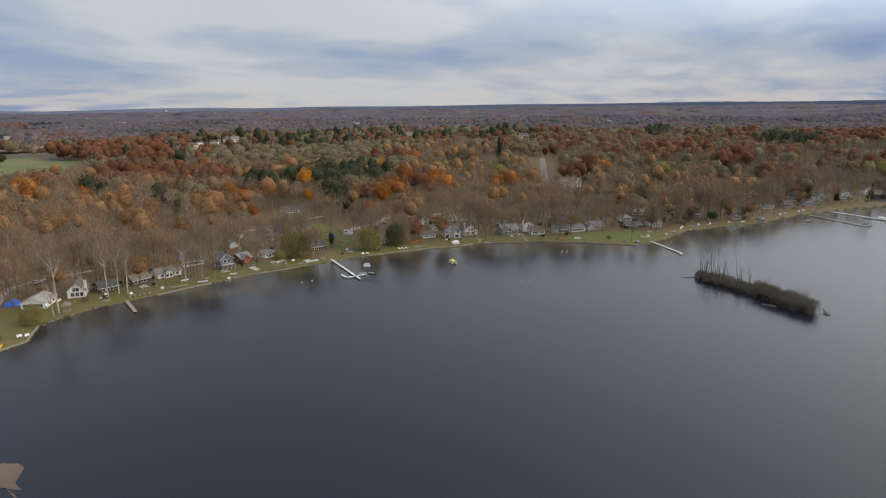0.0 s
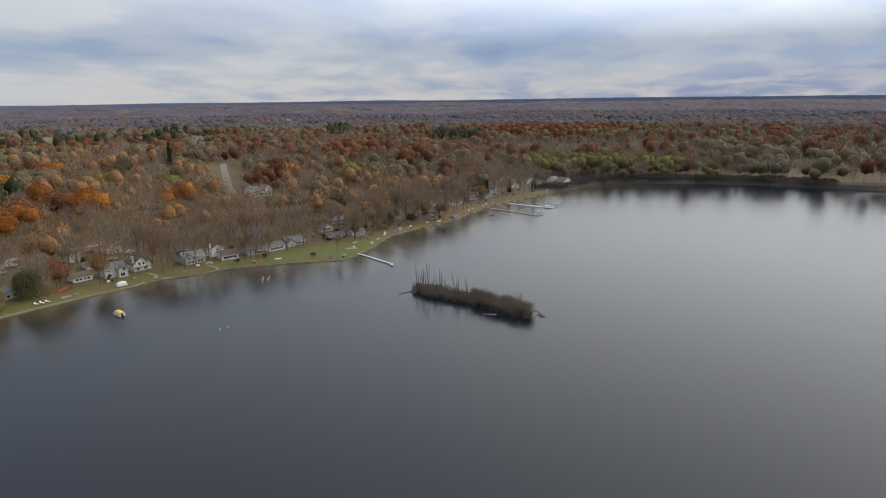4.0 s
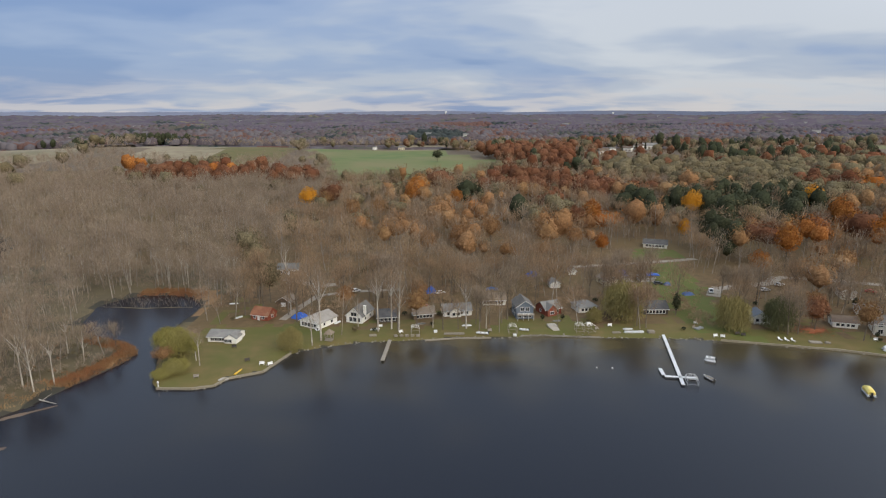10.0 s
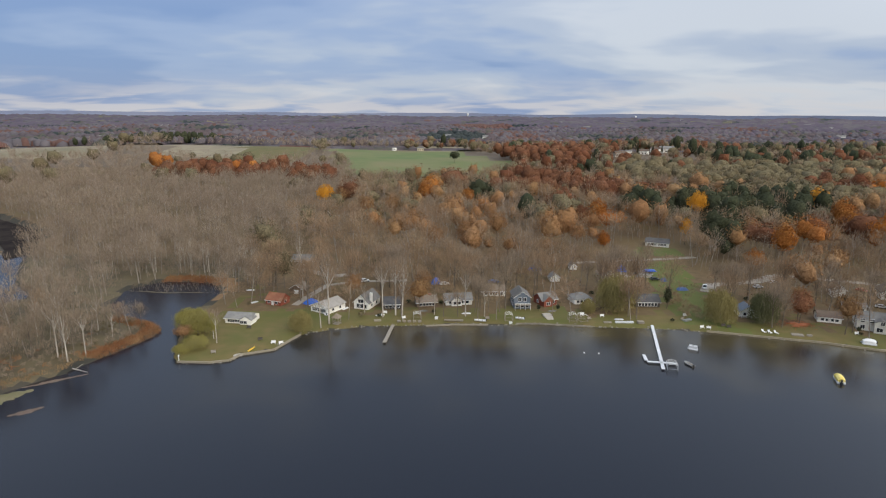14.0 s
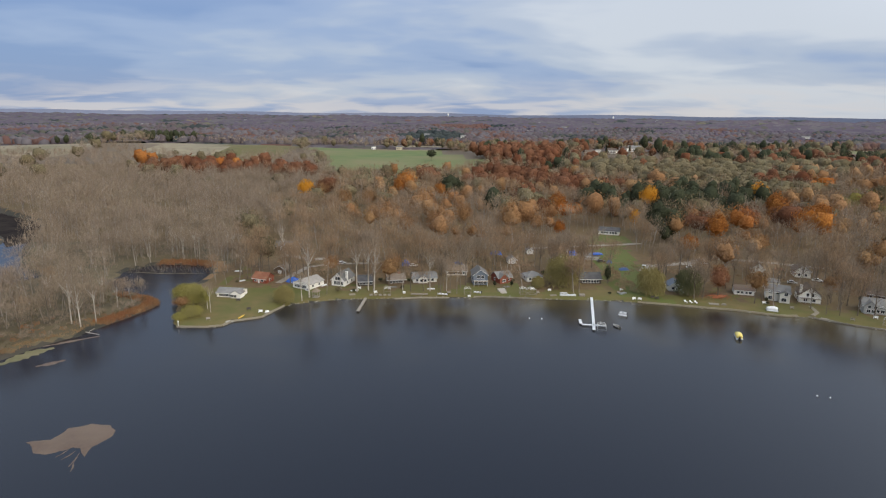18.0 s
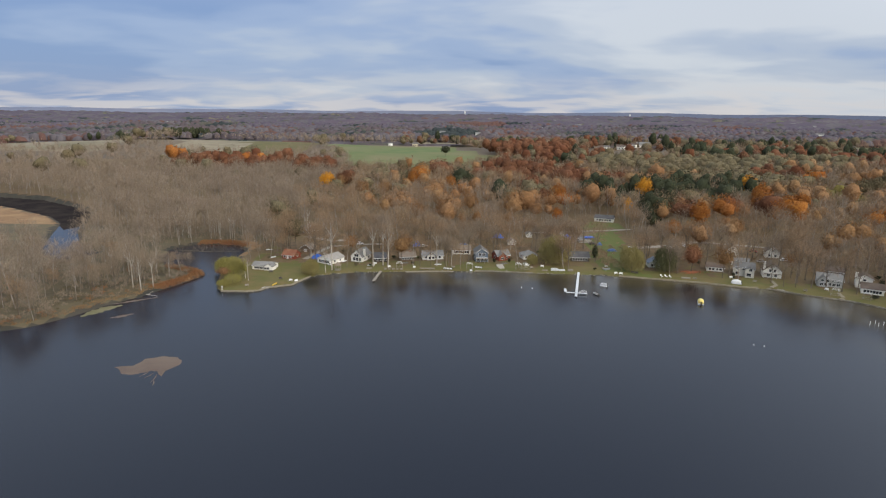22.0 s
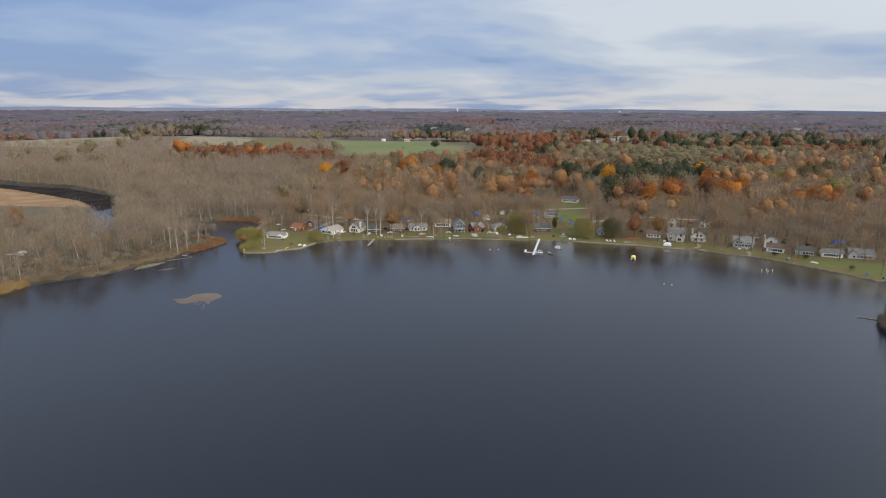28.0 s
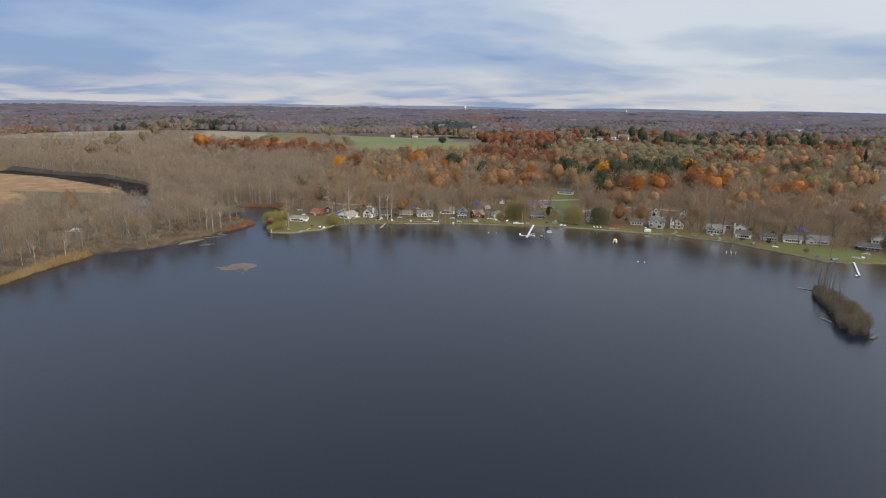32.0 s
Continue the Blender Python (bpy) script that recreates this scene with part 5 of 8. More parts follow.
house(-13, 238, -3.6, 240, 8, 2.6, 2.2, "brown_siding", "tan_shingle", "brown cottage with a tan shingle roof", windows=row_of(5, 0.8, 1.1, 1.2), chimney=(0.7, 0.5, "brick", 0.5))
house(-1.5, 241.4, 11.4, 243.4, 8, 2.6, 2.3, "white_siding", "light_grey_shingle", "white cottage with a grey roof and front gable", windows=row_of(5, 0.8, 1.3, 1.3), gable=(0.4, 5, 1.9, 1.4), door=0.72)
house(14.5, 255.4, 26.4, 255.6, 8.5, 2.8, 2.3, "white_siding", "tan_shingle", "white cottage with a tan roof and window row", windows=row_of(7, 0.8, 1.1, 1.3))
house(27.2, 238, 35, 238.5, 10, 5.7, 2.7, "blue_siding", "grey_shingle", "two-storey blue house with white windows and a deck", front="gable", windows=[(0.35, 3.7, 1.5, 1.7), (0.65, 3.7, 1.5, 1.7), (0.2, 0.7, 1.4, 1.9), (0.5, 0.7, 1.6, 1.9), (0.8, 0.7, 1.4, 1.9)], deck=(2.6, 2.4), storeys=2)
house(39.4, 241.6, 47.4, 245, 7.5, 3.0, 2.5, "red_siding", "light_grey_shingle", "red house with a grey roof and white-trimmed gable", windows=[(0.3, 0.9, 2.0, 1.3), (0.75, 0.9, 1.3, 1.2)], gable=(0.32, 5, 2.2, 1.6))
house(53.6, 244.6, 62.4, 246.6, 8, 2.6, 2.3, "white_siding", "light_grey_shingle", "small white cottage with a light grey roof", windows=row_of(4, 0.8, 1.2, 1.2), front="hip")
house(48.7, 279, 54, 279.4, 6, 2.4, 1.8, "white_siding", "light_grey_shingle", "small white shed with a grey roof", front="gable", garage=1, name="shed")
house(62, 300, 66, 300, 5, 2.4, 1.6, "white_siding", "light_grey_shingle", "small white garden shed behind the cottages", front="gable", door=0.5, name="shed")
house(74.6, 281, 82.4, 283, 9, 3.0, 2.6, "cream_siding", "tan_shingle", "cream gabled garage beside the long lawn", front="gable", name="garage", garage=0, windows=[(0.5, 3.4, 0.8, 0.9)])
house(92.6, 287, 100.6, 287, 7, 2.5, 1.7, "grey_siding", "grey_shingle", "grey open shed with a blue tarpaulin on its roof", name="shed")
house(78.5, 242, 90, 242, 9, 2.7, 2.5, "dark_siding", "dark_shingle", "dark cottage with a white window row", windows=row_of(6, 0.6, 1.2, 1.5))
house(116, 354, 130, 348.6, 9, 2.8, 2.2, "white_siding", "dark_shingle", "white ranch house with a dark roof up the lawn", windows=row_of(6, 0.9, 1.5, 1.3), door=0.5)
house(117, 231, 124.5, 230, 7, 2.7, 2.4, "white_siding", "blue_siding", "small white cottage between two willows", front="gable", windows=[(0.3, 0.8, 1.3, 1.3), (0.7, 0.8, 1.3, 1.3)], deck=(0.5, 2.0))
house(145, 226, 154, 223, 7, 2.5, 1.9, "white_siding", "brown_shingle", "low white garage with a brown roof", garage=0, windows=row_of(4, 0.8, 1.3, 1.1), door=0.5, name="garage")
house(169.5, 258, 175.5, 256, 9, 4.2, 2.8, "white_siding", "brown_shingle", "tall white barn with a brown gable roof", front="gable", windows=[(0.5, 4.2, 0.9, 1.1)], door=0.5, name="barn")
house(188.5, 254, 196.5, 251, 10, 3.8, 3.2, "white_siding", "brown_shingle", "white gabled house with a brown roof by the road", front="gable", windows=[(0.5, 4.2, 1.0, 1.2), (0.3, 1.0, 1.2, 1.3), (0.7, 1.0, 1.2, 1.3)])
house(154.6, 217.5, 164.4, 213.0, 11, 4.7, 2.4, "pale_siding", "grey_shingle", "large two-storey white house with a grey roof", front="side", windows=[(0.18, 3.7, 1.5, 1.5), (0.5, 3.7, 1.5, 1.5), (0.82, 3.7, 1.5, 1.5), (0.2, 0.8, 1.6, 1.7), (0.75, 0.8, 2.2, 1.7)], gable=(0.78, 4.6, 0.9, 2.2), storeys=2)
house(163, 239, 172, 235, 8, 3.0, 0.7, "white_siding", "light_grey_shingle", "white flat-roofed wing behind the large house", front="hip", windows=row_of(3, 0.9, 1.3, 1.2))
house(168, 214.6, 177, 211.4, 10, 4.2, 3.8, "white_siding", "brown_shingle", "half-timbered brown and white chalet", front="gable", windows=[(0.3, 0.7, 1.4, 1.7), (0.7, 0.7, 1.4, 1.7), (0.38, 3.3, 1.1, 1.5), (0.62, 3.3, 1.1, 1.5)], chimney=(0.06, 0.1, "white_siding", 0.6), trim="brown_siding", deck=(2.7, 1.8))
house(186, 200.4, 197, 195, 10, 3.8, 2.6, "grey_siding", "light_grey_shingle", "pale grey two-storey house behind bare trees", windows=row_of(5, 0.8, 1.4, 1.4) + row_of(4, 3.0, 1.2, 1.1), gable=(0.25, 5, 2.2, 1.2), storeys=1)
house(199.4, 188.6, 208, 183.6, 9, 2.8, 2.2, "white_siding", "brown_shingle", "white cottage with a brown roof and porch windows", windows=row_of(6, 0.7, 1.1, 1.4))
house(203, 198, 209.6, 194.4, 7, 5.4, 1.9, "white_siding", "brown_shingle", "narrow white upper house with a chimney", front="gable", windows=[(0.5, 3.9, 1.3, 1.0)], chimney=(0.0, 0.2, "white_siding", 0.5))
house(212, 182, 220.6, 177.4, 9, 2.6, 2.2, "grey_siding", "dark_shingle", "grey-green cottage with a dark roof", windows=row_of(4, 0.7, 1.2, 1.3, 0.4, 1.0))
house(223, 176.8, 233.4, 172.4, 8, 2.5, 2.0, "white_siding", "grey_shingle", "low white cottage with a long window row", windows=row_of(7, 0.7, 1.1, 1.3))
house(235, 173, 247.4, 168, 9, 2.8, 2.6, "grey_siding", "grey_shingle", "long grey cottage with a blue-grey roof", windows=row_of(5, 0.7, 1.4, 1.2), gable=(0.15, 5, 2.2, 1.0))
house(256, 160, 266.6, 153.4, 8, 2.5, 1.8, "dark_siding", "dark_shingle", "low dark cottage behind the east lawn", windows=row_of(6, 0.7, 1.2, 1.2))
house(270, 152, 279, 147, 7, 2.5, 1.8, "grey_siding", "grey_shingle", "low grey cottage above the dock", windows=row_of(4, 0.8, 1.2, 1.2))
house(304, 187, 314, 181, 8, 4.6, 2.4, "white_siding", "brown_shingle", "white two-storey house among bare trees", windows=row_of(3, 0.8, 1.2, 1.4) + row_of(3, 3.2, 1.2, 1.3), storeys=1, gable=(0.2, 4, 1.9, 0.8))
house(362, 297, 380, 285, 12, 5.4, 3.4, "white_siding", "light_grey_shingle", "large pale house with several gables in the woods", windows=row_of(6, 0.9, 1.4, 1.6) + row_of(5, 3.6, 1.2, 1.3), gable=(0.75, 6, 3.2, 2.0), storeys=1, chimney=(0.1, 0.3, "stone", 0.8))
house(400, 236, 410, 229, 8, 4.2, 2.4, "white_siding", "grey_shingle", "white house glimpsed among far trees", front="gable", windows=[(0.3, 0.9, 1.3, 1.4), (0.7, 0.9, 1.3, 1.4), (0.5, 3.3, 1.2, 1.2)])
# houses on the east shore and in the far distance
for k, (hx, hy, hw_, hd_, he, hr, wl_, rf_, style, lab) in enumerate([
        (351, 131, 11, 8, 3.0, 2.4, "brown_siding", "brown_shingle", "side", "brown cottage with a dark roof by the east shore"),
        (345, 112, 5, 4, 2.4, 1.5, "white_siding", "light_grey_shingle", "gable", "small white boathouse at the water's edge"),
        (322, 148, 10, 8, 2.8, 2.2, "grey_siding", "grey_shingle", "side", "grey cottage behind bare trees"),
        (279, 174, 9, 7, 2.8, 2.4, "white_siding", "grey_shingle", "gable", "white cottage set back in the trees"),
        (392, 128, 10, 8, 2.8, 2.2, "white_siding", "brown_shingle", "side", "white cottage with a brown roof near the far docks"),
        (425, 112, 10, 8, 2.8, 2.4, "grey_siding", "dark_shingle", "gable", "grey cottage near the far docks"),
        (442, 113, 8, 7, 2.8, 2.2, "white_siding", "grey_shingle", "side", "white cottage behind the far docks"),
        (463, 134, 9, 8, 3.0, 2.4, "white_siding", "grey_shingle", "side", "white house in the trees of the east shore"),
        (464, 172, 9, 8, 3.0, 2.4, "white_siding", "light_grey_shingle", "side", "pale house deep in the east woods"),
        (478, 104, 10, 8, 4.2, 2.6, "white_siding", "grey_shingle", "gable", "white two-storey house on the east shore"),
        (497, 87, 9, 8, 4.0, 2.6, "grey_siding", "dark_shingle", "side", "grey house on the east shore"),
        (512, 64, 11, 10, 4.6, 4.0, "white_siding", "grey_shingle", "gable", "white steep-gabled house at the end of the shore"),
        (393, 225, 10, 8, 4.0, 2.4, "white_siding", "grey_shingle", "side", "white house showing through the east woods"),
        (303, 180, 8, 7, 4.0, 2.2, "white_siding", "brown_shingle", "gable", "white upright house among bare trunks"),
        (436, 158, 9, 8, 3.6, 2.4, "white_siding", "grey_shingle", "gable", "white house up the slope of the east shore"),
        (441, 128, 8, 7, 3.0, 2.4, "white_siding", "dark_shingle", "side", "white cottage behind the far docks"),
        (457, 114, 8, 7, 3.8, 2.6, "cream_siding", "grey_shingle", "gable", "cream gabled house by the far docks"),
        (388, 181, 10, 8, 3.2, 2.4, "white_siding", "brown_shingle", "side", "white house behind bare trunks"),
        (514, 98, 9, 8, 4.4, 2.8, "white_siding", "grey_shingle", "gable", "white two-storey house near the end of the shore"),
        (531, 78, 9, 8, 3.6, 2.6, "white_siding", "light_grey_shingle", "side", "white house at the wooded end of the shore"),
        (372, 137, 9, 7, 3.4, 2.4, "white_siding", "light_grey_shingle", "gable", "pale gabled cottage above the east lawn"),
        (336, 126, 5, 4, 2.4, 1.6, "white_siding", "light_grey_shingle", "gable", "small white shed by the east shore"),
        (408, 120, 8, 7, 3.0, 2.4, "grey_siding", "brown_shingle", "side", "grey cottage above the far docks"),
        (205, 217, 9, 7, 2.8, 2.2, "brown_siding", "brown_shingle", "side", "brown cottage behind the shore road")]):
    c, s = math.cos(radians(-35)), math.sin(radians(-35))
    house(hx - c * hw_ / 2, hy - s * hw_ / 2, hx + c * hw_ / 2, hy + s * hw_ / 2, hd_, he, hr, wl_, rf_, lab, front=style, windows=row_of(4, 0.8, 1.2, 1.3) + (row_of(2, 3.0, 1.1, 1.2, 0.25, 0.75) if he > 3.5 else []))


def far_house(x, y, w, d, e, r, wall, roof, rz, label):
    """A plain distant house: body, roof and a few windows."""
    z = ground_z(x, y) - 0.2
    CLEAR.append((x, y, w * 0.9))
    CLEAR.append((x - 6, y - w, w * 0.9))
    CLEAR.append((x - 10, y - 2.2 * w, w * 0.8))
    h = thing("house", label, "house", x, y, z, rz, "distant houses")
    part("wall", Shape().box(0, 0, 0, w, d, e), M[wall], h)
    q = [(-w / 2 - 0.5, -d / 2 - 0.5, e), (w / 2 + 0.5, -d / 2 - 0.5, e), (w / 2 + 0.5, d / 2 + 0.5, e), (-w / 2 - 0.5, d / 2 + 0.5, e), (-w / 2 - 0.5, 0, e + r), (w / 2 + 0.5, 0, e + r)]
    part("roof", Shape().add(q, [(0, 1, 5, 4), (2, 3, 4, 5), (1, 2, 5), (3, 0, 4), (3, 2, 1, 0)]), M[roof], h)
    for k in range(3):
        part("window", Shape().box(-w / 3 + k * w / 3, -d / 2 - 0.03, 1.2, w / 7, 0.1, 1.8), M["glass"], h)
    return h


rf = random.Random(9)
for x, y, w, lab in ((341, 985, 22, "large white farmhouse on a far rise"), (318, 968, 14, "white house in a far cluster"), (288, 930, 14, "white house in a far cluster"), (250, 920, 16, "pale house in a far cluster"),
                     (267, 935, 10, "white house in a far cluster"), (424, 470, 11, "white house beside the distant road"), (747, 690, 16, "cream house on a distant slope"), (490, 492, 10, "small pale house by a far pine"),
                     (102, 1300, 14, "pale far farm building among autumn trees"), (-60, 1195, 12, "white farm shed beyond the green field"), (-110, 1190, 8, "small farm shed beyond the green field"), (930, 900, 16, "far white house among autumn trees"),
                     (900, 620, 14, "far white house among autumn trees"), (640, 900, 14, "far white house among autumn trees"), (1050, 700, 16, "far pale house among autumn trees")):
    far_house(x, y, w, w * 0.6, 5.0, w * 0.22, "white_siding" if rf.random() < 0.8 else "cream_siding", rf.choice(["grey_shingle", "light_grey_shingle", "brown_shingle"]), rf.uniform(-40, 30), lab)
for k in range(34):
    x, y = rf.uniform(-1120, -820), rf.uniform(1860, 2050)
    far_house(x, y, rf.uniform(14, 34), rf.uniform(10, 16), rf.uniform(5, 8), 3, rf.choice(["white_siding", "white_siding", "cream_siding", "grey_siding"]), "light_grey_shingle", rf.uniform(-30, 30), "pale building of the distant town")
for k in range(16):
    x, y = rf.uniform(-360, -60), rf.uniform(2350, 2900)
    far_house(x, y, rf.uniform(18, 44), rf.uniform(12, 18), rf.uniform(6, 9), 3, rf.choice(["white_siding", "cream_siding", "grey_siding"]), "light_grey_shingle", rf.uniform(-30, 30), "pale building of the distant town")
for k in range(40):
    a, r = radians(rf.uniform(-38, 95)), rf.uniform(1400, 3600)
    far_house(r * math.sin(a), r * math.cos(a), rf.uniform(12, 24), 10, rf.uniform(9, 13), 4, "white_siding", "light_grey_shingle", rf.uniform(-40, 40), "pale house far off among autumn woods")


# water towers on the horizon
def water_tower(x, y, z, h, r, label):
    t = thing("water_tower", label, "water tower", x, y, z)
    part("shaft", Shape().rod((0, 0, 0), (0, 0, h * 0.72), r * 0.45, r * 0.4, 10), M["white_trim"], t)
    rings = []
    for k in range(7):
        a = -math.pi / 2 + math.pi * k / 6
        q = max(0.05, r * math.cos(a))
        rings.append([(q * math.cos(b), q * math.sin(b), h * 0.84 + h * 0.16 * math.sin(a)) for b in np.arange(10) * 0.6283])
    part("tank", Shape().hull(rings), M["white_trim"], t)


water_tower(112, 4560, 36, 44, 7, "white water tower on the horizon")
water_tower(1250, 4300, 34, 36, 6, "pale water tower far off on the horizon")


# ---- docks ----
def dock(points, width, material, label, panel=3.0, z=0.45, group="docks"):
    """A dock along a line of points, of deck panels on pairs of legs."""
    x0, y0 = points[0][0]
    d = thing("dock", label, "dock", x0, y0, 0, 0, group)
    for line in points:
        for (ax, ay), (bx, by) in zip(line, line[1:]):
            length = math.hypot(bx - ax, by - ay)
            n = max(1, round(length / panel))
            rz = math.degrees(math.atan2(by - ay, bx - ax))
            c, s = math.cos(radians(rz)), math.sin(radians(rz))
            for k in range(n):
                f = (k + 0.5) / n
                px_, py_ = ax + (bx - ax) * f - x0, ay + (by - ay) * f - y0
                half = (length / n - 0.05) / 2
                rings = []
                for u_ in (-half, -half + 0.04, half - 0.04, half):
                    e_ = 0.03 if abs(u_) == half else 0.0
                    sec = [(-width / 2 + e_, z), (width / 2 - e_, z), (width / 2 - e_, z + 0.12), (width / 2 - 0.04 - e_, z + 0.16 - e_), (-width / 2 + 0.04 + e_, z + 0.16 - e_), (-width / 2 + e_, z + 0.12)]
                    rings.append([(px_ + c * u_ - s * v_, py_ + s * u_ + c * v_, zz) for v_, zz in sec])
                sh = Shape().hull(rings)
                part("deck_panel", sh, M[material], d)
                for sg in (-1, 1):
                    lx, ly = px_ + c * length / n * 0.45 - s * sg * (width / 2 + 0.04), py_ + s * length / n * 0.45 + c * sg * (width / 2 + 0.04)
                    part("leg", Shape().rod((lx, ly, -2.0), (lx, ly, z + 0.35), 0.05, 0.05, 6), M["steel" if material == "aluminium" else "weathered_wood"], d)
    return d


dock([[(79.2, 220.5), (69.6, 178.4)], [(67.0, 190.4), (66.3, 185.4)], [(66.3, 184.6), (75.6, 183.0)]], 1.1, "aluminium", "long white sectional dock with a cross arm")
dock([[(-20.6, 217.5), (-21.9, 199)]], 1.3, "weathered_wood", "narrow weathered wooden dock", 2.4)
dock([[(236.5, 129.5), (222.2, 102.6)], [(221.2, 103.4), (220.2, 101.4)]], 0.85, "aluminium", "pale dock with a short end platform")
dock([[(391, 100.5), (373.6, 62)], [(373.6, 62), (379, 59.6)]], 1.4, "weathered_wood", "long grey dock off the east shore")
dock([[(416, 94), (406, 59)], [(404.6, 60), (411, 57.4)]], 1.4, "aluminium", "long white dock off the east shore")


def boat_lift(x, y, z, rz, w, l, h, label, canopy=False, material="steel"):
    """A boat hoist: four posts, side beams, cross beams and, where it has one, a canopy of bows."""
    t = thing("boat_lift", label, "boat lift", x, y, z, rz, "boat lifts")
    for sx in (-1, 1):
        for sy in (-1, 1):
            part("post", Shape().rod((sx * w / 2, sy * l / 2, -1.2 if z < 0.3 else 0), (sx * w / 2, sy * l / 2, h), 0.07, 0.07, 6), M[material], t)
        part("side_beam", Shape().box(sx * w / 2, 0, h - 0.15, 0.12, l, 0.12).box(sx * w / 2, 0, 0.45, 0.12, l, 0.12), M[material], t)
    for sy in (-1, 0, 1):
        part("cross_beam", Shape().box(0, sy * l / 2, 0.5 if sy else h - 0.1, w, 0.1, 0.1), M[material], t)
    if canopy:
        for k in range(6):
            yy = -l / 2 + l * k / 5
            bow = Shape()
            for q in range(4):
                a0, a1 = math.pi * q / 4, math.pi * (q + 1) / 4
                bow.rod((-w / 2 * math.cos(a0), yy, h + 0.55 * math.sin(a0)), (-w / 2 * math.cos(a1), yy, h + 0.55 * math.sin(a1)), 0.04, 0.04, 4)
            part("canopy_bow", bow, M["white_trim"], t)
    return t


boat_lift(73.0, 180.3, 0.0, -13, 3.2, 4.2, 1.7, "empty steel boat lift moored beside the white dock", True)
for x, y, rz in ((-11.6, 223, 4), (24.2, 223.4, 0), (49.2, 224, 0), (53.0, 223.6, 14), (185.8, 184, -40), (196.5, 178.6, -42), (247, 136.5, -50)):
    boat_lift(x, y, ground_z(x, y), rz, 3.0, 3.6, 2.6, "empty boat lift frame drawn up on the lawn", True, "weathered_wood")
boat_lift(420.5, 57.5, 0.0, -20, 3.2, 5.0, 1.8, "boat lift at the end of a far dock", True)
boat_lift(384, 63, 0.0, -20, 3.2, 5.0, 1.6, "boat lift beside a far grey dock", True)


def hull_rings(l, w, h, z0, bow=0.35, n=9):
    """Rings of an open-boat shape from stern to bow."""
    rings = []
    for k in range(n):
        f = k / (n - 1)
        half = w / 2 * (1 if f < 1 - bow else math.cos((f - 1 + bow) / bow * 1.5))
        half = max(half, 0.03)
        y = -l / 2 + l * f
        top = z0 + h * (1 + 0.25 * f * f)
        rings.append([(-half, y, top), (-half * 0.75, y, z0 + 0.1), (0, y, z0), (half * 0.75, y, z0 + 0.1), (half, y, top)])
    return rings


def pontoon_boat(x, y, rz, cover, label, l=6.8, w=2.5, z=0.0):
    b = thing("pontoon_boat", label, "boat", x, y, z, rz, "boats")
    for sx in (-1, 1):
        part("pontoon", Shape().rod((sx * 0.85, -l / 2, 0.1), (sx * 0.85, l / 2 - 0.8, 0.1), 0.32, 0.32, 10).rod((sx * 0.85, l / 2 - 0.8, 0.1), (sx * 0.85, l / 2, 0.3), 0.32, 0.05, 10), M["aluminium"], b)
    part("deck", Shape().box(0, -0.1, 0.42, w, l - 0.5, 0.12), M["aluminium"], b)
    if cover:
        rings = []
        for k in range(8):
            f = k / 7
            hh = 0.55 + 0.85 * math.sin(math.pi * (0.12 + 0.8 * f)) ** 0.8
            half = w / 2 * (0.98 if 0.08 < f < 0.9 else 0.85)
            yy = -l / 2 + 0.25 + (l - 0.7) * f
            rings.append([(-half, yy, 0.55), (-half * 0.98, yy, 0.55 + hh * 0.55), (-half * 0.45, yy, 0.55 + hh * 0.95), (0, yy, 0.55 + hh), (half * 0.45, yy, 0.55 + hh * 0.95), (half * 0.98, yy, 0.55 + hh * 0.55), (half, yy, 0.55)])
        part("cover", Shape().hull(rings), M[cover], b, "fitted cloth boat cover")
    else:
        for sx in (-1, 1):
            part("rail", Shape().box(sx * w * 0.47, 0, 0.55, 0.05, l * 0.8, 0.6), M["silver_paint"], b)
            part("bench", Shape().box(sx * w * 0.3, -l * 0.2, 0.55, 0.6, l * 0.3, 0.45), M["white_cover"], b)
        part("bench", Shape().box(0, l * 0.25, 0.55, w * 0.7, 0.6, 0.45), M["white_cover"], b)
    part("motor", Shape().box(0, -l / 2 + 0.05, 0.15, 0.42, 0.5, 1.1).box(0, -l / 2 + 0.02, -0.5, 0.18, 0.25, 0.7), M["dark_rubber"], b, "black outboard motor")
    return b


def rowing_boat(x, y, rz, hull, label, l=4.2, w=1.5, z=0.0):
    b = thing("rowing_boat", label, "boat", x, y, z, rz, "boats")
    r = hull_rings(l, w, 0.5, -0.05)
    part("hull", Shape().hull(r), M[hull], b)
    rim = Shape()
    for ra, rb in zip(r, r[1:]):
        rim.rod(ra[0], rb[0], 0.05, 0.05, 4).rod(ra[4], rb[4], 0.05, 0.05, 4)
    part("gunwale", rim, M["aluminium"], b)
    for f in (-0.22, 0.12):
        part("seat", Shape().box(0, l * f, 0.5, w * 0.9, 0.32, 0.08), M["weathered_wood"], b)
    part("motor", Shape().box(0, -l / 2 - 0.05, 0.2, 0.32, 0.36, 0.75), M["dark_rubber"], b)
    return b


pontoon_boat(121.8, 172.6, -18, "yellow_cover", "moored pontoon boat under a yellow cover", 5.7, 2.3)
pontoon_boat(86.3, 197.6, 60, None, "small open pontoon boat moored off the dock", 3.6, 1.9)
rowing_boat(79.6, 183.4, 20, "boat_hull", "dark rowing boat with an outboard motor")
pontoon_boat(150.2, 202.4, 68, "white_cover", "boat under a white cover on the seawall", 4.7, 2.0, 0.75)
rowing_boat(13, 222.6, 80, "white_cover", "white rowing boat drawn up on the shore", 4.6, 1.5, 0.72)
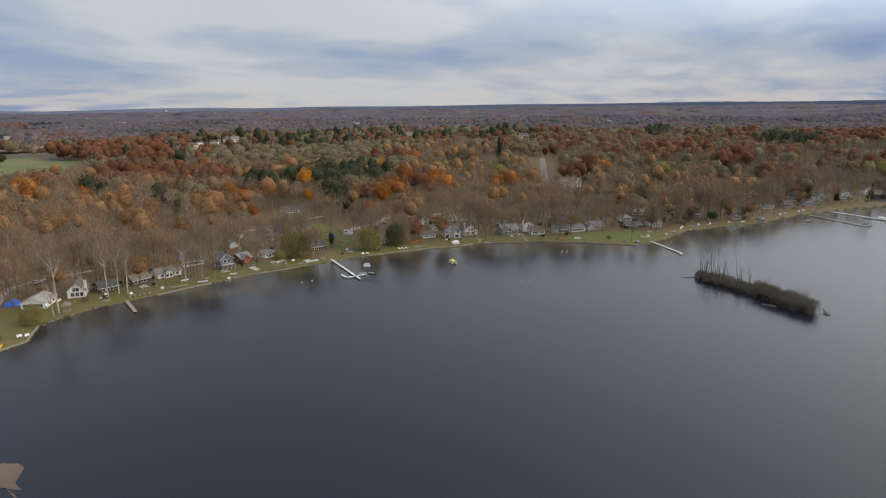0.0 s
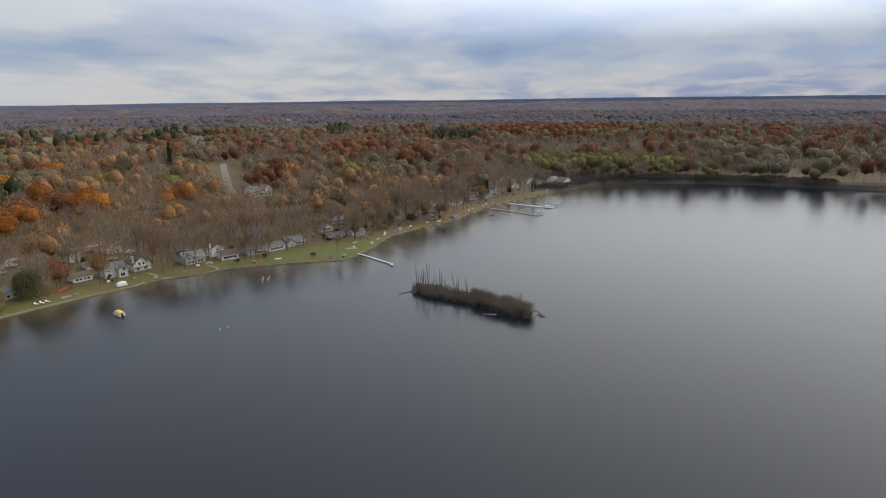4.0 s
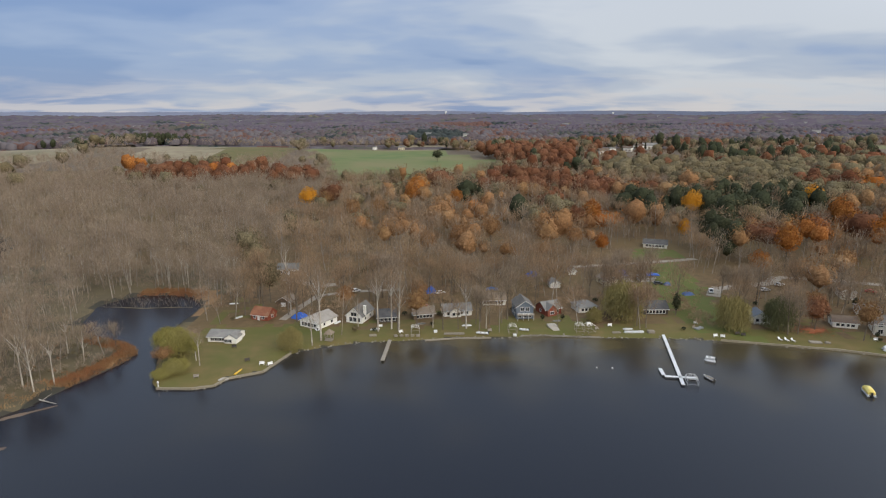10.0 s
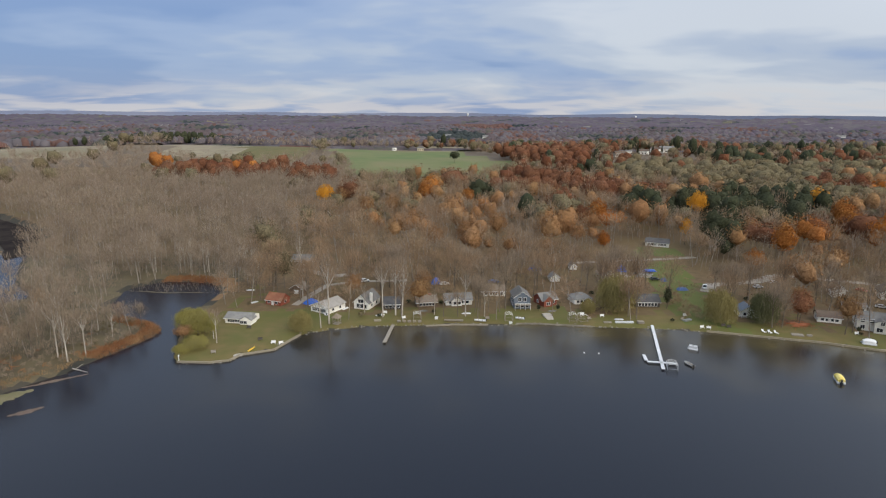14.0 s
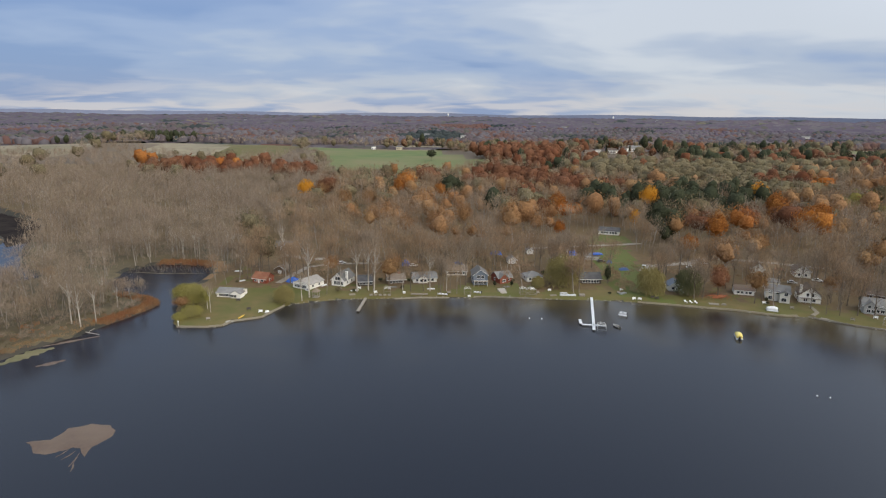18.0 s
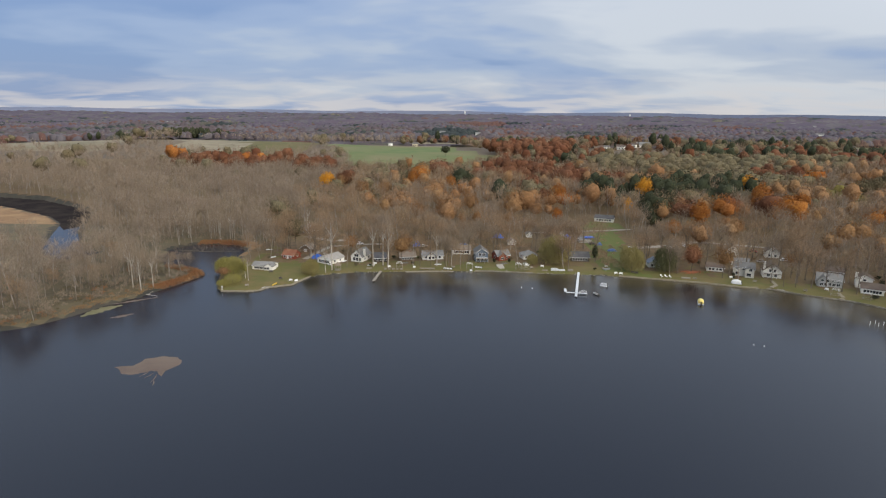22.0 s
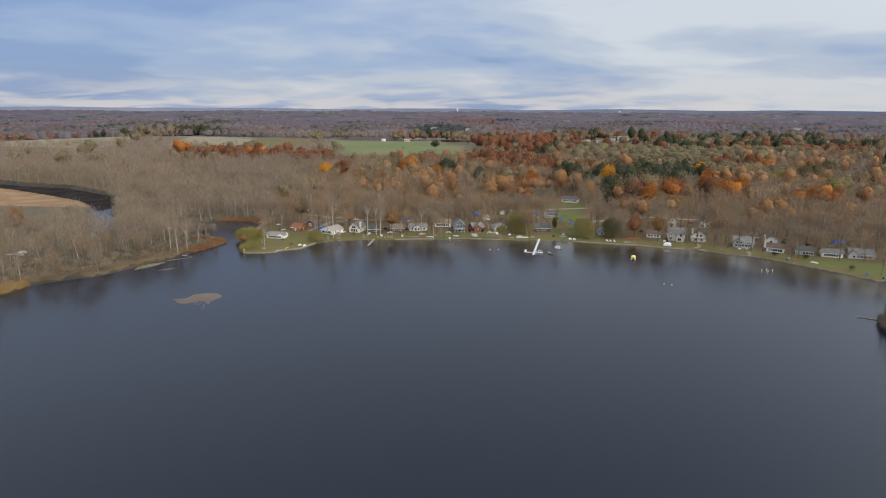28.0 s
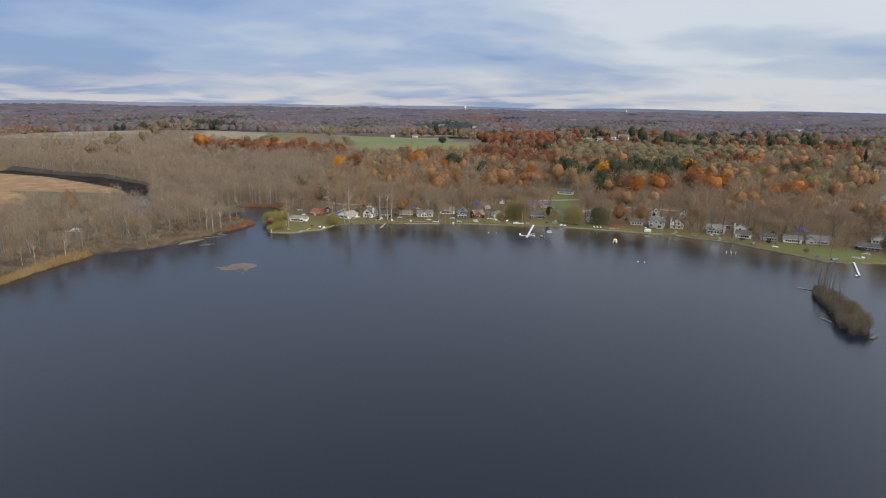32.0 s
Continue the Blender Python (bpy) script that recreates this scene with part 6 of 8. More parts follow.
rowing_boat(28.8, 225.4, 75, "white_cover", "white rowing boat lying on the grass", 3.6, 1.4, 0.85)
rowing_boat(-48.8, 228.5, 25, "white_cover", "white boat standing beside the pale-roofed cottage", 4.0, 1.5, 0.95)
rowing_boat(229, 133.8, -70, "blue_paint", "boat under a blue cover at the water's edge", 5.0, 1.8, 0.6)
rowing_boat(203, 170.8, -50, "boat_hull", "dark boat drawn up on the east lawn", 4.6, 1.6, 0.75)
pontoon_boat(409, 62, 20, "white_cover", "boat under a white cover beside the far dock", 5.0, 2.0)
rowing_boat(368.5, 93.5, 60, "boat_hull", "small boat moored off the east shore", 5.0, 1.8)
solo("kayak", Shape().hull(hull_rings(4.2, 0.75, 0.3, 0.0, 0.5)), M["yellow_paint"], "yellow kayak lying on the point's lawn", "kayak", -66.4, 190.6, ground_z(-66.4, 190.6) + 0.02, -14)

for k, (x, y) in enumerate(((47.3, 192.5), (52.2, 192.0), (121.3, 124.0), (124.4, 122.8))):
    b = thing("buoy", "small white mooring buoy afloat", "buoy", x, y, 0, 0, "mooring buoys")
    rings = []
    for q in range(7):
        a = -math.pi / 2 + math.pi * q / 6
        rr = max(0.03, 0.27 * math.cos(a))
        rings.append([(rr * math.cos(t), rr * math.sin(t), 0.1 + 0.27 * math.sin(a)) for t in np.arange(10) * 0.6283])
    part("float", Shape().hull(rings), M["white_cover"], b)
    part("ring", Shape().rod((0, 0, 0.3), (0, 0, 0.5), 0.05, 0.05, 6), M["steel"], b)
for dx, dy in ((0, 0), (2.2, -1.6), (3.0, 1.4), (5.0, -0.4)):
    p = solo("mooring_post", Shape().rod((0, 0, -2), (0, 0, 1.5), 0.10, 0.09, 8).rod((0, 0, 1.5), (0, 0, 1.6), 0.12, 0.05, 8), M["white_trim"], "white mooring post standing in the water", "post", 177 + dx, 147 + dy, 0, 0, "mooring posts")


# ---- seawalls, paths, roads ----
def ribbon(name, line, width, height, material, label, category, lift=0.0, piece=0.0):
    """A low wall or a path along a line; with piece, of separate stones or slabs."""
    ob = thing(name, label, category, 0, 0)
    ob["kind"] = "structure"
    pts = [Vector((x, y)) for x, y in line]
    k = 0
    for a, b in zip(pts, pts[1:]):
        n = max(1, round((b - a).length / piece)) if piece else max(1, round((b - a).length / 4))
        rz = math.degrees(math.atan2(b.y - a.y, b.x - a.x))
        for i in range(n):
            p, q = a.lerp(b, i / n), a.lerp(b, (i + 1) / n)
            m = (p + q) / 2
            g = ground_z(m.x, m.y)
            z0 = -0.6 if height > 0.4 else g - 0.3
            top = height if height > 0.4 else g + lift
            part("stone" if piece else "slab", Shape().box(m.x, m.y, z0, (q - p).length + (0.0 if piece else 0.6), width * (0.9 + 0.2 * rnd.random() if piece else 1.0), top - z0 + (0.08 * rnd.random() if piece else 0.0), rz), M[material], ob)
            k += 1
    return ob


rnd = random.Random(3)
ribbon("retaining_wall", [(-87.6, 180.2), (-77, 179.8), (-71, 181.8), (-69, 186.6), (-59, 191.6), (-53.6, 206.8)], 0.5, 0.6, "concrete", "pale stone seawall round the point", "seawall", piece=1.6)
ribbon("retaining_wall", [(98, 214.8), (116, 209.8), (134, 204.8), (151, 197.4), (158, 197)], 0.5, 0.6, "concrete", "straight concrete seawall along the lawns", "seawall", piece=2.4)
ribbon("retaining_wall", [(-8, 217.6), (3, 219.4), (16, 219.6)], 0.35, 0.5, "weathered_wood", "low timber retaining wall at the shore", "seawall", piece=2.4)
ribbon("retaining_wall", [(27, 221.4), (35, 221.6), (56, 218.9)], 0.4, 0.45, "shore_stone", "low stone edging along the shore", "seawall", piece=1.4)
ribbon("retaining_wall", [(162, 195.8), (173, 186.6), (189, 177.6), (199, 165.6), (208, 153.6), (216, 140.6), (222, 130.8)], 0.4, 0.45, "shore_stone", "low stone edging below the east cottages", "seawall", piece=1.8)
ribbon("path", [(170, 208), (168, 200), (164, 196.6)], 1.6, 0, "concrete", "pale concrete path down to the water", "path", 0.06)
ribbon("path", [(190, 188), (188, 181.5), (186, 180)], 1.6, 0, "concrete", "pale brick path down to the shore", "path", 0.06)
ribbon("driveway", [(66, 314), (82, 317), (100, 320), (124, 324), (136, 327)], 4.0, 0, "gravel", "pale gravel lane across the long lawn", "road", 0.05)
ribbon("driveway", [(86, 317), (87.5, 302), (88.5, 288)], 3.4, 0, "gravel", "gravel drive beside the cream garage", "road", 0.045)
ribbon("driveway", [(-76, 299), (-64, 291), (-58, 286), (-50, 288)], 5.0, 0, "gravel", "curved gravel drive before the brown house", "road", 0.05)
ribbon("driveway", [(-64, 240), (-60, 256), (-56, 270), (-44, 276), (-20, 279)], 3.2, 0, "gravel", "gravel drive behind the western cottages", "road", 0.045)
ribbon("driveway", [(118, 265), (124, 276), (150, 282), (162, 292), (176, 288), (196, 280), (220, 268)], 6.0, 0, "gravel", "pale gravel yard and lane behind the east houses", "road", 0.05)
ribbon("road", [(372, 318), (399, 346), (425, 369), (452, 393), (480, 418), (508, 442)], 6.5, 0, "gravel", "pale road leading away through the woods", "road", 0.3)
for cx, cy, cr in ((95, 319, 9), (124, 324, 9), (75, 315, 8), (88, 300, 9), (-66, 292, 8), (-54, 286, 8), (-60, 262, 6), (-56, 272, 7), (-38, 277, 8), (135, 279, 12), (160, 288, 12), (180, 287, 12), (200, 278, 11),
                   (375, 322, 12), (387, 334, 15), (399, 346, 15), (412, 357, 15), (425, 369, 15), (438, 381, 15), (452, 393, 15), (466, 405, 15), (480, 418, 15), (494, 430, 15), (366, 310, 14), (350, 290, 12), (112, 300, 8), (118, 332, 8), (120, 342, 9), (112, 322, 12), (104, 332, 10), (455, 470, 20), (480, 480, 20)):
    CLEAR.append((cx, cy, cr * 1.18))


# ---- cars ----
def car(x, y, rz, paint, label, l=4.6, w=1.8, h=1.5):
    c = thing("car", label, "car", x, y, ground_z(x, y) + 0.04, rz, "parked cars")
    prof = [(-l / 2, 0.45), (-l / 2, 0.95), (-l * 0.4, 1.0), (-l * 0.28, h), (l * 0.12, h), (l * 0.27, 1.0), (l * 0.48, 0.85), (l / 2, 0.45)]
    part("body", Shape().hull([[(a, -w / 2, b) for a, b in prof], [(a, w / 2, b) for a, b in prof]]), M[paint], c)
    for sy in (-1, 1):
        part("side_window", Shape().add([(-l * 0.34, sy * (w / 2 + 0.012), 1.02), (l * 0.2, sy * (w / 2 + 0.012), 1.02), (l * 0.1, sy * (w / 2 + 0.012), h - 0.1), (-l * 0.26, sy * (w / 2 + 0.012), h - 0.1)], [(0, 1, 2, 3)]), M["glass"], c)
        for a in (-0.3, 0.31):
            part("wheel", Shape().rod((l * a, sy * (w / 2 - 0.2), 0.33), (l * a, sy * (w / 2 + 0.03), 0.33), 0.33, 0.33, 12), M["dark_rubber"], c)
    for sx in (1, -1):
        part("windscreen", Shape().add([(sx * l * (0.275 if sx > 0 else 0.405), -w * 0.42, 1.02), (sx * l * (0.275 if sx > 0 else 0.405), w * 0.42, 1.02), (sx * l * (0.135 if sx > 0 else 0.295), w * 0.38, h - 0.05), (sx * l * (0.135 if sx > 0 else 0.295), -w * 0.38, h - 0.05)], [(0, 1, 2, 3)]), M["glass"], c)
    return c


for x, y, rz, p, lab, hh in ((119, 270, 70, "white_cover", "white van parked on the gravel yard", 2.0), (144, 271, 8, "silver_paint", "silver car parked behind the willows", 1.5), (154.5, 278, 20, "silver_paint", "pale car parked on the gravel yard", 1.5),
                             (-39.6, 275.5, 40, "white_cover", "white car parked behind the chalet", 1.6), (-44.6, 271, 35, "silver_paint", "silver car parked behind the chalet", 1.5), (-1.5, 272, 20, "white_cover", "white car parked behind the cottages", 1.5),
                             (100, 283, 0, "dark_paint", "dark car beside the grey shed", 1.5), (196, 246, -20, "white_cover", "white car before the gabled house", 1.6), (182, 243, -30, "silver_paint", "silver car beside the flat-roofed wing", 1.5),
                             (188.5, 266, -40, "red_paint", "red car by the shore road", 1.5)):
    car(x, y, rz, p, lab, h=hh)


# ---- tarpaulins, benches, stacks, small things ----
def tarp(x, y, w, d, h, rz, label, material="blue_tarp", z=None):
    r = random.Random(int(x * 7 + y))
    n = 7
    v, f = [], []
    for j in range(n):
        for i in range(n):
            a, b = i / (n - 1) - 0.5, j / (n - 1) - 0.5
            e = max(abs(a), abs(b)) * 2
            v.append((a * w, b * d, h * (1 - e**2.2) * (0.85 + 0.3 * r.random()) + 0.02))
    for j in range(n - 1):
        for i in range(n - 1):
            k = j * n + i
            f.append((k, k + 1, k + n + 1, k + n))
    m = len(v)
    v += [(p[0], p[1], -0.25) for p in v]
    edge = [*range(n), *range(2 * n - 1, n * n, n), *range(n * n - 2, n * (n - 1) - 1, -1), *range(n * (n - 2), 0, -n)]
    for p, q in zip(edge, edge[1:] + edge[:1]):
        f.append((q, p, p + m, q + m))
    return solo("tarpaulin", Shape().add(v, f), M[material], label, "tarpaulin", x, y, ground_z(x, y) if z is None else z, rz, "blue tarpaulins")


tarp(-57.5, 242, 6, 4.4, 2.2, -30, "bright blue tarpaulin over a stored boat")
tarp(-5.5, 274.5, 4.5, 4, 2.8, 10, "bright blue tarpaulin over a pile behind the cottages")
tarp(44.3, 300, 7, 4, 2.2, 0, "bright blue tarpaulin over a stored boat in the woods")
tarp(88.2, 299.5, 5, 4.5, 2.8, 0, "bright blue tarpaulin beside the gravel drive")
tarp(99.2, 289, 6, 4, 0.5, 0, "blue tarpaulin spread on the grey shed roof", z=ground_z(96.6, 290.5) + 3.2)
tarp(104, 282, 3, 2.4, 1.6, 0, "teal tarpaulin over garden things", "blue_paint")
tarp(252, 208, 8, 4, 1.8, 0, "blue tarpaulin over a trailer in the east woods")
tarp(22, 278, 6, 3, 1.2, 5, "dull blue tarpaulin over a low stack", "blue_paint")
tarp(-205, 175, 6, 2.5, 1.2, 10, "white-covered pile on the marsh", "white_cover")
tarp(108, 268, 5, 3.4, 1.4, 5, "dull blue tarpaulin by the long lawn", "blue_paint")
pile = Shape()
rp = random.Random(12)
v, f = [(0, 0, 0.5)], []
for ring, rr, hh in ((0, 1.6, 0.4), (1, 3.0, 0.25), (2, 4.4, 0.08), (3, 5.0, -0.1)):
    for k in range(16):
        a = 6.283 * k / 16
        q = rr * 0.82 * (0.7 + 0.28 * math.sin(3 * a + 1) + 0.22 * math.sin(5 * a) + 0.3 * rp.random())
        v.append((q * math.cos(a) * 1.2, q * math.sin(a) * 0.8, hh))
for k in range(16):
    f.append((0, 1 + k, 1 + (k + 1) % 16))
    for ring in range(3):
        a, b = 1 + ring * 16 + k, 1 + ring * 16 + (k + 1) % 16
        f.append((a, a + 16, b + 16, b))
solo("leaf_carpet", pile.add(v, f), M["leaf_carpet"], "carpet of fallen red-orange leaves under a tree", "leaf pile", 136.4, 222.6, ground_z(136.4, 222.6), 0)
rl = np.random.RandomState(83)
lc = np.stack([136.4 + 3.4 * rl.normal(size=700), 222.4 + 2.3 * rl.normal(size=700), np.zeros(700)], 1)
lc[:, 2] = land(lc[:, 0], lc[:, 1]) + 0.08 + 0.1 * rl.rand(700)
lv, lf = flakes(rl, lc, 0.34, None, 0.8, np.tile(np.array([0.0, 0.0, 1.0]), (700, 1)), 0.3)
solo("fallen_leaves", mesh_np("fallen_leaves", lv, lf, [M["leaf_carpet"]]), None, "scattered fallen red-orange leaves on the lawn", "leaves", kind="stuff")


def bench(x, y, rz, material, label, name="bench", w=1.6):
    b = thing(name, label, "bench", x, y, ground_z(x, y), rz, "lakeside seats")
    part("seat", Shape().box(0, 0, 0.42, w, 0.6, 0.08), M[material], b)
    part("backrest", Shape().box(0, 0.33, 0.5, w, 0.08, 0.6), M[material], b)
    for sx in (-1, 1):
        for sy in (-1, 1):
            part("leg", Shape().box(sx * w * 0.42, sy * 0.24, 0, 0.1, 0.1, 0.42), M[material], b)
    return b


def lounger(x, y, rz, label):
    b = thing("sun_lounger", label, "lounger", x, y, ground_z(x, y), rz, "lakeside loungers")
    part("seat", Shape().box(0, -0.3, 0.35, 0.75, 1.4, 0.1), M["white_cover"], b)
    part("backrest", Shape().add([(-0.37, 0.4, 0.35), (0.37, 0.4, 0.35), (0.37, 0.95, 0.95), (-0.37, 0.95, 0.95), (-0.37, 0.48, 0.3), (0.37, 0.48, 0.3), (0.37, 1.03, 0.9), (-0.37, 1.03, 0.9)], [(0, 1, 2, 3), (7, 6, 5, 4), (0, 4, 5, 1), (1, 5, 6, 2), (2, 6, 7, 3), (3, 7, 4, 0)]), M["white_cover"], b)
    for sx in (-1, 1):
        for sy in (-0.9, 0.3):
            part("leg", Shape().box(sx * 0.32, sy, 0, 0.07, 0.07, 0.36), M["white_trim"], b)


for k in range(3):
    lounger(118.4 + 2.0 * k, 213.2 - 0.6 * k, 10, "white lounger on the lawn by the seawall")
for x, y, rz, m, lab in ((97.2, 217.2, 10, "white_trim", "white garden seat above the seawall"), (99.4, 216.6, -20, "white_trim", "white garden seat above the seawall"), (106, 219, 0, "dark_siding", "dark garden bench on the lawn"),
                         (56.2, 225.5, 30, "weathered_wood", "weathered garden seat by the boat lifts"), (-58, 197, 30, "white_trim", "white garden seat on the point"), (-60.5, 196, 0, "white_trim", "white garden seat on the point"),
                         (-78, 186.5, 20, "weathered_wood", "weathered bench on the point"), (62, 229, 0, "white_trim", "white garden chair under the willow"), (176, 190, -40, "weathered_wood", "weathered bench by the shore path"),
                         (241, 140, -30, "weathered_wood", "weathered bench above the dock"), (93, 226, 30, "weathered_wood", "weathered bench beside the brush")):
    bench(x, y, rz, m, lab)


def stack(x, y, rz, n, w, d, material, label, name="dock_section_stack"):
    b = thing(name, label, "stack", x, y, ground_z(x, y) - 0.02, rz, "stored dock sections")
    for k in range(n):
        part("panel", Shape().box(0.06 * (k % 3), 0.05 * (k % 2), 0.18 * k, w, d, 0.14), M[material], b)


stack(69, 222.4, 0, 3, 7.0, 1.3, "aluminium", "low stack of white dock sections on the shore")
stack(62.5, 222.2, 4, 2, 3.0, 1.2, "weathered_wood", "short stack of dock sections on the shore")
stack(75.2, 222.0, 0, 5, 2.4, 1.8, "weathered_wood", "stack of weathered dock parts by the white dock")
for k in range(5):
    stack(-18.6 + 2.0 * k, 220.4 + 0.1 * k, 20, 4, 1.2, 1.0, "concrete" if k % 2 else "weathered_wood", "small pale stack of crates by the shore", "crate_stack")
stack(-27, 221.5, 10, 2, 2.6, 2.0, "concrete", "low pale stone platform on the lawn", "stone_platform")
stack(2.6, 222.4, 0, 3, 7.5, 0.9, "weathered_wood", "line of weathered dock boards along the wall")
stack(-4.2, 224.5, 0, 5, 1.2, 1.0, "white_cover", "small white storage box by the shore", "storage_box")
stack(24.8, 221.4, 0, 4, 1.2, 1.1, "white_cover", "small white storage box at the water's edge", "storage_box")
stack(129.5, 210.6, -15, 2, 4.0, 2.2, "weathered_wood", "small timber landing above the seawall", "timber_landing")
stack(133.4, 209.8, -15, 3, 1.6, 1.2, "weathered_wood", "small timber stack above the seawall")
stack(94.6, 225.6, 30, 3, 3.6, 1.6, "steel", "grey stack of lift parts by the brush")
stack(-69.8, 186.4, 15, 2, 3.0, 1.8, "stone", "flat pale stones on the point", "stone_platform")
stack(243.4, 137.4, -52, 2, 6.0, 4.0, "weathered_wood", "grey timber frame deck at the dock's foot", "timber_landing")
stack(-206, 170.5, 10, 2, 6.0, 1.6, "white_cover", "white boats and boards lying on the marsh shore", "board_stack")
stack(-201, 169.4, -20, 3, 2.4, 1.4, "white_cover", "white boards lying on the marsh shore", "board_stack")

gz = thing("gazebo", "small wooden lakeside shelter with a peaked roof", "gazebo", -42.2, 217.6, ground_z(-42.2, 217.6), -15)
gz.scale = (1.0, 1.0, 1.35)
for sx in (-1, 1):
    for sy in (-1, 1):
        part("post", Shape().box(sx * 1.1, sy * 1.1, 0, 0.16, 0.16, 2.0), M["weathered_wood"], gz)
part("roof", Shape().add([(-1.6, -1.6, 1.95), (1.6, -1.6, 1.95), (1.6, 1.6, 1.95), (-1.6, 1.6, 1.95), (0, 0, 3.2)], [(0, 1, 4), (1, 2, 4), (2, 3, 4), (3, 0, 4), (3, 2, 1, 0)]), M["tan_shingle"], gz)
part("railing", Shape().box(0, -1.1, 0.75, 2.2, 0.08, 0.1).box(-1.1, 0, 0.75, 0.08, 2.2, 0.1).box(1.1, 0, 0.75, 0.08, 2.2, 0.1), M["weathered_wood"], gz)
part("floor", Shape().box(0, 0, 0.02, 2.6, 2.6, 0.12), M["weathered_wood"], gz)
terr = thing("stone_terrace", "pale stone steps and terrace below the red house", "terrace", 40.4, 228, ground_z(40.4, 228) - 0.1, 10)
for k in range(5):
    part("step", Shape().box(0, -2.4 + 1.2 * k, 0, 3.6 - 0.35 * abs(k - 3), 1.3, 0.2 + 0.16 * k), M["stone"], terr)
solo("marker_post", Shape().rod((0, 0, 0), (0, 0, 1.6), 0.14, 0.14, 8).rod((0, 0, 1.6), (0, 0, 2.0), 0.3, 0.2, 8), M["white_trim"], "white marker lamp at the tip of the point", "post", -87.2, 180.8, ground_z(-86.6, 181.4))

# mud bank off the marsh, just breaking the surface
MUD = [(-91, 97.1), (-88, 94.8), (-86, 92.1), (-82.7, 91.5), (-80.3, 93), (-77.9, 94.9), (-75.7, 94.6), (-72.6, 90.5), (-73.3, 94.9), (-72, 97.7), (-70.9, 100.6), (-71.6, 103.4), (-74.4, 106.2), (-79.6, 106.9),
       (-84.6, 104.4), (-84.8, 101), (-85.6, 98.4), (-88.2, 97.9)]
v, f = [(-78.6, 98.8, 0.10)], []
for k, (x, y) in enumerate(MUD):
    nx_, ny_ = MUD[(k + 1) % len(MUD)]
    for ax, ay in ((x, y), ((x + nx_) / 2 + 0.35 * math.sin(5 * k), (y + ny_) / 2 + 0.35 * math.cos(7 * k))):
        for q, z in ((0.6, 0.09), (0.95, 0.03), (1.12, -0.25)):
            v.append((-78.6 + (ax + 78.6) * q, 98.8 + (ay - 98.8) * q, z))
n = 2 * len(MUD)
for k in range(n):
    a, b = 1 + 3 * k, 1 + 3 * ((k + 1) % n)
    f += [(0, a, b), (a, a + 1, b + 1, b), (a + 1, a + 2, b + 2, b + 1)]
solo("mud_bank", Shape().add(v, f), M["mud"], "flat brown mud bank just above the lake surface", "mud bank", kind="stuff")


def mud_tongue(name, line, width, material, label, category, z=0.06):
    """A low drawn-out bank with an uneven edge along a line of points."""
    pts = [Vector(p) for p in line]
    rows_ = []
    for a, b in zip(pts, pts[1:]):
        rows_ += [a.lerp(b, k / 5) for k in range(5)]
    rows_.append(pts[-1])
    v, f = [], []
    for k, p in enumerate(rows_):
        q = rows_[min(k + 1, len(rows_) - 1)] - rows_[max(k - 1, 0)]
        side = Vector((-q.y, q.x)).normalized()
        w_ = width * math.sin(math.pi * (0.06 + 0.88 * k / (len(rows_) - 1))) * (1 + 0.28 * math.sin(2.3 * k) + 0.15 * math.sin(5.1 * k + 1))
        for o, zz in ((-1.1, -0.15), (-0.8, z * 0.6), (0, z), (0.8, z * 0.6), (1.1, -0.15)):
            e = p + side * w_ * o
            v.append((e.x, e.y, zz))
    for k in range(len(rows_) - 1):
        f += [(5 * k + i, 5 * k + i + 1, 5 * k + i + 6, 5 * k + i + 5) for i in range(4)]
    return solo(name, Shape().add(v, f), M[material], label, category, kind="stuff")


mud_tongue("mud_bar", [(-125, 160), (-120, 164), (-111, 170.6)], 1.1, "mud", "long brown mud bar just above the water", "mud bar")
mud_tongue("mud_bar", [(-117, 143), (-113.6, 145.4), (-110.6, 148.6)], 1.5, "mud", "small brown mud bar off the marsh", "mud bar")
mud_tongue("weed_mat", [(-129, 144), (-126.8, 150), (-124.4, 155), (-120.6, 159)], 3.2, "weed", "yellow-green mat of water weed off the marsh", "water weed", 0.12)
mud_tongue("mud_flat", [(-133, 148), (-129.6, 156.6), (-123, 166), (-118.4, 174), (-117.6, 180)], 2.6, "peat", "wet black mud along the marsh shore", "mud", 0.16)
for k, (ax, ay, bx, by) in enumerate(((-75, 92.6, -74.2, 86.5), (-76.4, 93.4, -77.6, 89.4), (-74.2, 88.6, -72.6, 84.5), (-78.4, 94, -79.6, 90.6))):
    mud_tongue("mud_wisp", [(ax, ay), ((ax + bx) / 2 + 0.3, (ay + by) / 2), (bx, by)], 0.22, "mud", "thin thread of mud trailing from the bank", "mud", 0.02)

# ---- island ----
ISLAND = [(186, 78), (180, 68), (176, 52), (171.5, 38), (166.5, 28), (167, 20.5), (173.5, 19.5), (179.5, 27), (185, 45), (190, 63), (191, 74)]
v, f = [(179, 46, 0.9)], []
cx, cy = 179, 46
for x, y in ISLAND:
    for q, z in ((0.5, 0.5), (0.78, 0.25), (0.92, -0.3)):
        v.append((cx + (x - cx) * q, cy + (y - cy) * q, z))
n = len(ISLAND)
for k in range(n):
    a, b = 1 + 3 * k, 1 + 3 * ((k + 1) % n)
    f += [(0, a, b), (a, a + 1, b + 1, b), (a + 1, a + 2, b + 2, b + 1)]
isl = thing("island", "narrow brushy island in the lake", "island", 0, 0)
isl["kind"] = "structure"
part("island_ground", Shape().add(v, f), M["peat"], isl)


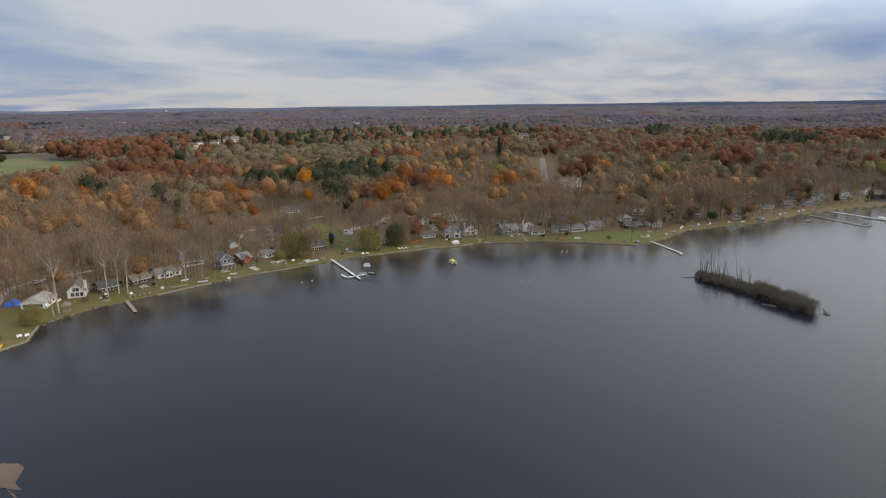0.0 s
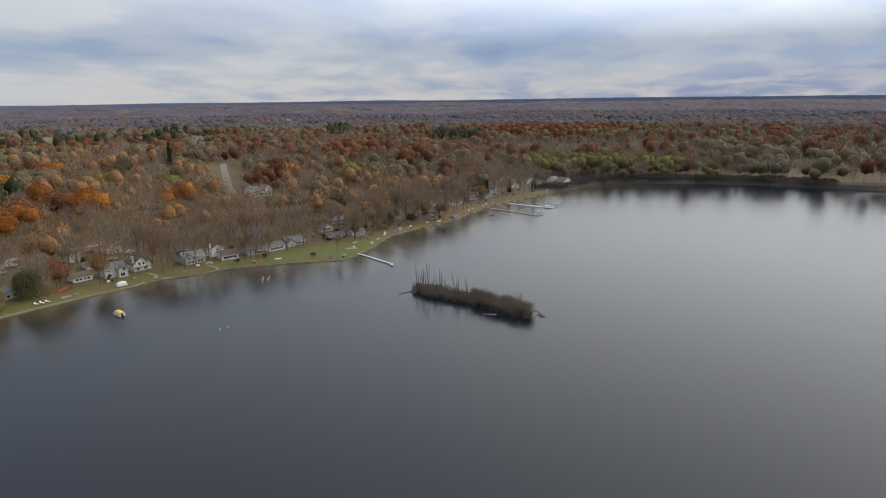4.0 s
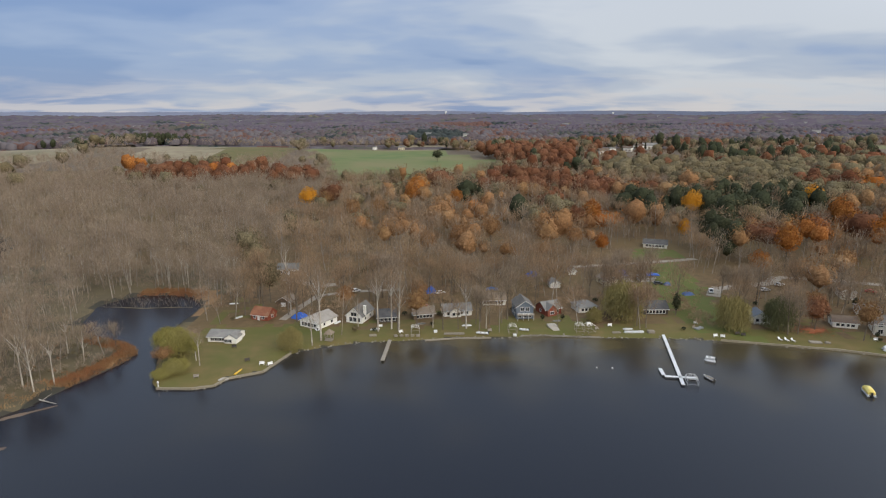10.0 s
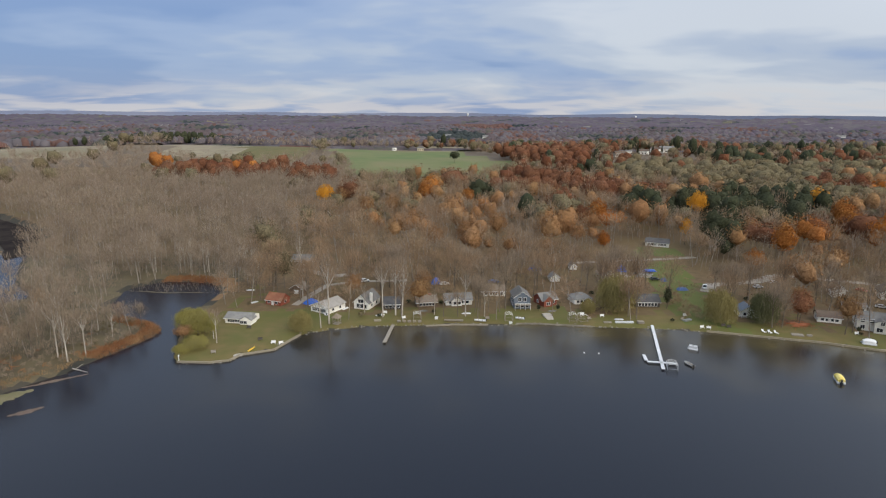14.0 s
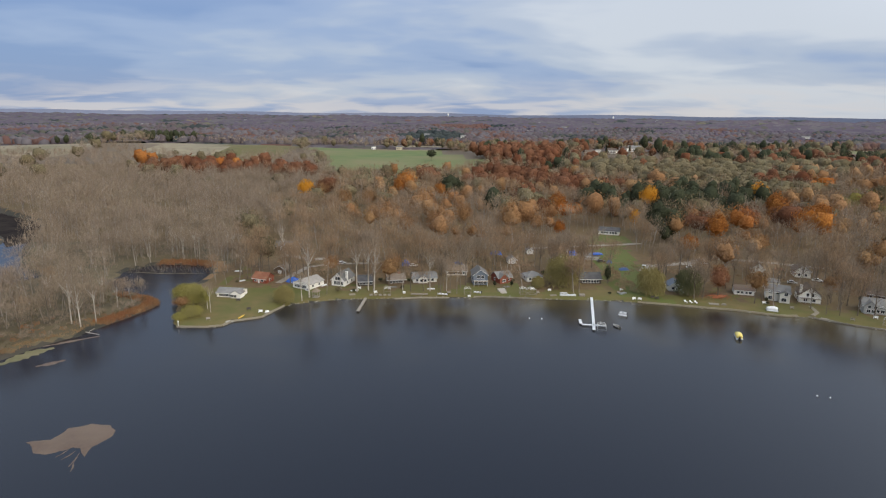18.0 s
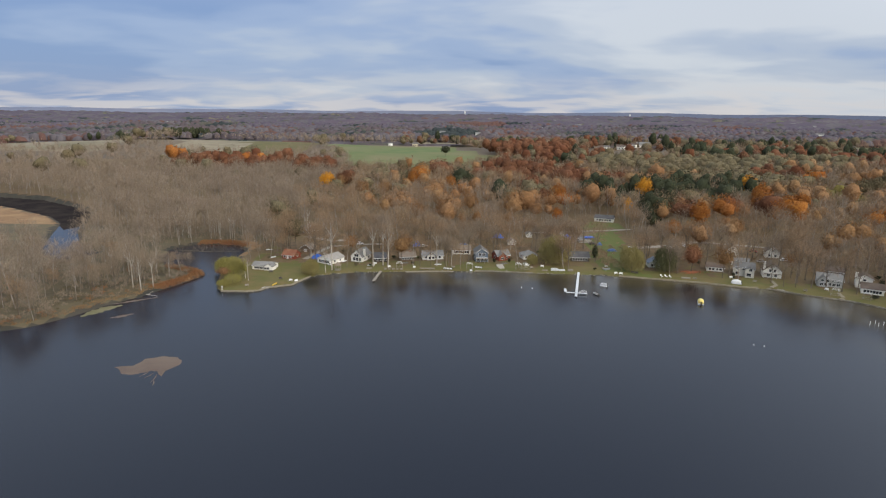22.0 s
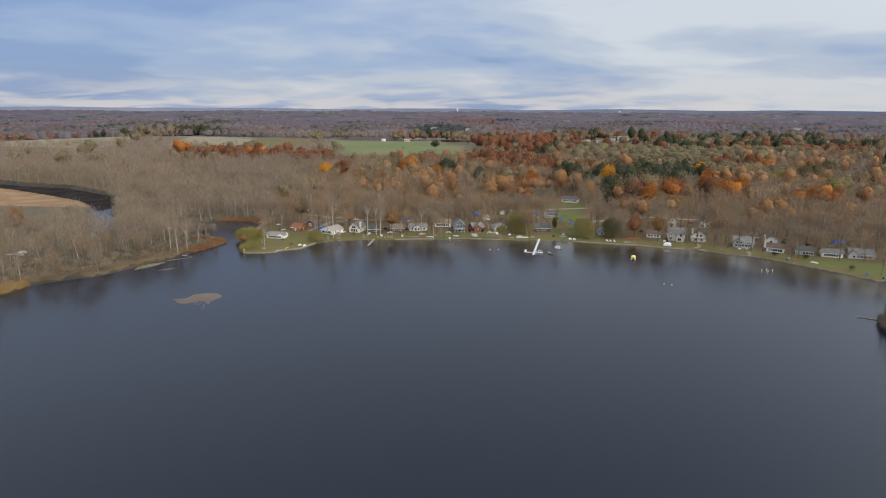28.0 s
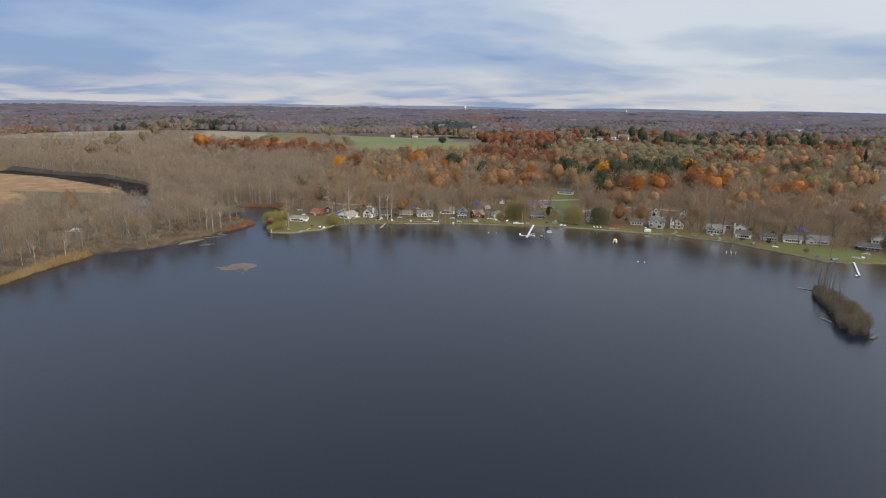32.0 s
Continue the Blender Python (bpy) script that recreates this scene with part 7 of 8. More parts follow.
def inside(poly, x, y):
    return float(distance(poly, np.array([x]), np.array([y]))[0]) < -0.5


def brush(name, spots, h, material, label, seed, width=0.05, per=26):
    """Upright twiggy brush or reeds at many spots, one mesh."""
    r = np.random.RandomState(seed)
    spots = np.array(spots)
    c = np.repeat(spots, per, 0) + np.concatenate([r.normal(size=(len(spots) * per, 2)) * 0.55, np.zeros((len(spots) * per, 1))], 1)
    hh = h * (0.5 + 0.6 * r.rand(len(c)))
    c[:, 2] += hh * 0.45
    up_ = np.tile(np.array([0, 0, 1.0]), (len(c), 1))
    up_[:, :2] += 0.35 * r.normal(size=(len(c), 2))
    up_ /= np.linalg.norm(up_, axis=1, keepdims=True)
    b = np.cross(up_, r.normal(size=c.shape))
    b /= np.linalg.norm(b, axis=1, keepdims=True)
    s = hh[:, None]
    vv = np.stack([c - up_ * s * 0.5 + b * width, c - up_ * s * 0.5 - b * width, c + up_ * s * 0.55], 1).reshape(-1, 3)
    return solo(name, mesh_np(name, vv, np.arange(len(vv)).reshape(-1, 3), [M[material]]), None, label, "brush", kind="stuff")


ri = random.Random(21)
spots = []
while len(spots) < 420:
    x, y = ri.uniform(163, 195), ri.uniform(16, 80)
    if inside(ISLAND, x, y):
        spots.append((x, y, 0.3))
thicket("island_brush", [q for q in spots if q[1] > 44], "dark_brush", "low grey-brown leafless brush on the island", 4, 2.6, 1.4, 90, 1.0, 0.05, 0.0)
thicket("island_brush", [q for q in spots if q[1] <= 48], "dark_brush", "dense grey-brown leafless brush on the island", 6, 3.9, 1.5, 130, 0.9, 0.05, 0.0)
thicket("island_brush", [q for q in spots if q[1] < 44 and q[0] > 172][:60], "olive_leaf", "olive-brown brush at the island's south end", 5, 4.2, 1.5, 110, 0.7, 0.06, 0.05)
brush("island_reeds", [(x, y, 0.0) for x, y, _ in spots[:260]], 4.6, "dark_brush", "upright bare stems in the island brush", 7, 0.035, 16)
for k in range(30):
    q = 0.06 + 0.9 * ri.random() ** 1.8
    x, y = 186.5 - 9.5 * q + ri.gauss(0, 1.6), 75 - 38 * q + ri.gauss(0, 1.5)
    if not inside(ISLAND, x, y):
        x, y = 184.5 - 8 * q, 72 - 36 * q
    h = ri.uniform(7, 14.5) * (1 - 0.4 * q)
    s = Shape()
    lx, ly = ri.gauss(0, 0.55), ri.gauss(0, 0.55)
    s.rod((0, 0, -0.3), (lx, ly, h * 0.6), 0.16, 0.11, 5).rod((lx, ly, h * 0.6), (lx * 1.5, ly * 1.5, h), 0.11, 0.03, 5)
    for _ in range(5):
        a, zz = ri.uniform(0, 6.28), h * ri.uniform(0.45, 0.9)
        s.rod((lx * zz / h * 1.5, ly * zz / h * 1.5, zz), (lx * zz / h * 1.5 + 0.8 * math.cos(a), ly * zz / h * 1.5 + 0.8 * math.sin(a), zz + 1.5), 0.045, 0.012, 3)
    solo("dead_tree", s, M["bark"], "tall bare dead stem standing in the island brush", "tree", x, y, 0.5, 0, "dead stems on the island")
tree("birch0", "small bare tree at the island's end", 177.0, 27, 0.62, group="shore trees")
tree("bare0", "small bare tree on the island", 184, 48, 0.45, group="shore trees")
solo("driftwood_log", Shape().rod((0, 0, 0), (-6, 4.5, 0.1), 0.22, 0.12, 6), M["pale_bark"], "pale driftwood log reaching out from the island", "log", 186.0, 75.6, 0.1)
solo("driftwood_log", Shape().rod((0, 0, 0), (4.5, 2.5, 0.5), 0.28, 0.15, 6).rod((0.5, -1, 0), (3.5, 3, 0.7), 0.2, 0.1, 5), M["bark"], "tangle of dark driftwood at the island's tip", "log", 171.5, 17.2, 0.2)
solo("driftwood_log", Shape().rod((0, 0, 0), (-1.5, 5, 0.15), 0.18, 0.12, 6), M["pale_bark"], "pale log lying on the island's edge", "log", 168, 34, 0.2)
solo("driftwood_log", Shape().rod((0, 0, 0), (7.5, -3.6, 0.3), 0.25, 0.1, 6).rod((2, -1, 0.1), (3.2, 1.6, 0.9), 0.09, 0.04, 4), M["pale_bark"], "pale fallen trunk lying in the shallows", "log", -119, 174.5, 0.1)

# ---- reeds and brush on the marsh shore ----
near = random.Random(31)


def shore_spots(x0, x1, y0, y1, d0, d1, n, land_only=True):
    px = np.array([near.uniform(x0, x1) for _ in range(n * 6)])
    py = np.array([near.uniform(y0, y1) for _ in range(n * 6)])
    d = distance(LAKE, px, py)
    ok = (d > d0) & (d < d1)
    px, py = px[ok][:n], py[ok][:n]
    return np.stack([px, py, np.maximum(land(px, py), -0.1)], 1)


brush("reeds", shore_spots(-172, -160, 50, 116, 0, 9, 520), 2.6, "golden_reed", "tall golden reeds along the marsh shore", 41, 0.06, 16)
brush("reeds", shore_spots(-130, -104, 182, 222, 0, 6, 420), 1.7, "rust_reed", "rust-coloured marsh grass on the spit", 42, 0.06, 16)
brush("reeds", shore_spots(-168, -112, 112, 190, 2, 7, 200), 1.2, "reed_bed", "straw-coloured marsh grass along the shore", 43, 0.05, 14)
brush("reeds", shore_spots(-136, -106, 270, 290, 0, 7, 320), 1.6, "rust_reed", "rust-red marsh plants behind the inlet", 44, 0.06, 18)
thicket("marsh_brush", shore_spots(-240, -112, 40, 240, 3, 60, 700), "bare_grey", "grey leafless brush on the marsh", 45, 3.6, 1.8, 60, 0.9, 0.13, 0.08)
thicket("marsh_brush", shore_spots(-240, -112, 40, 235, 4, 40, 260), "olive_leaf", "olive marsh shrubs", 46, 2.4, 1.6, 50, 0.8, 0.2, 0.08)
thicket("marsh_brush", shore_spots(-230, -115, 100, 220, 3, 22, 60), "rust_reed", "rust-brown shrubs on the marsh edge", 50, 2.2, 1.5, 50, 0.7, 0.2, 0.08)
thicket("marsh_brush", [(x, y, 0.7) for x, y in ((near.uniform(-470, -225), near.uniform(170, 275)) for _ in range(800))], "bare_grey", "grey leafless brush behind the marsh", 51, 5.0, 2.6, 50, 0.9, 0.15, 0.05)
thicket("marsh_brush", [(x, y, 0.6) for x, y in ((near.uniform(-195, -96), near.uniform(281, 335)) for _ in range(420))], "bare_grey", "grey leafless brush behind the inlet", 53, 4.6, 2.0, 60, 0.95, 0.11, 0.05)
thicket("shore_brush", shore_spots(492, 640, -160, 110, 0.2, 20, 1100), "purple_brush", "dark leafless brush along the east shore", 49, 3.6, 2.4, 40, 1.6, 0.25, 0.02)
thicket("shore_brush", shore_spots(262, 520, 50, 180, 7, 40, 240), "purple_brush", "dark leafless shrubs between the east cottages", 54, 2.6, 1.7, 60, 0.8, 0.12, 0.02)
thicket("hedge_brush", [(near.uniform(94, 102), near.uniform(224, 262), 1.0) for _ in range(60)], "bare_brown", "brown leafless hedge beside the long lawn", 52, 3.4, 1.7, 60, 0.8, 0.13, 0.05)
thicket("wood_edge_brush", shore_spots(-92, 480, 60, 330, 34, 74, 620), "bare_brown", "brown leafless undergrowth at the wood's edge", 48, 3.2, 2.0, 60, 0.9, 0.15, 0.08)
st = Shape()
for k in range(190):
    x, y = near.uniform(-146, -106), near.uniform(259, 274)
    st.rod((x, y, -0.5), (x + near.gauss(0, 0.5), y + near.gauss(0, 0.5), near.uniform(0.4, 2.4)), 0.11, 0.05, 4)
solo("stumps", st, M["bark"], "dead grey stumps standing in the inlet", "stumps", kind="stuff")

# dark sheet added over the pond, the woods' reflection put into its colour
outer_ = [(-480, 507), (-405, 470), (-340, 450), (-268, 396), (-249, 360), (-238, 330)]
inner_ = [(-480, 450), (-380, 420), (-318, 384), (-280, 359), (-257, 334), (-242, 316)]
solo("peat_channel", Shape().add([(x, y, 0.07) for x, y in outer_] + [(x, y, 0.07) for x, y in inner_], [(k, k + 1, k + 7, k + 6) for k in range(5)]), M["peat"], "added dark sheet for the dark pond water behind the reed marsh", "mud", kind="structure")
# ---- trees one by one ----
for key, lab, x, y, sc, tall in (
        ("willow2", "yellow-green weeping willow on the point", -90.5, 205, 0.98, 0.95), ("willow2", "yellowing willow beside the inlet", -97, 213, 0.95, 0.75), ("slim0", "slim pale yellow tree on the point", -83, 200, 1.0, 1.0), ("willow2", "small yellow willow shrub on the point", -86, 191, 0.72, 0.62), ("tan2", "brown leafy shrub on the point", -92, 196, 0.75, 0.6), ("willow2", "yellowing shrub at the tip of the point", -89, 187, 0.5, 0.55),
        ("willow0", "round weeping willow at the water's edge", -54.5, 210.5, 0.75, 0.95), ("willow0", "broad weeping willow behind the dock", 70, 239, 1.5, 1.0), ("willow0", "small weeping willow by the boat lifts", 57.5, 235, 0.55, 1.0),
        ("willow0", "large weeping willow on the seawall lawn", 107, 225, 1.12, 1.15), ("willow1", "dark green weeping willow by the seawall", 123.4, 223.5, 0.98, 1.35),
        ("column0", "dark green columnar evergreen beside the cottage", 91.6, 240.5, 1.0, 1.0), ("column0", "dark evergreen bush by the red house", 37.6, 236, 0.5, 0.6), ("column0", "dark evergreen bush by the red house", 45.6, 236.6, 0.5, 0.6),
        ("column0", "dark evergreen behind the white garage", 167.6, 246, 0.75, 0.7), ("column0", "dark evergreen by the large house", 154, 214, 0.5, 0.5),
        ("russet0", "russet tree shedding over its fallen red leaves", 136.4, 222.5, 1.05, 1.0), ("tan1", "russet tree shedding leaves beside the willow", 139, 228, 0.9, 1.1),
        ("orange0", "bright orange tree behind the gravel yard", 171, 303, 1.35, 1.2), ("orange2", "orange tree behind the gravel yard", 150, 288, 1.05, 0.95), ("tan0", "brown-orange tree by the white barn", 181, 275, 1.1, 1.2),
        ("yellow0", "golden yellow tree above the woods", -97, 469, 1.55, 0.92), ("tan0", "tan oak beside the golden tree", -84, 470, 1.3, 1.05), ("rust0", "rust-red oak beside the golden tree", -82, 474, 1.5, 0.98), ("yellow0", "yellow tree before the pines", 170, 415, 1.45, 1.15),
        ("yellow0", "slim yellow-green tree by the ranch house", 141, 356, 0.75, 1.5), ("orange0", "orange tree on the wood's edge", 242, 372, 1.6, 1.1), ("orange1", "orange oak on the wood's edge", 232, 350, 1.5, 1.1),
        ("orange2", "orange tree in the east woods", 290, 302, 1.3, 1.05), ("orange1", "orange tree in the east woods", 298, 290, 1.25, 1.05), ("yellow0", "yellow-orange tree behind the pines", 258, 425, 1.5, 1.2),
        ("orange0", "red-orange tree in the middle woods", 98, 400, 1.5, 0.95), ("rust0", "rust-red oak in the middle woods", 86, 392, 1.3, 1.0), ("olive0", "olive tree in the middle woods", -31, 500, 1.6, 1.0),
        ("orange0", "orange tree in the middle woods", -20, 480, 1.3, 1.2), ("orange1", "orange-topped tree in the middle woods", 14, 470, 1.1, 1.2), ("tan2", "pale tan oak in the woods", -58, 418, 1.4, 1.0), ("tan0", "pale tan oak in the woods", -40, 425, 1.4, 1.0),
        ("tan1", "tan oak behind the cottages", 10, 330, 1.3, 1.1), ("tan2", "tan oak behind the cottages", 28, 345, 1.3, 1.2), ("tan0", "tan oak behind the cottages", -8, 320, 1.25, 1.1), ("tan1", "tan tree beside the lane", 72, 335, 1.1, 1.1),
        ("orange2", "orange sapling beside the lane", 86, 330, 0.8, 1.2), ("olive0", "olive-yellow shrub behind the chalet", -37, 296, 0.7, 0.7), ("tan0", "thin brown-gold tree behind the dark cottage", -23, 264, 0.6, 1.35),
        ("olive0", "olive tree by the red-roofed house", -74, 262, 1.2, 1.2), ("rust0", "red oak near the far green field", 406, 300, 1.9, 1.0), ("rust0", "red oak in the east woods", 420, 310, 1.8, 1.0), ("orange1", "orange oak in the east woods", 260, 350, 1.5, 1.0),
        ("olive0", "olive tree in the east woods", 362, 440, 1.7, 1.0), ("olive0", "yellow-green tree in the east woods", 380, 452, 1.7, 1.0), ("olive0", "yellow-green tree in the east woods", 402, 470, 1.7, 1.0),
        ("pine0", "dark conifer among the far white houses", 275, 915, 1.0, 0.9), ("pine0", "dark conifer among the far white houses", 305, 940, 0.9, 0.9), ("pine0", "dark conifer by the large farmhouse", 322, 950, 0.8, 0.9), ("pine0", "dark spruce beside the far road", 452, 462, 1.5, 1.1), ("olive1", "dark round evergreen on the far green field", 5, 905, 1.5, 0.95),
        ("tan2", "tall pale tree on the marsh", -220, 196, 1.1, 1.4), ("willow0", "yellow-green willows on the marsh", -218, 168, 0.7, 1.5), ("willow0", "yellow-green willow on the marsh", -212, 172, 0.6, 1.5),
        ("olive1", "dark round evergreen on the east shore", 315, 147, 0.85, 0.9), ("olive1", "dark evergreen by the east shore", 314, 132, 0.7, 0.9), ("pine0", "dark conifer behind the far docks", 435, 117, 0.95, 0.9),
        ("pine0", "dark conifer by the white cottages", 456, 104, 0.9, 0.85), ("pine0", "dark conifer at the end of the shore", 480, 88, 0.95, 0.9), ("slim0", "yellow-green tree by the far cottages", 487, 103, 1.25, 1.1), ("tan1", "russet tree on the east shore", 397, 124, 0.95, 1.0), ("olive0", "olive evergreen by the east lawn", 264, 146, 0.8, 1.0), ("column0", "dark evergreen by the east cottages", 210, 190, 0.8, 0.8)):
    tree(key, lab, x, y, sc, tall, group="single trees round the lake")
    CLEAR.append((x, y, 3.2 * sc))
    if y > 340:
        for q in (0.975, 0.955):
            CLEAR.append((x * q, y * q, 5.0 * sc))
for k, (x, y, sc) in enumerate(((-45, 217, 1.9), (-47.4, 213, 1.1), (-25.4, 226, 1.6), (-17.8, 226, 1.7), (-20.6, 228.5, 1.6), (-5.1, 229.5, 0.8), (7.4, 228, 1.35), (14.9, 228, 0.9), (-80.4, 196, 0.85), (-122, 178, 1.2), (-127, 181, 1.3), (-140, 203, 1.2),
                              (-119, 183, 1.1), (-33.4, 231, 0.9), (-62, 246, 1.4), (-74, 292, 1.5))):
    tree(f"birch{k % 2}", "pale-barked bare tree on the shore", x, y, sc, group="pale-barked trees")
for k, (x, y, sc) in enumerate(((182, 196, 1.2), (187, 193, 1.1), (192.5, 190, 1.25), (197, 186.5, 1.0), (180, 204, 1.3), (210, 174, 1.1), (216, 170.5, 1.0), (228, 168, 1.2), (238, 164, 1.1), (168, 205, 0.8), (250, 158, 1.1), (243, 176, 1.3))):
    tree(f"bare{k % 4}", "tall bare tree before the east cottages", x, y, sc, group="yard trees")
edge = random.Random(37)
for k in range(34):
    x, y = edge.uniform(-172, -92), 284 + edge.uniform(0, 26)
    tree(f"birch{k % 2}", "slender pale-trunked bare tree at the wood's edge", x, y - 0.12 * (x + 130), edge.uniform(0.75, 1.15), 1.15, group="pale trunks behind the inlet")
mud_tongue("mud_bar", [(-146, 261), (-136, 260), (-126, 258.4), (-116, 259.4), (-106, 259)], 0.7, "marsh_ground", "low mud bar among the stumps", "mud bar", 0.05)
marsh = random.Random(29)
n = 0
while n < 46:
    x, y = marsh.uniform(-215, -110), marsh.uniform(70, 232)
    d = float(distance(LAKE, np.array([x]), np.array([y]))[0])
    if 3 < d < 42:
        k = marsh.choice(["birch0", "birch1", "bare0", "bare1", "bare2", "bare3"])
        tree(k, "leafless tree with a pale trunk on the marsh" if k[:2] == "bi" else "leafless grey tree on the marsh", x, y, marsh.uniform(0.6, 1.1), group="marsh trees")
        CLEAR.append((x, y, 2.5))
        n += 1
yard = random.Random(17)
placed = 0
while placed < 205:
    x, y = yard.uniform(-90, 470), yard.uniform(70, 300)
    d = float(distance(LAKE, np.array([x]), np.array([y]))[0])
    if 6 < d < 58 and all((x - a) ** 2 + (y - b) ** 2 > (r * 0.8) ** 2 for a, b, r in CLEAR) and not inside(LAWN_E, x, y) and not inside(LAWN_LONG, x, y) and not inside(LAWN_POINT, x, y):
        k = yard.choice([0, 1, 2, 3, 0, 1, 2, 3, 0, 1, 2, 3, 0, 1, 2, 3, 4])
        tree(f"bare{k}" if k < 4 else f"tan{yard.randrange(3)}", "tall bare tree between the houses" if k < 4 else "tree with dry tan leaves between the houses", x, y, yard.uniform(0.8, 1.45) * (0.8 if d < 16 else 1.0), group="yard trees")
        CLEAR.append((x, y, 2.0))
        placed += 1


# ---- yard clutter ----
def upturned_boat(x, y, rz, paint, label, l=3.8, w=1.3):
    b = thing("upturned_boat", label, "boat", x, y, ground_z(x, y) + 0.02, rz, "boats stored ashore")
    rings = []
    for k in range(9):
        q = -1 + 2 * k / 8
        ww = w / 2 * math.sqrt(max(0.02, 1 - abs(q) ** 2.6))
        rings.append([(q * l / 2, ww * math.cos(a), 0.5 * (0.35 + 0.65 * math.sqrt(max(0.05, 1 - q * q))) * max(0.0, math.sin(a))) for a in np.linspace(0, math.pi, 7)])
    part("hull", Shape().hull(rings), M[paint], b)
    part("keel", Shape().box(0, 0, 0.46, l * 0.7, 0.08, 0.08), M["steel"], b)
    for sy in (-1, 1):
        part("gunwale", Shape().box(0, sy * w * 0.49, 0.0, l * 0.62, 0.07, 0.07), M["weathered_wood"], b)


for x, y, rz, p, lab in ((-42, 236, 60, "white_cover", "white upturned boat beside the chalet"), (-26.8, 228.1, 20, "white_cover", "white upturned dinghy on the lawn"), (7.8, 231.2, 5, "white_cover", "white upturned dinghy by the cottage steps"),
                         (-89.4, 261, 10, "white_cover", "white upturned boat behind the point"), (-82, 243, 50, "silver_paint", "silver upturned rowing boat behind the point cottage"), (-9.7, 233.6, 10, "boat_hull", "dark upturned rowing boat before the brown cottage"),
                         (67.8, 225.8, 0, "silver_paint", "silver upturned rowing boat under the willow"), (206, 170.6, -45, "red_paint", "red upturned canoe on the east lawn"), (166.5, 193, -30, "weathered_wood", "brown upturned canoe below the chalet"),
                         (43, 235.4, 15, "boat_hull", "dark upturned boat by the red house"), (212, 163, -50, "white_cover", "white upturned dinghy on the east shore"), (330, 119, -20, "white_cover", "white upturned boat on the east shore"),
                         (352, 116, -10, "silver_paint", "silver upturned boat on the east shore"), (296, 133, -15, "blue_paint", "blue upturned boat above the far docks")):
    upturned_boat(x, y, rz, p, lab)
east_ = random.Random(83)
for (ax, ay), (bx, by) in zip(LAKE[26:33], LAKE[27:34]):
    out_ = Vector((by - ay, ax - bx)).normalized()
    out_ = out_ if float(distance(LAKE, np.array([ax + 4 * out_.x + (bx - ax) / 2]), np.array([ay + 4 * out_.y + (by - ay) / 2]))[0]) > 0 else -out_
    for q in (0.15, 0.42, 0.62, 0.9):
        q += east_.uniform(-0.1, 0.1)
        x, y = ax + (bx - ax) * q + out_.x * east_.uniform(2.5, 5.5), ay + (by - ay) * q + out_.y * east_.uniform(2.5, 5.5)
        k = east_.randrange(4)
        if k < 2:
            upturned_boat(x, y, east_.uniform(-60, 60), ("boat_hull", "silver_paint")[k], ("dark upturned boat on the east shore", "silver upturned boat on the east shore")[k], 3.2, 1.1)
        elif k == 2:
            stack(x, y, east_.uniform(-40, 10), 3, 2.4, 0.9, "weathered_wood", "weathered dock sections stacked on the east shore")
        else:
            bench(x, y, east_.uniform(-60, 0), "white_trim", "white garden seat on the east shore")
for x, y, rz, m, lab in ((-25, 230.4, 0, "white_trim", "white garden chair on the lawn"), (-16.8, 224, 40, "white_trim", "white garden chair by the shore"), (95.7, 231, 20, "white_trim", "white garden seat by the long lawn"), (107.5, 217.6, 0, "dark_siding", "dark garden bench above the loungers"),
                         (152, 211.6, 0, "white_trim", "white garden chair by the large house"), (160, 204.6, -20, "weathered_wood", "weathered garden bench above the covered boat"), (187, 192.4, -40, "white_trim", "white garden seat before the grey house"),
                         (54.5, 230.8, 0, "white_trim", "white garden chair by the small cottage"), (16, 224.6, 10, "weathered_wood", "weathered bench at the water's edge"), (202, 180.4, -45, "dark_siding", "dark bench before the porch windows"),
                         (-66, 199, 30, "dark_siding", "dark picnic bench on the point"), (-74, 211, 0, "dark_siding", "dark bench before the point cottage"), (222, 137.6, 0, "blue_paint", "blue garden seat on the east lawn"), (246, 137, -20, "white_trim", "white garden seat above the dock")):
    bench(x, y, rz, m, lab, "bench")
bushes = random.Random(61)
count = 0
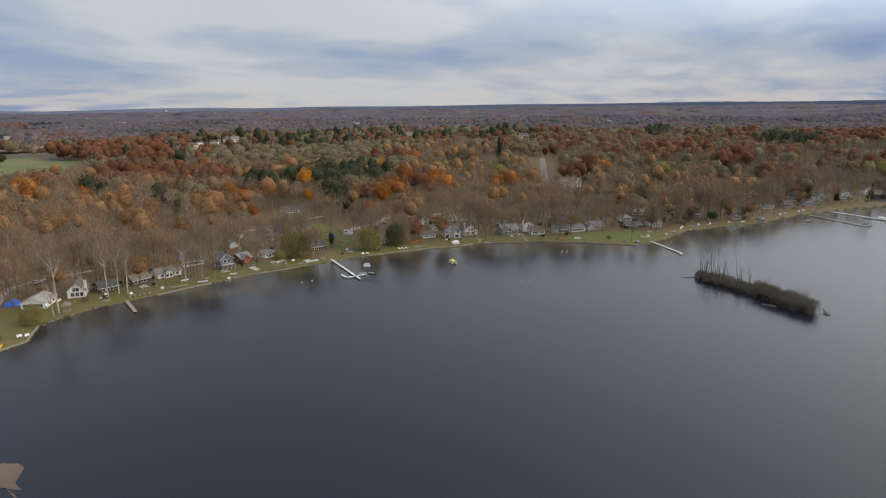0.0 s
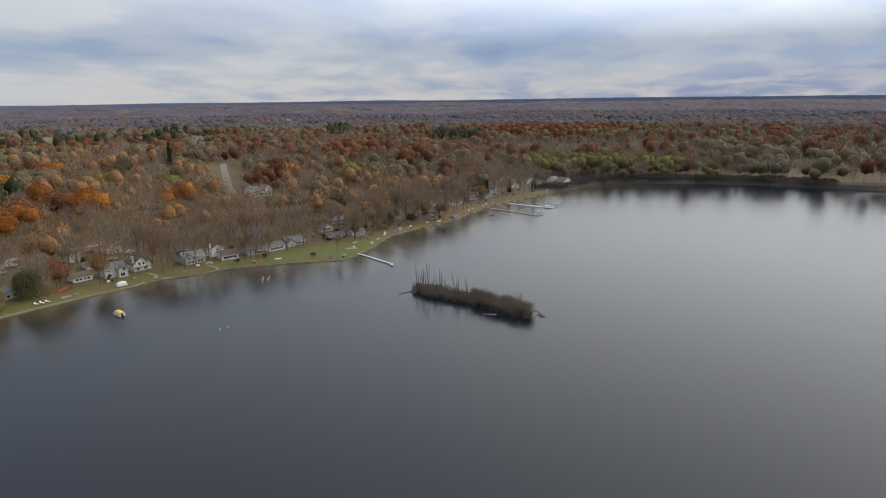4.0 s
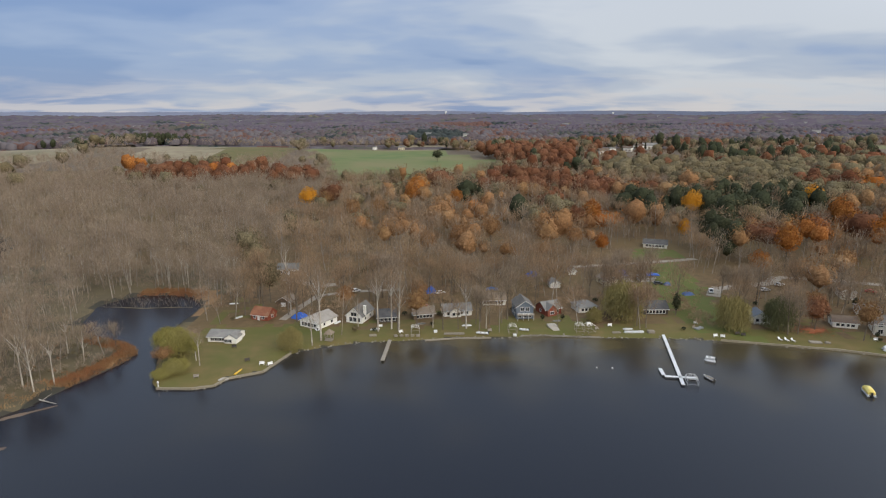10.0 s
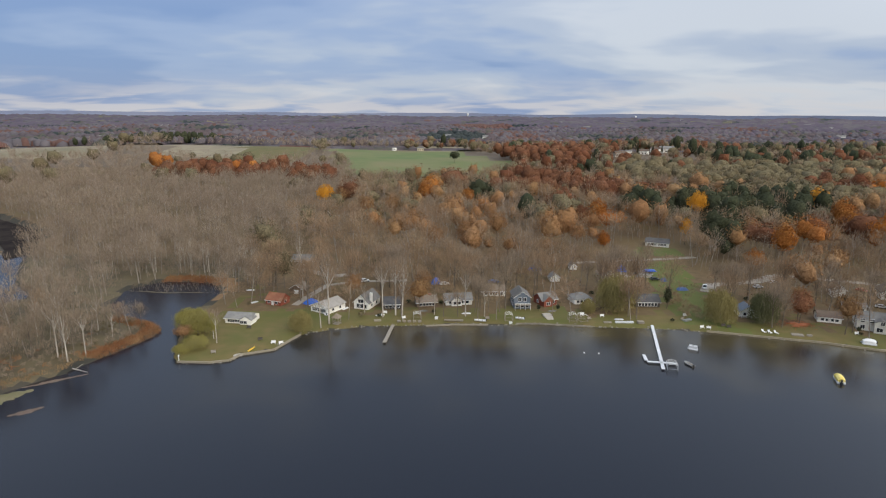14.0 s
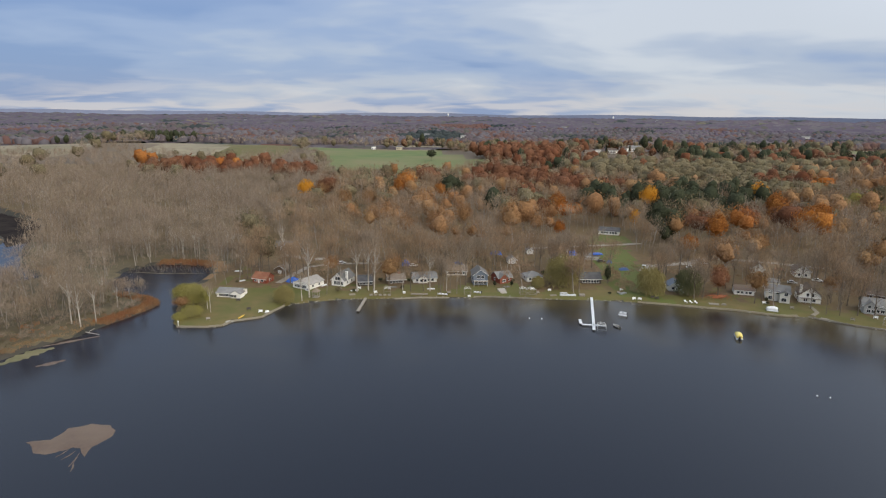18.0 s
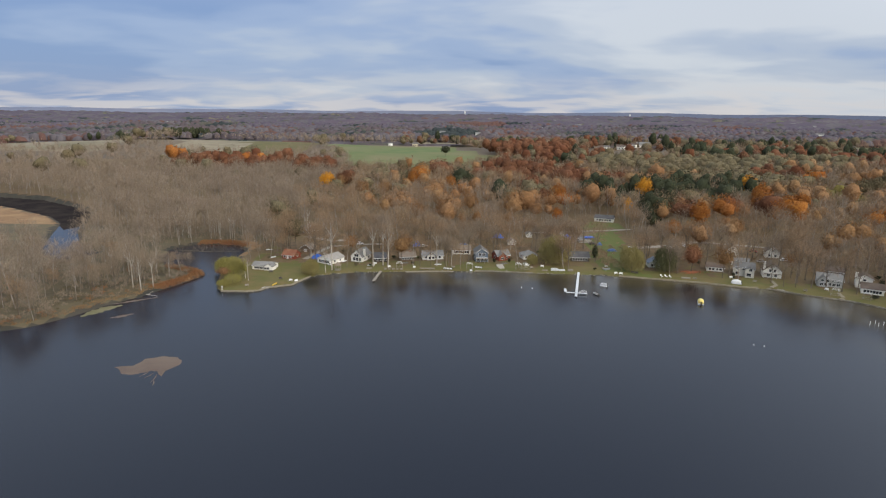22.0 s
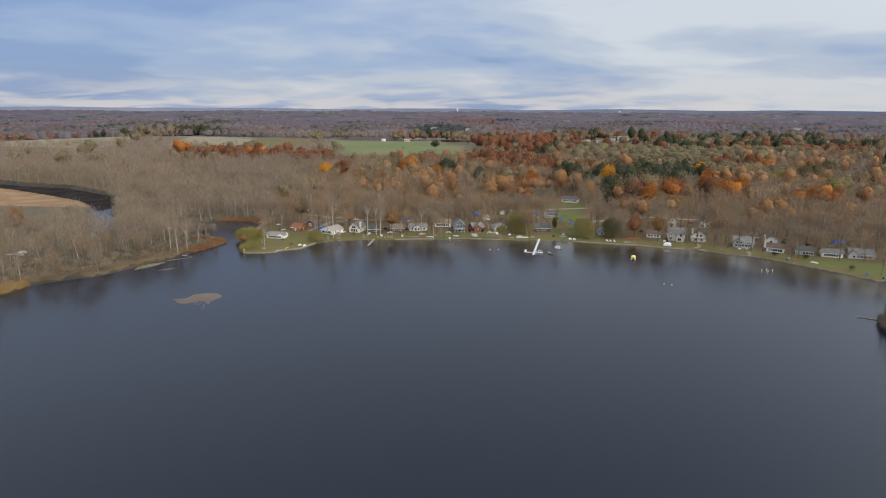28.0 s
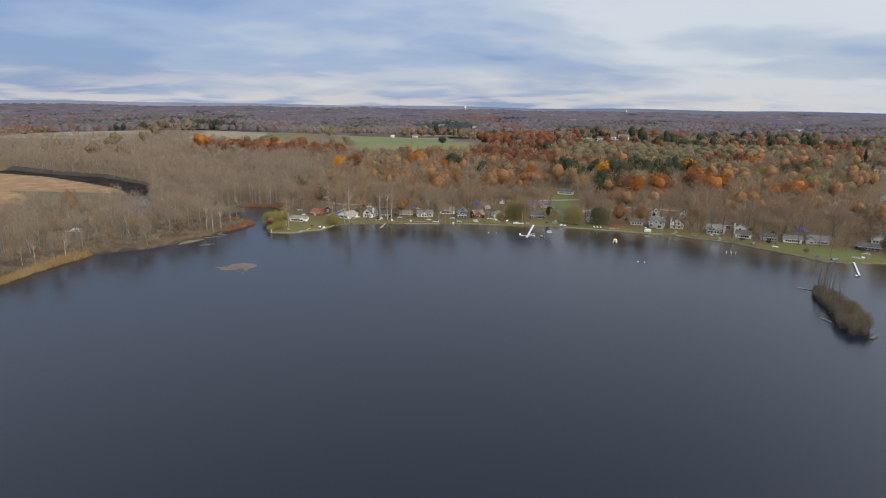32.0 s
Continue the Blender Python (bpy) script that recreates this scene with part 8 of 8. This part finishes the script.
while count < 48:
    x, y = bushes.uniform(-88, 340), bushes.uniform(115, 290)
    d = float(distance(LAKE, np.array([x]), np.array([y]))[0])
    if 5 < d < 46 and all((x - a) ** 2 + (y - b) ** 2 > (r * 0.62) ** 2 for a, b, r in CLEAR) and not inside(LAWN_LONG, x, y) and not inside(LAWN_POINT, x, y) and not inside(LAWN_E, x, y):
        k = count % 2
        tree(f"shrub{k}", "dark clipped evergreen shrub in a yard" if k else "olive garden shrub losing its leaves", x, y, bushes.uniform(0.7, 1.5), 1.0, "garden_shrub", "shrub", group="garden shrubs")
        count += 1
# loose stones along the waterline
pebble = np.random.RandomState(71)
pts = []
for (x0, y0), (x1, y1) in zip(LAKE[:36], LAKE[1:37]):
    n = int(math.hypot(x1 - x0, y1 - y0) * 1.3)
    for k in range(n):
        f = pebble.rand()
        pts.append((x0 + f * (x1 - x0) + pebble.normal() * 0.5, y0 + f * (y1 - y0) + pebble.normal() * 0.5))
pts = np.array(pts)
cube = np.array([(-1, -1, -0.4), (1, -0.8, -0.4), (0.9, 1, -0.4), (-0.8, 0.9, -0.4), (-0.6, -0.5, 0.5), (0.6, -0.6, 0.6), (0.5, 0.6, 0.5), (-0.5, 0.5, 0.6)])
quad = np.array([(4, 5, 6, 7), (0, 1, 5, 4), (1, 2, 6, 5), (2, 3, 7, 6), (3, 0, 4, 7)])
sizes = (0.14 + 0.34 * pebble.rand(len(pts), 1, 1) ** 2)
turn = 6.283 * pebble.rand(len(pts), 1)
X = cube[None, :, 0] * np.cos(turn) - cube[None, :, 1] * np.sin(turn)
Y = cube[None, :, 0] * np.sin(turn) + cube[None, :, 1] * np.cos(turn)
rocks = np.stack([X, Y, np.tile(cube[None, :, 2], (len(pts), 1))], -1) * sizes
rocks[:, :, 0] += pts[:, :1]
rocks[:, :, 1] += pts[:, 1:]
rocks[:, :, 2] += np.maximum(land(pts[:, 0], pts[:, 1]), -0.02)[:, None]
solo("shore_stones", mesh_np("shore_stones", rocks.reshape(-1, 3), (quad[None] + 8 * np.arange(len(pts))[:, None, None]).reshape(-1, 4), [M["shore_stone"]]), None, "loose pale stones along the waterline", "stones", kind="stuff")

plant_woods()
plant_far()
